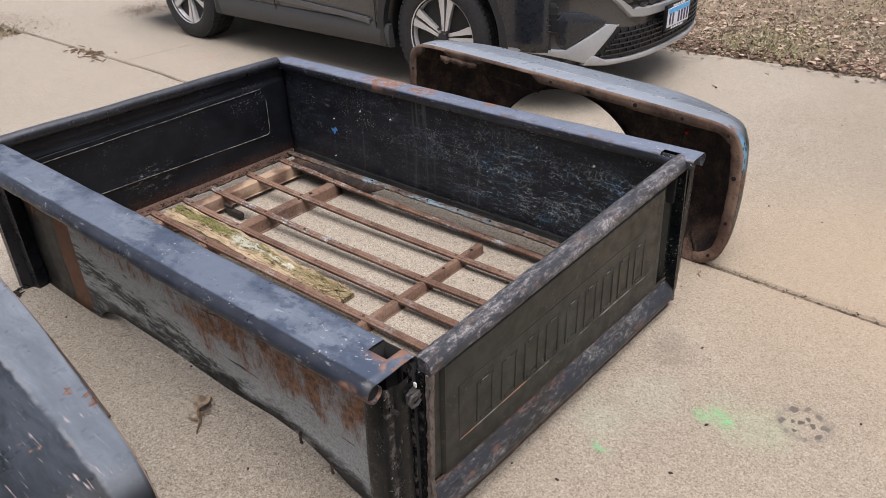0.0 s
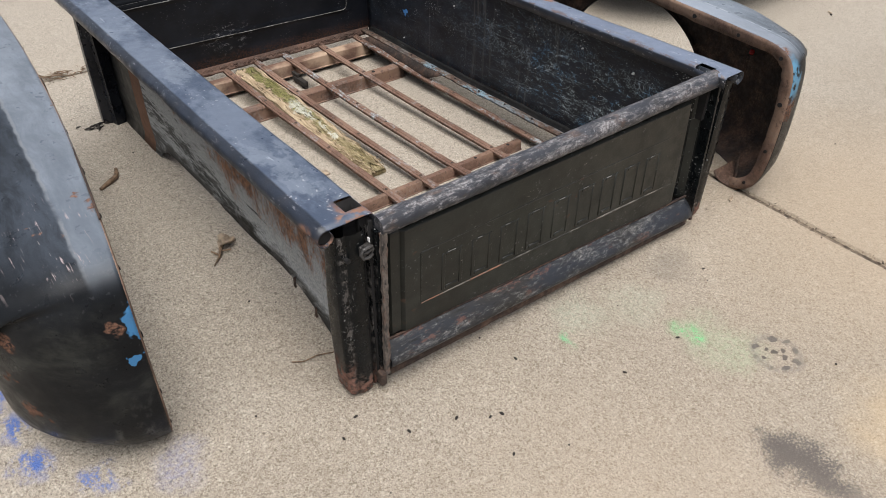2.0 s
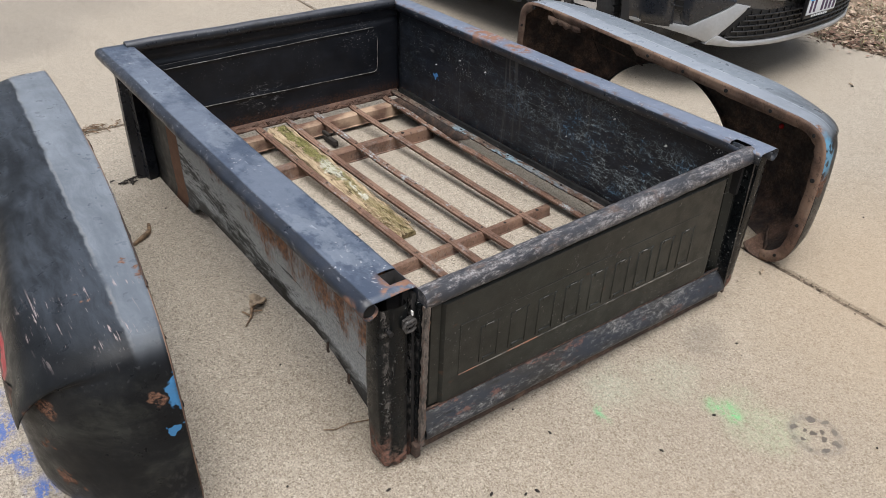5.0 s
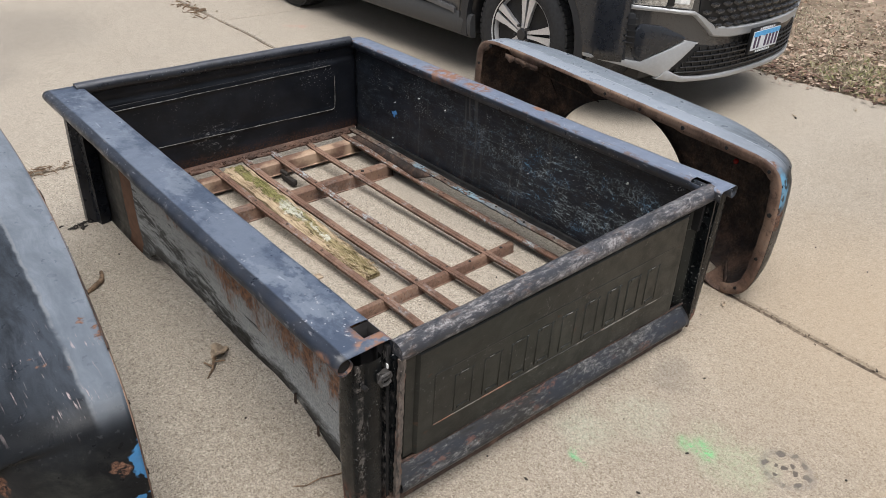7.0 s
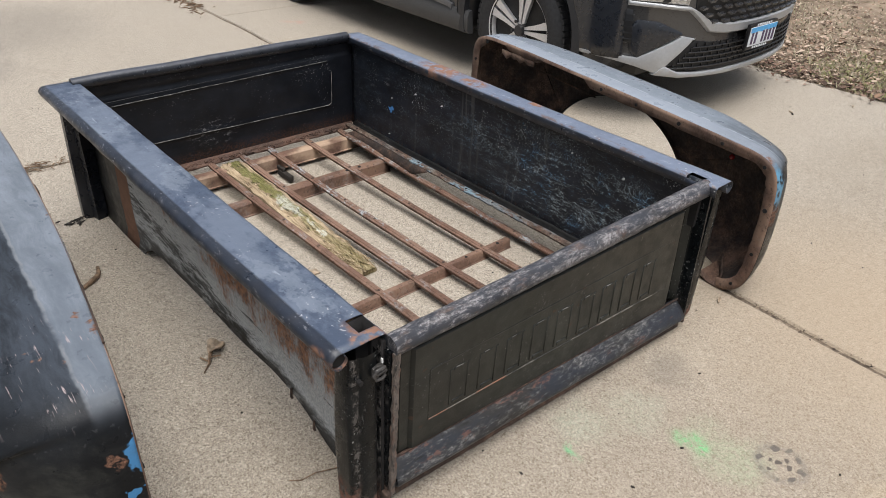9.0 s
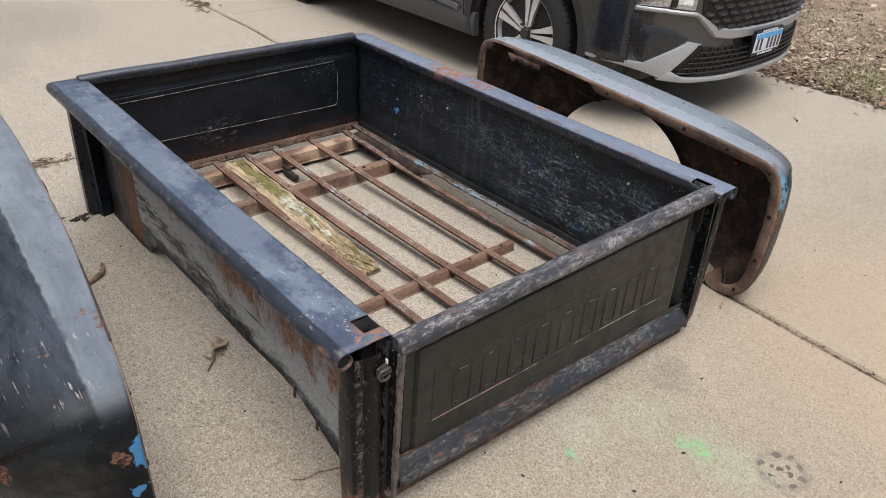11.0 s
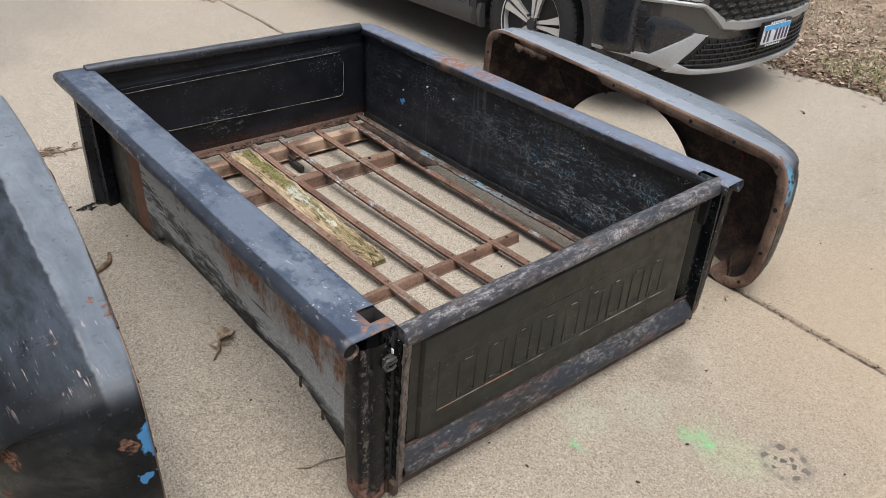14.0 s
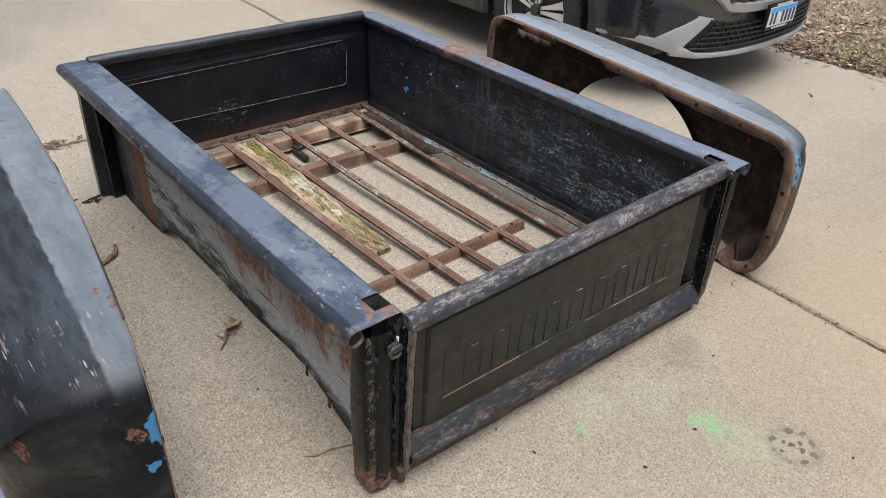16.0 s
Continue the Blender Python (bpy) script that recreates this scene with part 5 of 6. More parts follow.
sec = [(0.040, 0.140), (0.031, 0.141), (0.026, 0.139), (0.013, 0.129), (0.0, 0.116), (-0.008, 0.105), (-0.012, 0.096), (-0.0125, 0.088), (-0.010, 0.082), (-0.002, 0.079), (0.014, 0.079)]
loft(bm, [[(x, y + 0.0012 * noise.noise(Vector((x * 7, y * 50, 0))), z + 0.002 * noise.noise(Vector((x * 5, 0, z * 9)))) for y, z in sec] for x in span(0.021, G - 0.021, 60)])
solid(part("lower_sill", gated(bm), M_GATE_SILL, tailgate, "sloping lower sill, grey and scuffed", 30), 0.003)
# dark rust strip puts the shade under the sill into colour
bm = bmesh.new()
loft(bm, [[(x, 0.012, 0.084), (x, 0.006 + 0.002 * noise.noise(Vector((x * 12, 4, 0))), 0.072), (x, 0.006, 0.038 + 0.003 * noise.noise(Vector((x * 14, 6, 0)))), (x, 0.03, 0.036)] for x in span(0.021, G - 0.021, 60)])
solid(part("sill_return", gated(bm), M_RUST_DARK, tailgate, "turned-under edge of the sill, darkened for the shade below", 30), 0.003)
bm = bmesh.new()
tube(bm, [(x, 0.027 + 0.001 * noise.noise(Vector((x * 20, 0, 0))), 0.146) for x in span(0.02, G - 0.02, 60)], 0.0035, 6)
part("seam", gated(bm), M_RUST_DARK, tailgate, "rusty seam above the sill")
bm = bmesh.new()
loft(bm, [[(x, 0.068 - 0.030 * abs((x - G + 0.058) / 0.046) ** 3, z) for x in span(G - 0.104, G - 0.010, 12)] for z in span(0.142, 0.492, 12)])
part("end_channel", gated(bm), M_POST, tailgate, "black end channel", 60)
# pressed bead round the blocks
X0, X1, Z0, Z1 = 0.135, G - 0.128, 0.222, 0.385
for name, a, b in (("bead", (X0, Z0), (X1, Z0)), ("bead", (X1, Z0), (X1, Z1)), ("bead", (X0, Z1), (X1, Z1)), ("bead", (X0, Z0), (X0, Z1))):
    bm = bmesh.new()
    k = 60 if a[1] == b[1] else 14
    tube(bm, [(x, 0.0235, z) for x, z in zip(span(a[0], b[0], k), span(a[1], b[1], k))], 0.0032 if a[1] == Z0 and b[1] == Z0 else 0.0032, 6)
    part("bead", gated(bm), M_BEAD if a[1] == b[1] == Z0 else M_GATE, tailgate, "bead rubbed pale" if a[1] == b[1] == Z0 else "")
# nine embossed blocks in place of the maker's name
for k in range(9):
    bm = bmesh.new()
    x0 = 0.198 + k * 0.0985
    w, z0, z1, t = 0.070, 0.232, 0.352, 0.013
    for lo, hi in (((x0, z0), (x0 + t, z1)), ((x0 + w - t, z0), (x0 + w, z1)), ((x0 + t, z0), (x0 + w - t, z0 + t)), ((x0 + t, z1 - t), (x0 + w - t, z1))):
        box(bm, (lo[0], 0.0195, lo[1]), (hi[0], 0.030, hi[1]), 0.0025, 1)
    part("embossed_block", gated(bm), M_GATE, tailgate, "embossed plain block")
    # rubbed upper edge
    bm = bmesh.new()
    tube(bm, [(x0 + 0.018, 0.0200, z1 - 0.001), (x0 + w * (0.45 + 0.3 * rnd.random()), 0.0198, z1 - 0.001)], 0.0011, 5)
    part("rubbed_edge", gated(bm), M_SCUFF, tailgate)
bm = bmesh.new()
box(bm, (1.245, -0.005, 0.0), (1.262, 0.03, 0.052), 0.005)
part("hinge_foot", bm, M_RUST_DARK, bed, "rusty hinge foot")
bm = bmesh.new()
box(bm, (-0.010, 0.006, 0.020), (0.008, 0.03, 0.064), 0.006)
part("hinge_foot", bm, M_RUST_DARK, bed, "rusty hinge knuckle")
for z in (0.40, 0.455):
    bm = bmesh.new()
    box(bm, (G + 0.002, 0.0, z), (G + 0.016, 0.02, z + 0.012), 0.003)
    part("latch_stud", bm, M_RUST_DARK, bed)


# ---- the two rear fenders ----
PROFILE = chaikin([(1.530, 0.012), (1.540, 0.25), (1.540, 0.48), (1.532, 0.575), (1.46, 0.618), (1.30, 0.617), (0.95, 0.606), (0.45, 0.588), (0.12, 0.572), (-0.005, 0.562), (-0.066, 0.515), (-0.082, 0.40),
                   (-0.085, 0.20), (-0.068, 0.075), (-0.026, 0.022), (0.036, 0.005)], 3)
RINGS = [(0.0, 0.0, 0.0), (0.008, 0.0, 0.0), (0.05, -0.002, 0.004), (0.105, -0.005, 0.015), (0.165, 0.000, 0.046), (0.215, 0.009, 0.082), (0.248, 0.021, 0.114), (0.272, 0.040, 0.146), (0.290, 0.070, 0.172), (0.303, 0.105, 0.196), (0.313, 0.140, 0.216)]


def fender(side, label):
    """A stepside rear fender standing on its lower edge: side 1 faces one way, -1 is its mirror."""
    if side > 0:
        at = lambda y, d, z: (1.588 + 0.058 * y + d, y, z)
    else:
        at = lambda y, d, z: (-0.497 + 0.087 * y + 0.030 * math.sin(math.pi * min(1, max(0, (y + 0.085) / 1.62))) - d * 0.97, y + 0.225, z)
    y_off = 0 if side > 0 else 0.225
    ob = thing("truck_fender", at(0.7, 0.15, 0), label, "fender", "stepside fenders beside the truck bed")
    pts = [Vector((y, z)) for y, z in PROFILE]
    normals = []
    for i in range(len(pts)):
        t = (pts[min(i + 1, len(pts) - 1)] - pts[max(i - 1, 0)]).normalized()
        normals.append(Vector((t.y, -t.x)) * -1)
    mid = Vector((0.73, 0.25))
    normals = [n if n.dot(mid - p) > 0 else -n for n, p in zip(normals, pts)]
    length = [0.0]
    for a, b in zip(pts, pts[1:]):
        length.append(length[-1] + (b - a).length)
    rows = []
    for i, (p, n) in enumerate(zip(pts, normals)):
        row = []
        plump = (0.97 if side > 0 else 1.0) - (0.09 if side > 0 else 0.02) * max(0, min(1, (p.x - 1.0) / 0.5))
        end = max(min(1.0, abs(n.x) * 1.15) ** 2, smooth_step((0.53 - p.y) / 0.22))
        near = max(0.0, min(1.0, (0.42 - min(p.x + 0.08, 1.54 - p.x)) / 0.42))
        end = max(end, 0.95 * near * near) * (1.0 if p.x < 0.7 else 0.55)
        if p.y < 0.12:
            n = Vector((1.0 if p.x < 0.7 else -1.0, 0.0))
        for d, flat, tuck in RINGS:
            q = p + n * (flat + (tuck - flat) * end)
            tuck_in = 1 - 0.42 * max(0, 1 - q.y / 0.13) ** 1.5
            row.append(at(q.x, d * plump * tuck_in + 0.003 * noise.noise(Vector((q.x * 3, d * 6, side))), max(q.y, 0.004)))
        last = p + n * (RINGS[-1][1] + (RINGS[-1][2] - RINGS[-1][1]) * end)
        a = math.pi * length[i] / length[-1]
        arch = Vector((0.83 + 0.415 * math.cos(a), 0.020 + 0.415 * math.sin(a)))
        for k in (0.12, 0.3, 0.5, 0.7, 0.86, 0.95, 1.0):
            q = last.lerp(arch, k)
            bulge = 0.313 + 0.022 * math.sin(math.pi * min(k / 1.2, 1)) + 0.012 * k + (0.010 if k >= 0.95 else 0)
            row.append(at(q.x, bulge * plump * (1 - 0.42 * (1 - k) * max(0, 1 - q.y / 0.13) ** 1.5), max(q.y, 0.004)))
        row.append(at(arch.x, (0.313 + 0.028 - 0.022) * plump, max(arch.y, 0.004)))
        rows.append(row)
    bm = bmesh.new()
    loft(bm, rows)
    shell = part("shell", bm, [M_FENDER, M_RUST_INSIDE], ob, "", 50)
    # inside is bare rust
    m = shell.modifiers.new("thickness", "SOLIDIFY")
    m.thickness, m.material_offset = 0.003, 1
    m.offset = -1
    # mounting flange turned in along the open side
    bm = bmesh.new()
    rows = []
    for i, (p, n) in enumerate(zip(pts, normals)):
        wv = 0.042 + 0.006 * noise.noise(Vector((p.x * 6, p.y * 6, side))) + 0.005 * noise.noise(Vector((p.x * 40, p.y * 40, side)))
        if p.y > 0.5 and p.x > 0.2:
            wv *= max(0.12, smooth_step((0.82 - p.x) / 0.03), 0.75 * smooth_step((p.x - 1.08) / 0.03) * smooth_step((1.34 - p.x) / 0.04), smooth_step((p.x - 1.42) / 0.06))
        rows.append([at(p.x, 0.001, max(p.y, 0.003)), at((p + n * 0.012).x, -0.002, max((p + n * 0.012).y, 0.003)), at((p + n * wv * 0.6).x, 0.001, max((p + n * wv * 0.6).y, 0.003)), at((p + n * wv).x, 0.003, max((p + n * wv).y, 0.003))])
    loft(bm, rows)
    flange = solid(part("mounting_flange", bm, M_RUST_FLANGE, ob, "rusty pitted mounting flange", 50), 0.003)
    total = length[-1]
    for k in range(15):
        s = total * (k + 0.6) / 15
        i = min(range(len(length)), key=lambda j: abs(length[j] - s))
        q = pts[i] + normals[i] * 0.024
        if q.y > 0.5 and 0.82 < q.x < 1.42:
            continue
        bm = bmesh.new()
        disc(bm, at(q.x, 0.0, q.y), (1, 0, 0), 0.006 if k % 3 else 0.008, 0.010, 10)
        rough_up(bm, 0.0015, 90)
        part("bolt_hole", bm, M_HOLE_SHADE, flange)
    # brace inside
    bm = bmesh.new()
    tube(bm, [at(1.36, 0.02, 0.555), at(1.15, 0.20, 0.46), at(0.98, 0.30, 0.40)], 0.004, 6)
    part("brace_rod", bm, M_RUST_DARK, ob)
    bm = bmesh.new()
    rows = [[at(y, 0.004, 0.580 + 0.006 * noise.noise(Vector((y * 30, 1, 0)))), at(y, 0.007, 0.553 + 0.016 * noise.noise(Vector((y * 34, 2, 0))))] for y in span(1.13, 1.34, 30)]
    loft(bm, rows)
    solid(part("torn_flange", bm, M_RUST_FLANGE, ob, "torn layered rust"), 0.003)
    # curled foot
    bm = bmesh.new()
    loft(bm, [[at(y, d, z) for d in span(0.0, 0.12 if side > 0 else 0.05, 6)] for y, z in ((-0.004, 0.022), (0.006, 0.008), (0.04, 0.004), (0.075, 0.006), (0.10, 0.016), (0.115, 0.035))])
    solid(part("foot_plate", bm, M_RUST, ob, "curled rusty foot"), 0.004)
    if side > 0:
        bm = bmesh.new()
        bmesh.ops.create_uvsphere(bm, u_segments=10, v_segments=6, radius=0.011, matrix=Matrix.Translation(at(0.235, 0.26, 0.40)))
        part("marker_lens", bm, M_RED, ob, "small red marker lens")
        bm = bmesh.new()
        loft(bm, [[at(y, d, z), at(y + 0.006, d + 0.030, z + 0.022)] for y, d, z in ((0.050, 0.045, 0.006), (0.075, 0.085, 0.010), (0.100, 0.125, 0.022), (0.118, 0.150, 0.045))])
        solid(part("tail_flange", bm, M_RUST_DARK, ob, "rusty turned-in tail flange", 60), 0.003)
    else:
        for y, drop, wide in ((0.835, 0.050, 0.045), (1.155, 0.034, 0.016)):
            bm = bmesh.new()
            loft(bm, [[at(y + wide * u, 0.0, 0.600), at(y + wide * u, -0.004, 0.594), at(y + wide * u, -0.006, 0.586 - drop * (0.7 + 0.3 * math.sin(5 * u)))] for u in span(-0.5, 0.5, 6)])
            solid(part("flange_tab", bm, M_RUST_DARK, ob, "dark bent flange tab"), 0.003)
        # frayed inner lip
        bm = bmesh.new()
        tube(bm, [at(y, 0.000, 0.586 + 0.018 * (y - 0.5) + 0.003 * noise.noise(Vector((y * 30, 0, 0)))) for y in span(0.10, 1.30, 60)], [0.0022 + 0.0016 * abs(noise.noise(Vector((y * 25, 2, 0)))) for y in span(0.1, 1.3, 60)], 6)
        part("frayed_lip", bm, M_RUST_DARK, ob)
    return ob


fender(1, "dull black stepside fender, rusty inside, standing on concrete")
fender(-1, "scratched black stepside fender with blue paint chips")


# ---- loose things on the concrete ----
# mossy rotten plank lying under the strips
bm = bmesh.new()
rows = []
for i, y in enumerate(span(0.905, 1.93, 60)):
    t = (y - 0.905) / 1.025
    c = 0.592 - 0.036 * t
    half = 0.052 + 0.008 * noise.noise(Vector((y * 9, 1, 0)))
    z0 = lerp_list([(0.9, 0.002), (1.25, 0.020), (1.55, 0.050), (1.66, 0.056), (1.95, 0.066)], y)
    if i < 5:
        half *= 0.70 + 0.06 * i
    th = 0.020 + 0.004 * noise.noise(Vector((y * 12, 5, 0)))
    r = [(c - half, y, z0)]
    for u in span(-1, 1, 22):
        r.append((c + u * half + 0.003 * noise.noise(Vector((u * 4, y * 20, 2))), y + 0.012 * noise.noise(Vector((u * 5, 3, 0))) * (1 if i < 3 or i > 56 else 0.2), z0 + th + 0.007 * noise.noise(Vector((u * 9, y * 11, 0))) + 0.004 * noise.noise(Vector((u * 22, y * 5, 4))) - 0.006 * abs(u) ** 3))
    r.append((c + half, y, z0))
    rows.append(r)
loft(bm, rows, True, True)
plank = solo("wooden_plank", bm, M_WOOD, "rotten split wooden plank covered in green moss", "plank", smooth=25)
rnd = random.Random(31)
bm = bmesh.new()
for _ in range(70):
    y = 0.90 + abs(rnd.gauss(0, 0.20)) + 0.02
    c = 0.592 - 0.036 * (y - 0.905) / 1.025
    x = c + rnd.uniform(-0.05, 0.05)
    z = lerp_list([(0.9, 0.002), (1.25, 0.020), (1.55, 0.050), (1.66, 0.056), (1.95, 0.066)], y) + 0.022 + rnd.random() * 0.004
    l, a = rnd.uniform(0.012, 0.04), rnd.gauss(0, 0.4)
    d = Vector((math.sin(a), math.cos(a), rnd.gauss(0, 0.08))) * l / 2
    tube(bm, [Vector((x, y, z)) - d, (x, y, z + 0.001), Vector((x, y, z)) + d], [0.0008, rnd.uniform(0.0015, 0.004), 0.0006], 4)
tagged(part("fibre_tuft", bm, M_WOOD, plank, "loose pale wood fibres", 0), kind="stuff")

# twig with a curled leaf
bm = bmesh.new()
tube(bm, [(-0.135, 0.765, 0.004), (-0.105, 0.79, 0.010), (-0.085, 0.825, 0.014), (-0.06, 0.85, 0.012)], [0.0015, 0.004, 0.006, 0.003], 6)
tube(bm, [(-0.10, 0.795, 0.010), (-0.115, 0.83, 0.012)], 0.003, 5)
tube(bm, [(-0.09, 0.815, 0.012), (-0.06, 0.80, 0.014)], 0.003, 5)
twig = tagged(new("dead_twig", link_mesh("dead_twig", bm, M_TWIG)), "brown dead twig with a curled leaf on concrete", "twig")
bm = bmesh.new()
rows = [[(-0.085 + u * 0.062 + 0.012 * noise.noise(Vector((u * 5, v * 4, 0))), 0.835 + v * 0.030 * math.sin(math.pi * min(1, u * 0.9 + 0.1)) + u * 0.018, 0.008 + 0.020 * (v * v) + 0.010 * math.sin(u * 5)) for v in span(-1, 1, 6)] for u in span(0, 1, 9)]
loft(bm, rows)
solid(part("leaf", bm, M_DEADLEAF, twig, "curled brown leaf"), 0.001)

bm = bmesh.new()
tube(bm, [(-0.275, 1.43, 0.008), (-0.235, 1.455, 0.010), (-0.205, 1.475, 0.013), (-0.192, 1.505, 0.012), (-0.185, 1.535, 0.010)], [0.006, 0.009, 0.009, 0.008, 0.007], 7)
solo("dead_twig", bm, M_TWIG, "short bent brown twig beside the fender", "twig")
bm = bmesh.new()
tube(bm, [(-0.145, 0.245, 0.003), (-0.12, 0.225, 0.005), (-0.08, 0.222, 0.007), (-0.03, 0.205, 0.004), (0.0, 0.20, 0.004)], 0.0016, 6)
solo("dead_twig", bm, M_TWIG, "thin brown curved twig on concrete by the post", "twig")
bm = bmesh.new()
rnd = random.Random(21)
for _ in range(15):
    p = Vector((-0.130 + rnd.gauss(0, 0.026), 1.925 + rnd.gauss(0, 0.020), 0.005 + rnd.random() * 0.006))
    bmesh.ops.create_icosphere(bm, subdivisions=1, radius=rnd.uniform(0.004, 0.010), matrix=Matrix.Translation(p) @ Euler((0, rnd.uniform(-0.5, 0.5), rnd.random() * 6)).to_matrix().to_4x4() @ Matrix.Diagonal((rnd.uniform(1.0, 2.6), rnd.uniform(0.4, 0.8), 0.5, 1)))
tube(bm, [(-0.18, 1.93, 0.006), (-0.13, 1.935, 0.012), (-0.07, 1.96, 0.006)], 0.003, 5)
rough_up(bm, 0.003, 80)
solo("crumbled_debris", bm, M_BURNT, "black crumbled debris clump at the corner post", "debris", kind="stuff")
bm = bmesh.new()
box(bm, (0.425, 1.02, 0.001), (0.452, 1.055, 0.007), 0.002, 1)
rough_up(bm, 0.004, 50)
solo("dead_leaf", bm, M_DEADLEAF, "small orange-brown leaf scrap under the bed", "leaf")
# pebbles and crumbs
bm = bmesh.new()
spots = [(-0.03, -0.14), (0.09, -0.18), (0.16, -0.23), (0.19, -0.24), (-0.17, -0.06), (-0.11, -0.02), (0.775, -0.345), (0.22, 0.45), (0.55, -0.34), (0.35, -0.12), (1.1, -0.2), (3.70, 0.77), (4.18, 0.62), (1.40, 0.0), (0.87, 1.1), (0.13, -0.35), (-0.2, -0.25)]
for x, y in spots:
    s = rnd.uniform(0.0028, 0.0055) * (1.6 if x > 3 else 1)
    bmesh.ops.create_icosphere(bm, subdivisions=1, radius=s, matrix=Matrix.Translation((x, y, s * 0.5)) @ Euler((0, 0, rnd.random() * 6)).to_matrix().to_4x4() @ Matrix.Diagonal((1.6, 0.8, 0.6, 1)))
for _ in range(160):
    x, y, s = rnd.uniform(-2, 4.2), rnd.uniform(-2, 6), rnd.uniform(0.0015, 0.004)
    bmesh.ops.create_icosphere(bm, subdivisions=1, radius=s, matrix=Matrix.Translation((x, y, s * 0.4)))
solo("crumbs", bm, M_BURNT, "dark crumbs and pebbles scattered on the driveway", "crumbs", kind="stuff")
# dead leaves by the foot of the crackled side
for x, y, a in ((1.52, -0.02, 0.4), (3.72, 0.79, 1.2), (4.17, 0.60, 0.3)):
    bm = bmesh.new()
    m = Matrix.Translation((x, y, 0.004)) @ Euler((0, 0, a)).to_matrix().to_4x4()
    rows = [[m @ Vector((u * 0.018, v * 0.006 * (1 - u * u), 0.006 * v * v)) for v in span(-1, 1, 4)] for u in span(-0.95, 0.95, 6)]
    loft(bm, rows)
    solid(solo("dead_leaf", bm, M_DEADLEAF, "small brown dead leaf on the concrete", "leaf", "dead leaves"), 0.001)

bm = bmesh.new()
rnd = random.Random(44)
for _ in range(46):
    p = Vector((-0.16 + rnd.gauss(0, 0.10), 2.56 + rnd.gauss(0, 0.030), 0.004))
    a, l = rnd.uniform(0, 6.28), rnd.uniform(0.01, 0.05)
    d = Vector((math.cos(a), math.sin(a) * 0.5, 0.1)) * l
    tube(bm, [p - d, p + Vector((0, 0, 0.004)), p + d], [0.001, 0.003, 0.001], 4)
solo("twig_litter", bm, M_TWIG, "brown twig and leaf crumbs at the driveway joint", "twig litter", kind="stuff")
bm = bmesh.new()
for _ in range(60):
    p = Vector((1.79 + rnd.gauss(0, 0.05), 5.08 + rnd.gauss(0, 0.14), 0.004))
    a, l = rnd.uniform(0, 6.28), rnd.uniform(0.01, 0.045)
    d = Vector((math.cos(a), math.sin(a), 0.1)) * l
    tube(bm, [p - d, p + Vector((0, 0, 0.005)), p + d], [0.0015, 0.005, 0.0015], 4)
solo("twig_litter", bm, M_TWIG, "brown leaf crumbs where the driveway joints meet", "twig litter", kind="stuff")
# black cables lying beyond the fender
for pts in ([(-0.62, 2.80, 0.006), (-0.70, 2.88, 0.006), (-0.80, 2.95, 0.006), (-0.95, 2.97, 0.006), (-1.2, 2.9, 0.006)], [(-0.62, 2.86, 0.006), (-0.70, 2.76, 0.006), (-0.80, 2.74, 0.006), (-1.0, 2.66, 0.006)],
            [(-0.62, 2.64, 0.006), (-0.70, 2.58, 0.006), (-0.80, 2.50, 0.006), (-0.95, 2.42, 0.006), (-1.2, 2.40, 0.006)], [(-0.60, 2.62, 0.006), (-0.72, 2.62, 0.006), (-0.85, 2.61, 0.006), (-1.1, 2.66, 0.006)]):
    bm = bmesh.new()
    tube(bm, chaikin(pts, 2), 0.006, 8)
    solo("cable", bm, M_CABLE, "thin black cable curled on the concrete", "cable", "black cables")


# ---- the parked car ----
CX, HUB_F, HUB_R = 3.50, 2.085, 4.80
TYRE = 0.365


def nose(xl):
    """How far the front of the car lies along y, across its width."""
    a = abs(xl) / 0.95
    return 1.055 + 0.30 * a ** 3 + 0.15 * a ** 8


def half_at(y):
    lo, hi = 0.0, 0.95
    for _ in range(30):
        m = (lo + hi) / 2
        lo, hi = (m, hi) if nose(m) < y else (lo, m)
    return lo


car = thing("parked_car", (CX, 3.4, 0), "dark grey sport utility car parked on the driveway", "car")
ROOF = [(1.06, 0.78), (1.12, 0.86), (1.25, 0.93), (1.6, 0.99), (2.2, 1.05), (2.70, 1.10), (3.0, 1.32), (3.35, 1.55), (3.7, 1.655), (4.3, 1.69), (5.0, 1.66), (5.35, 1.60), (5.6, 1.38), (5.75, 1.12), (5.82, 0.95), (5.84, 0.60)]
bm = bmesh.new()
rows = []
for y in [1.07, 1.085, 1.10, 1.13, 1.17, 1.23, 1.30, 1.38, 1.46, 1.55, 1.7, 1.9, 2.1, 2.3, 2.5, 2.7, 2.85, 3.0, 3.2, 3.4, 3.7, 4.0, 4.3, 4.6, 4.9, 5.2, 5.4, 5.55, 5.65, 5.74, 5.80, 5.83]:
    w = half_at(y) if y < 1.5 else 0.95 - 0.10 * max(0, (y - 5.2) / 0.63) ** 2
    top = lerp_list(ROOF, y)
    belt = min(top - 0.02, lerp_list([(1.0, 0.80), (1.5, 0.92), (2.7, 1.02), (5.3, 1.12), (5.8, 0.9)], y))
    zb = 0.345 if y < 1.4 else 0.255
    cabin = max(0.0, min(1.0, (top - belt - 0.05) / 0.4))
    wr = w * (1 - 0.26 * cabin) if cabin else w * 0.86
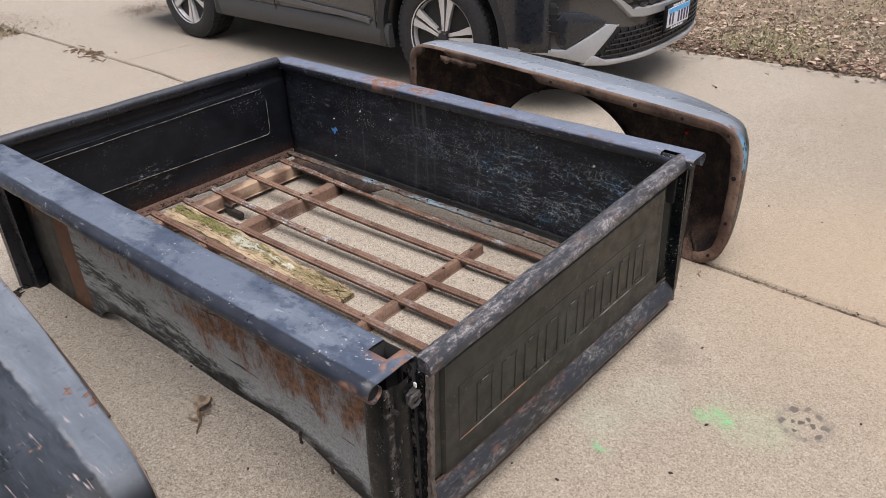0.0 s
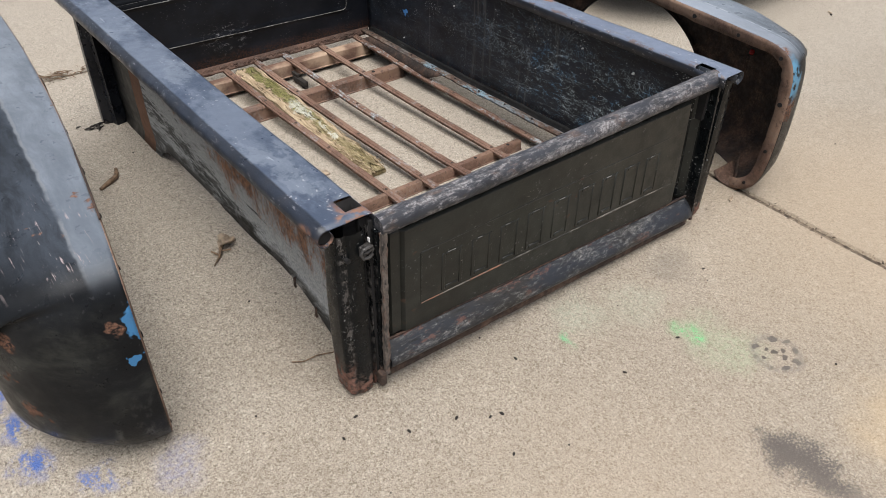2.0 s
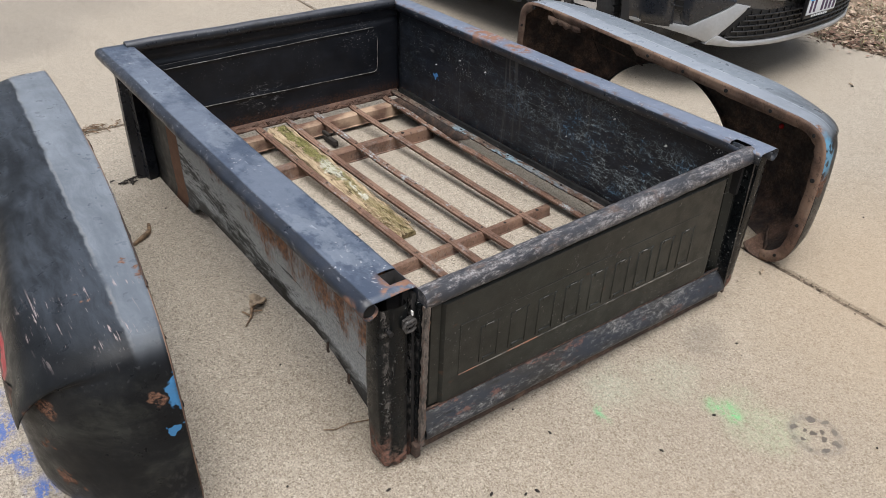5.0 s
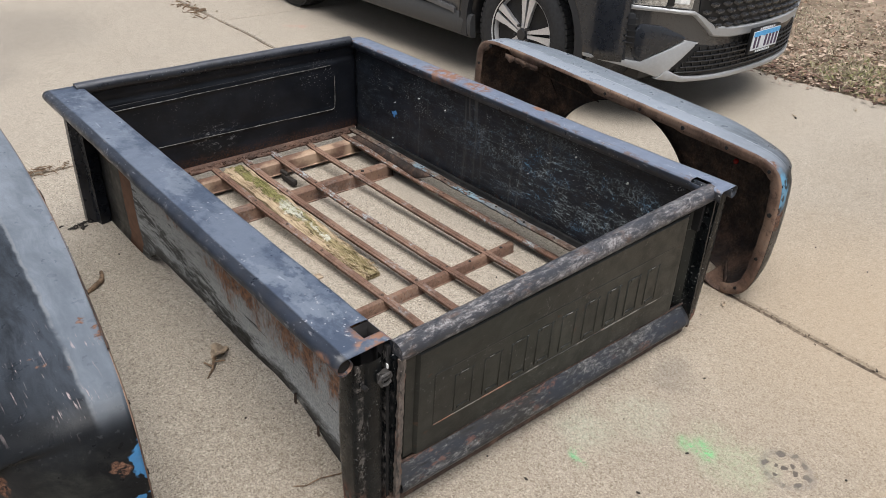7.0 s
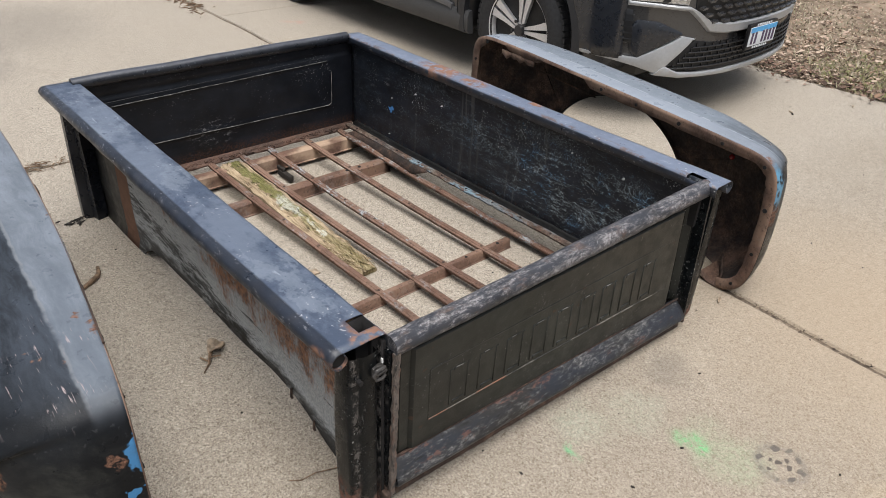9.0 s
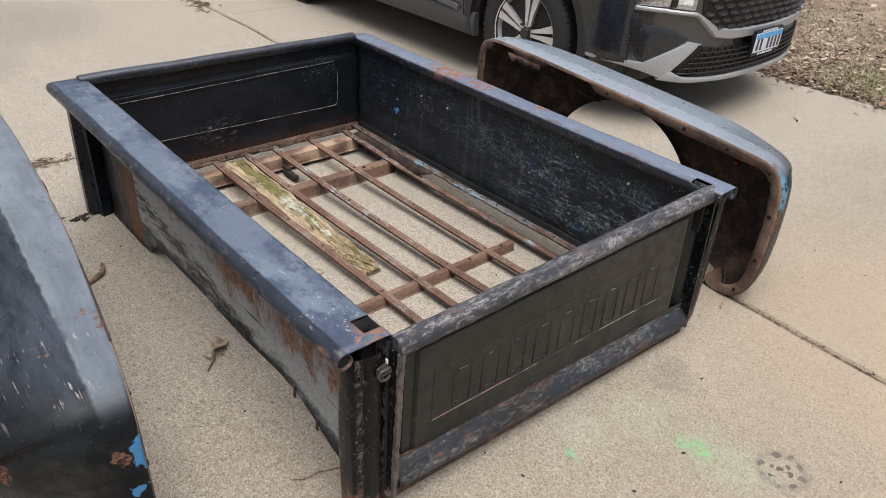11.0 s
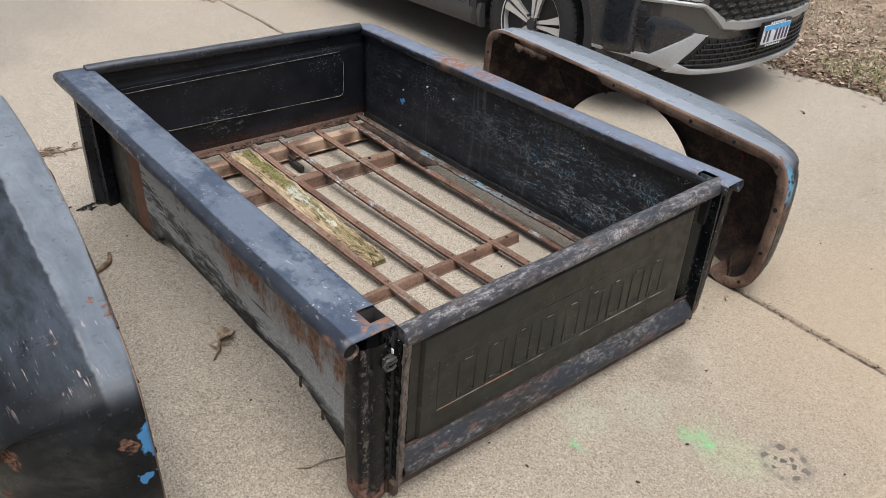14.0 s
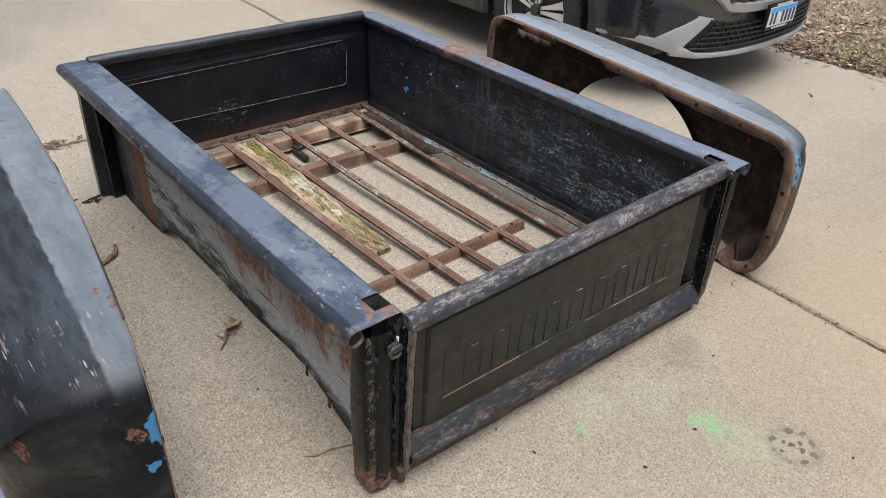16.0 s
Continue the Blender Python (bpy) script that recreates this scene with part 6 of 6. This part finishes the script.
    half = [(0, zb), (w * 0.86, zb), (w * 0.975, zb + 0.03), (w * 0.985, 0.40), (w * 0.992, 0.52), (w * 1.0, 0.66), (w * 0.998, 0.80 if belt > 0.84 else belt * 0.96), (w * 0.975, belt), (wr, belt + (top - belt) * 0.72), (wr * 0.9, top - 0.02 * (1 - cabin) - 0.03 * cabin), (wr * 0.5, top - 0.004), (0, top)]
    ring = [(CX + x, y, z) for x, z in half] + [(CX - x, y, z) for x, z in half[-2:0:-1]]
    rows.append(ring)
loft(bm, rows, True, True)
bmesh.ops.recalc_face_normals(bm, faces=bm.faces)
body_me = link_mesh("body", bm, M_CAR, 32)
# wheel openings cut through the sides
body_ob = new("body", body_me)
cutters = []
for y in (HUB_F, HUB_R):
    cb = bmesh.new()
    bmesh.ops.create_cone(cb, cap_ends=True, segments=48, radius1=0.462, radius2=0.462, depth=2.4, matrix=Matrix.Translation((CX, y, 0.375)) @ Euler((0, math.pi / 2, 0)).to_matrix().to_4x4())
    cutters.append(new("cutter", link_mesh("cutter", cb, M_BLACKTRIM)))
    md = body_ob.modifiers.new("arch", "BOOLEAN")
    md.operation, md.object, md.solver = "DIFFERENCE", cutters[-1], "EXACT"
bpy.context.view_layer.update()
cut_me = bpy.data.meshes.new_from_object(body_ob.evaluated_get(bpy.context.evaluated_depsgraph_get()))
cut_me.name = "body_cut"
for o in (body_ob, *cutters):
    bpy.data.objects.remove(o)
cut_me.materials.clear()
cut_me.materials.append(M_CAR)
part("body", cut_me, M_CAR, car, "dark grey metallic body")

# underside and wheel housings keep the arches dark
bm = bmesh.new()
box(bm, (CX - 0.70, 1.35, 0.24), (CX + 0.70, 5.6, 0.55), 0.03)
part("underbody", bm, M_BLACKTRIM, car, "black underbody")


def ribbon(upper, lower, proud, back=0.02, n=6, mirror=False):
    """A strip that follows the curved front of the car, between two edge lines of (x, z)."""
    bm = bmesh.new()
    up, lo = [], []
    for a, b, c, d in zip(upper, upper[1:], lower, lower[1:]):
        for k in range(n):
            t = k / n
            up.append((a[0] + (b[0] - a[0]) * t, a[1] + (b[1] - a[1]) * t))
            lo.append((c[0] + (d[0] - c[0]) * t, c[1] + (d[1] - c[1]) * t))
    up.append(upper[-1])
    lo.append(lower[-1])
    s = -1 if mirror else 1
    rows = []
    for (xu, zu), (xl, zl) in zip(up, lo):
        m = 0.008
        rows.append([(CX + s * xu, nose(xu) + back, zu), (CX + s * xu, nose(xu) - proud * 0.6, zu), (CX + s * xu, nose(xu) - proud, zu - m * (zu > zl)), (CX + s * xl, nose(xl) - proud, zl + m * (zu > zl)), (CX + s * xl, nose(xl) - proud * 0.6, zl), (CX + s * xl, nose(xl) + back, zl)])
    loft(bm, rows, True, True)
    return bm


FRONT = (
    ("chrome_trim", M_SILVER, 0.022, [(-0.875, 0.686), (-0.771, 0.682), (-0.624, 0.668), (-0.568, 0.640), (-0.467, 0.580), (-0.336, 0.566), (-0.10, 0.558), (0.0, 0.557)],
     [(-0.875, 0.664), (-0.769, 0.660), (-0.619, 0.644), (-0.566, 0.602), (-0.476, 0.526), (-0.338, 0.508), (-0.10, 0.503), (0.0, 0.502)]),
    ("skid_plate", M_SILVER, 0.012, [(-0.968, 0.395), (-0.889, 0.395), (-0.819, 0.388), (-0.735, 0.448), (-0.629, 0.511), (-0.559, 0.497)], [(-0.966, 0.378), (-0.886, 0.362), (-0.806, 0.336), (-0.719, 0.300), (-0.677, 0.362), (-0.557, 0.493)]),
    ("lower_lip", M_SILVER, 0.015, [(-0.705, 0.352), (-0.623, 0.313), (-0.514, 0.305), (-0.30, 0.300), (0.0, 0.298)], [(-0.740, 0.296), (-0.614, 0.280), (-0.464, 0.276), (-0.25, 0.268), (0.0, 0.266)]),
    ("fog_pocket", M_CORNER, 0.012, [(-0.858, 0.540), (-0.830, 0.590), (-0.756, 0.585), (-0.639, 0.530)], [(-0.835, 0.414), (-0.816, 0.387), (-0.779, 0.427), (-0.664, 0.504)]),
    ("side_intake", M_BLACKTRIM, 0.014, [(-0.880, 0.645), (-0.858, 0.640)], [(-0.872, 0.470), (-0.848, 0.460)]),
    ("headlamp", M_LAMP, 0.016, [(-0.868, 0.80), (-0.772, 0.82), (-0.640, 0.81)], [(-0.868, 0.690), (-0.772, 0.690), (-0.640, 0.676)]),
)
for name, material, proud, up, lo in FRONT:
    for mirror in (False, True):
        part(name, ribbon(up, lo, proud, mirror=mirror), material, car)
for s in (-1, 1):
    for x0, x1 in ((0.665, 0.735), (0.765, 0.855)):
        part("lamp_lens", ribbon([(-x1, 0.79), (-x0, 0.79)], [(-x1, 0.702), (-x0, 0.696)], 0.022, mirror=s > 0), M_WHITE if x0 < 0.7 else M_LAMP, car, "clear lamp block")
    part("lamp_divider", ribbon([(-0.762, 0.80), (-0.738, 0.80)], [(-0.762, 0.69), (-0.738, 0.69)], 0.026, mirror=s > 0), M_BLACKTRIM, car)
    # black arch cladding at the corner of the bumper
    part("corner_cladding", ribbon([(-0.955, 0.72), (-0.915, 0.74), (-0.882, 0.72)], [(-0.955, 0.385), (-0.915, 0.385), (-0.868, 0.375)], 0.010, mirror=s > 0), M_CORNER, car, "black wheel arch cladding")
    for i in range(5):
        z = 0.485 + 0.032 * i
        part("intake_slat", ribbon([(-0.884, z + 0.009), (-0.852, z + 0.007)], [(-0.884, z), (-0.852, z - 0.002)], 0.020, mirror=s > 0), M_ARCH, car)
# upper grille: dark field with rows of wedge-shaped cells
part("upper_grille", ribbon([(-0.60, 0.80), (-0.3, 0.80), (0, 0.80), (0.3, 0.80), (0.60, 0.80)], [(-0.585, 0.645), (-0.46, 0.582), (0, 0.560), (0.46, 0.582), (0.585, 0.645)], 0.006), M_GRILLE, car, "black mesh grille")
grille = [o for o in car.children if o.name.startswith("upper_grille")][0]
cell = None
for r in range(6):
    for k in range(13):
        x = -0.54 + k * 0.09 + (0.045 if r % 2 else 0)
        z = 0.585 + r * 0.038
        if abs(x) > 0.57 or z < 0.575 + max(0, (abs(x) - 0.44)) * 0.55:
            continue
        bm = bmesh.new()
        y = nose(x) - 0.006
        a = [(CX + x - 0.040, y, z + 0.008), (CX + x + 0.040, y, z + 0.008), (CX + x + 0.026, y - 0.016, z - 0.002), (CX + x - 0.026, y - 0.016, z - 0.002)]
        b = [(p[0], p[1] + 0.004, p[2] - 0.012) for p in a]
        loft(bm, [a, b], True, True)
        part("grille_blade", bm, M_BLADE, grille)
# lower mesh
for s in (False, True):
    part("lower_grille", ribbon([(-0.575, 0.487), (-0.416, 0.463), (-0.200, 0.455), (0.0, 0.453)], [(-0.675, 0.350), (-0.505, 0.315), (-0.239, 0.305), (0.0, 0.300)], 0.004, mirror=s), M_GRILLE, car, "black lower mesh")
    mesh_ob = [o for o in car.children if o.name.startswith("lower_grille")][-1]
    for r in range(5):
        z = 0.328 + r * 0.028
        x0 = 0.66 - r * 0.026
        bm = bmesh.new()
        sg = 1 if s else -1
        tube(bm, [(CX + sg * x, nose(x) - 0.010, z + 0.010 * x) for x in span(0.0, x0, 14)], 0.0045, 6)
        part("mesh_bar", bm, M_BLACKTRIM, mesh_ob)
        for k in range(int(x0 / 0.06)):
            x = 0.05 + k * 0.06 + (0.03 if r % 2 else 0)
            if x > x0:
                continue
            bm = bmesh.new()
            tube(bm, [(CX + sg * x, nose(x) - 0.008, z + 0.01 * x), (CX + sg * (x + 0.006), nose(x) - 0.008, z + 0.026 + 0.01 * x)], 0.0035, 4)
            part("mesh_bar", bm, M_BLACKTRIM, mesh_ob)
# plate: white with a blue upper field, its characters as plain bars
PX, PZ = -0.02, 0.470
bm = bmesh.new()
box(bm, (CX + PX - 0.157, nose(0) - 0.062, PZ - 0.073), (CX + PX + 0.157, nose(0) - 0.040, PZ + 0.073), 0.006)
plate = part("plate_frame", bm, M_BLACKTRIM, car, "black plate frame")
bm = bmesh.new()
box(bm, (CX + PX - 0.150, nose(0) - 0.066, PZ - 0.052), (CX + PX + 0.150, nose(0) - 0.060, PZ + 0.056), 0.002)
part("plate", bm, M_PLATE, plate, "white number plate")
bm = bmesh.new()
rows = [[(CX + PX + x, nose(0) - 0.0672, PZ + 0.055), (CX + PX + x, nose(0) - 0.0672, PZ + 0.026 + 0.008 * noise.noise(Vector((x * 22, 0, 0))))] for x in span(-0.148, 0.148, 24)]
loft(bm, rows)
part("plate_field", bm, M_PLATE_BLUE, plate, "blue upper field")
for k in range(7):
    if k == 2:
        continue
    bm = bmesh.new()
    x = CX + PX - 0.130 + k * 0.040
    box(bm, (x, nose(0) - 0.0685, PZ - 0.040), (x + 0.020, nose(0) - 0.0665, PZ + 0.026))
    part("plate_bar", bm, M_PLATE_MARK, plate)
for z in (0.065, -0.063):
    bm = bmesh.new()
    for k in range(7):
        x = CX + PX - 0.085 + k * 0.025
        box(bm, (x, nose(0) - 0.0640, PZ + z - 0.006), (x + 0.016, nose(0) - 0.0615, PZ + z + 0.006))
    part("frame_bar", bm, M_PLATE, plate)

# sides: cladding sill, silver door strip, door seams, arch trims
for s in (-1, 1):
    bm = bmesh.new()
    xo = lambda e: CX + s * (0.95 + e)
    loft(bm, [[(xo(-0.05), y, 0.250), (xo(-0.012), y, 0.252), (xo(0.006), y, 0.275), (xo(0.008), y, 0.36), (xo(-0.004), y, 0.395), (xo(-0.03), y, 0.40)] for y in span(2.50, 4.37, 12)], True, True)
    part("sill_cladding", bm, M_CLAD, car, "dark grey lower cladding")
    bm = bmesh.new()
    loft(bm, [[(xo(-0.01), y, z - 0.020), (xo(0.011), y, z - 0.020), (xo(0.013), y, z - 0.004), (xo(0.009), y, z + 0.012), (xo(-0.01), y, z + 0.012)] for y, z in ((2.66, 0.402), (2.70, 0.412), (2.9, 0.425), (3.4, 0.450), (3.9, 0.470), (4.30, 0.485))], True, True)
    part("door_strip", bm, M_GREYTRIM, car, "satin grey door strip")
    for y0, tilt in ((2.60, 0.01), (3.60, 0.02)):
        bm = bmesh.new()
        tube(bm, [(xo(0.0015), y0, 0.27), (xo(0.0045), y0 + tilt, 0.42), (xo(0.002), y0 + tilt * 2, 0.66), (xo(-0.004), y0 + tilt * 2, 0.98)], 0.004, 5)
        part("door_seam", bm, M_BLACKTRIM, car)
    for y in (HUB_F, HUB_R):
        bm = bmesh.new()
        rows = []
        for a in span(-0.26, math.pi + 0.26, 40):
            rows.append([(xo(-0.03), y + r * math.cos(a), 0.375 + r * math.sin(a)) if i in (0, 3) else (xo(0.010 if i == 1 else 0.006), y + r * math.cos(a), 0.375 + r * math.sin(a)) for i, r in enumerate((0.450, 0.453, 0.512, 0.514))])
        loft(bm, rows, True, True)
        for v in bm.verts:
            v.co.z = max(v.co.z, 0.262)
            if v.co.y < 1.50:
                v.co.x = CX + s * min(abs(v.co.x - CX), half_at(max(v.co.y, 1.1)) + 0.012)
        part("arch_trim", bm, M_ARCH, car, "dark arch trim")
        bm = bmesh.new()
        rows = [[(xo(e), y + 0.458 * math.cos(a), 0.375 + 0.458 * math.sin(a)) for e in (-0.02, -0.30)] for a in span(-0.2, math.pi + 0.2, 24)]
        loft(bm, rows)
        solid(part("wheel_liner", bm, M_BLACKTRIM, car), 0.01)
    # added sheet gives the fender paint's dark reflection as black colour
    bm = bmesh.new()
    loft(bm, [[(CX + s * (half_at(y) if y < 1.49 else 0.95) + s * 0.006, y, z) for z in span(0.375, 0.96, 10)] for y in (1.36, 1.40, 1.44, 1.48, 1.52, 1.57, 1.62, 1.67, 1.72)])
    for v in bm.verts:
        d = math.hypot(v.co.y - HUB_F, v.co.z - 0.375)
        if d < 0.507 and v.co.y > 1.5:
            v.co.y -= 0.507 - d
    solid(part("corner_reflection", bm, M_CORNER, car, "glossy black sheet for the dark reflection in the fender paint"), 0.004)
    # side windows
    for y0, y1, y2, y3 in ((2.98, 3.55, 3.42, 3.58), (3.66, 4.52, 3.66, 4.48), (4.62, 5.30, 4.58, 5.12)):
        bm = bmesh.new()
        loft(bm, [[(xo(-0.02), y0, 1.08), (xo(-0.02), y1, 1.10)], [(xo(-0.175), y2, 1.50), (xo(-0.175), y3, 1.52)]])
        solid(part("side_window", bm, M_GLASS, car, "dark tinted window"), 0.012)
    bm = bmesh.new()
    box(bm, (xo(0.03) - 0.10, 2.95, 1.06), (xo(0.03) + 0.10, 3.08, 1.19), 0.035, 3)
    part("mirror", bm, M_CAR, car)
bm = bmesh.new()
loft(bm, [[(CX + x, 2.74 + 0.05 * abs(x), 1.125) for x in span(-0.74, 0.74, 9)], [(CX + x, 3.37 + 0.05 * abs(x), 1.575) for x in span(-0.58, 0.58, 9)]])
solid(part("windscreen", bm, M_GLASS, car, "dark windscreen"), 0.02)


# wheels
def wheel_meshes():
    tb = bmesh.new()
    sec = [(0.235, 0.02), (0.25, 0.0), (0.28, -0.008), (0.315, -0.004), (0.345, 0.012), (0.360, 0.035), (0.365, 0.06), (0.366, 0.115), (0.365, 0.175), (0.360, 0.20), (0.345, 0.225), (0.30, 0.24), (0.235, 0.22)]
    n = 56
    rows = [[(d, r * math.cos(2 * math.pi * k / n), r * math.sin(2 * math.pi * k / n)) for r, d in sec] for k in range(n)]
    loft(tb, rows + [rows[0]])
    bmesh.ops.remove_doubles(tb, verts=tb.verts, dist=0.0005)
    # tread blocks on the shoulder
    for k in range(64):
        a = 2 * math.pi * k / 64
        m = Euler((a, 0, 0)).to_matrix().to_4x4()
        for d0, d1 in ((0.018, 0.062), (0.072, 0.118), (0.128, 0.172), (0.18, 0.222)):
            sh = 0.006 if d0 < 0.03 or d0 > 0.17 else 0.0
            box(tb, (d0, 0.352 - sh, -0.014), (d1, 0.371 - sh, 0.012), 0, 1, m)
    tyre = link_mesh("tyre", tb, M_TYRE, 30)
    rb = bmesh.new()
    sec = [(0.240, 0.008), (0.246, 0.004), (0.243, 0.012), (0.234, 0.030), (0.226, 0.10), (0.226, 0.20)]
    rows = [[(d, r * math.cos(2 * math.pi * k / 48), r * math.sin(2 * math.pi * k / 48)) for r, d in sec] for k in range(48)]
    loft(rb, rows + [rows[0]])
    bmesh.ops.remove_doubles(rb, verts=rb.verts, dist=0.0005)
    rim = link_mesh("rim", rb, M_ALLOY, 30)
    sb = bmesh.new()
    for q in (-1, 1):
        pts = [(0.036, q * 0.012), (0.13, q * 0.021), (0.236, q * 0.036)]
        rows = []
        for (r, o), wd in zip(pts, (0.009, 0.014, 0.025)):
            x = 0.016 + 0.018 * (1 - r / 0.24)
            rows.append([(x, o - wd, r), (x, o + wd, r), (x + 0.03, o + wd * 0.7, r), (x + 0.03, o - wd * 0.7, r)])
        loft(sb, rows, True, True)
    spoke = link_mesh("spoke", sb, M_ALLOY, 20)
    db = bmesh.new()
    bmesh.ops.create_cone(db, cap_ends=True, segments=40, radius1=0.228, radius2=0.228, depth=0.02, matrix=Matrix.Translation((0.062, 0, 0)) @ Euler((0, math.pi / 2, 0)).to_matrix().to_4x4())
    hub = link_mesh("wheel", db, M_GRILLE, 30)
    cb = bmesh.new()
    bmesh.ops.create_cone(cb, cap_ends=True, segments=24, radius1=0.040, radius2=0.032, depth=0.026, matrix=Matrix.Translation((0.026, 0, 0)) @ Euler((0, -math.pi / 2, 0)).to_matrix().to_4x4())
    cap = link_mesh("hub_cap", cb, M_ALLOY_DARK, 30)
    nb = bmesh.new()
    bmesh.ops.create_cone(nb, cap_ends=True, segments=6, radius1=0.010, radius2=0.009, depth=0.02, matrix=Matrix.Translation((0.022, 0, 0.057)) @ Euler((0, math.pi / 2, 0)).to_matrix().to_4x4())
    nut = link_mesh("wheel_nut", nb, M_ALLOY_DARK, 30)
    return tyre, rim, spoke, hub, nut, cap


TYRE_ME, RIM_ME, SPOKE_ME, HUB_ME, NUT_ME, CAP_ME = wheel_meshes()
for s in (-1, 1):
    for y, turn in ((HUB_F, 8), (HUB_R, 31)):
        m = Matrix.Translation((CX + s * 0.935, y, TYRE)) @ Euler((radians(turn), 0, 0 if s < 0 else math.pi)).to_matrix().to_4x4()
        wheel = new("wheel", HUB_ME)
        wheel.parent = car
        wheel.matrix_parent_inverse = world_of(car).inverted()
        wheel.matrix_basis = m
        for name, me in (("tyre", TYRE_ME), ("rim", RIM_ME), ("hub_cap", CAP_ME)):
            o = new(name, me)
            o.parent = wheel
        for k in range(5):
            o = new("spoke", SPOKE_ME)
            o.parent = wheel
            o.matrix_basis = Euler((2 * math.pi * k / 5, 0, 0)).to_matrix().to_4x4()
            o = new("wheel_nut", NUT_ME)
            o.parent = wheel
            o.matrix_basis = Euler((2 * math.pi * (k + 0.5) / 5, 0, 0)).to_matrix().to_4x4()


# ---- lawn cover: dead leaves and dry grass beside the concrete ----
def litter(name, count, place, size, material, label, category, seed, blade=False):
    rnd = random.Random(seed)
    vs, fs = [], []
    for _ in range(count):
        at = Vector(place(rnd))
        a = rnd.uniform(0, 6.283)
        l = rnd.uniform(*size)
        u = Vector((math.cos(a), math.sin(a), 0))
        v = Vector((-math.sin(a), math.cos(a), 0))
        i = len(vs)
        if blade:
            up = rnd.uniform(0.15, 0.8)
            w = v * rnd.uniform(0.0025, 0.005)
            tip = u * l * (1.1 - up * 0.5) + Vector((0, 0, l * up))
            vs += [at - w, at + w, at + tip * 0.55 + w * 0.8 + Vector((0, 0, l * 0.12)), at + tip * 0.55 - w * 0.8 + Vector((0, 0, l * 0.12)), at + tip]
            fs += [(i, i + 1, i + 2, i + 3), (i + 3, i + 2, i + 4)]
        else:
            t1, t2 = rnd.uniform(-0.5, 0.5), rnd.uniform(0.05, 0.7)
            w = v * l * rnd.uniform(0.28, 0.5)
            z = Vector((0, 0, l * 0.45))
            vs += [at - u * l * 0.55 + z * t1, at - u * l * 0.1 + w + z * t2, at + u * l * 0.6 - z * t1, at - u * l * 0.1 - w + z * t2 * rnd.uniform(0.2, 1.2), at + z * 0.05]
            fs += [(i, i + 4, i + 1), (i + 1, i + 4, i + 2), (i + 2, i + 4, i + 3), (i + 3, i + 4, i)]
    me = bpy.data.meshes.new(name)
    me.from_pydata([tuple(p) for p in vs], [], fs)
    me.materials.append(material)
    tagged(new(name, me), label, category, kind="stuff")


def right_lawn(rnd):
    y = rnd.uniform(-3.5, 6.0)
    x = lawn_edge(y) + abs(rnd.gauss(0, 1.6)) - 0.03
    return x, y, -0.02 + rnd.random() * 0.035


def heaped(rnd):
    """Leaves gather in drifts."""
    while True:
        x, y, z = right_lawn(rnd)
        if noise.noise(Vector((x * 1.6, y * 1.6, 8))) + 0.25 > rnd.uniform(-0.5, 0.6):
            return x, y, z + 0.012


def open_grass(rnd):
    while True:
        x, y, z = right_lawn(rnd)
        if 0.2 - noise.noise(Vector((x * 1.6, y * 1.6, 8))) > rnd.uniform(-0.5, 0.6):
            return x, y, z


def right_edge(rnd):
    y = rnd.uniform(-3.5, 4.5)
    return lawn_edge(y) + rnd.gauss(0.10, 0.10), y, 0.002 + rnd.random() * 0.03


def far_lawn(rnd):
    return rnd.uniform(-4, 1.85), LAWN_Y - 0.04 + abs(rnd.gauss(0, 1.3)), -0.02 + rnd.random() * 0.03


def leaf_drift(rnd):
    if rnd.random() < 0.5:
        return rnd.gauss(2.95, 0.14), rnd.gauss(6.2, 0.16), 0.003 + rnd.random() * 0.015
    return rnd.gauss(1.85, 0.18), rnd.gauss(6.7, 0.35), 0.003 + rnd.random() * 0.015


litter("dead_leaves", 22000, heaped, (0.010, 0.036), M_LEAF, "curled brown dead leaves over the lawn", "dead leaves", 1)
def green_patch(rnd):
    """The grass is still green in patches."""
    while True:
        x, y, z = right_lawn(rnd)
        if noise.noise(Vector((x * 0.9, y * 0.9, 21))) > rnd.uniform(0.0, 0.5):
            return x, y, z + 0.01


litter("dead_leaves", 2600, heaped, (0.035, 0.070), M_LEAF, "large curled brown leaves over the lawn", "dead leaves", 11)
litter("green_grass", 9000, green_patch, (0.015, 0.045), M_GREEN, "patches of green winter grass", "grass", 12, True)
litter("leaf_edge", 4200, right_edge, (0.010, 0.045), M_MULCH, "broken leaves along the driveway edge", "dead leaves", 2)
litter("dry_grass", 30000, open_grass, (0.015, 0.050), M_GRASS, "matted dry winter grass", "grass", 3, True)
litter("dry_grass", 15000, far_lawn, (0.02, 0.06), M_GRASS, "matted dry winter grass", "grass", 4, True)
litter("dead_leaves", 5000, far_lawn, (0.01, 0.035), M_LEAF, "brown dead leaves over the lawn", "dead leaves", 5)
litter("leaf_drift", 1500, leaf_drift, (0.006, 0.020), M_MULCH, "small drift of brown leaves on the concrete", "dead leaves", 6)
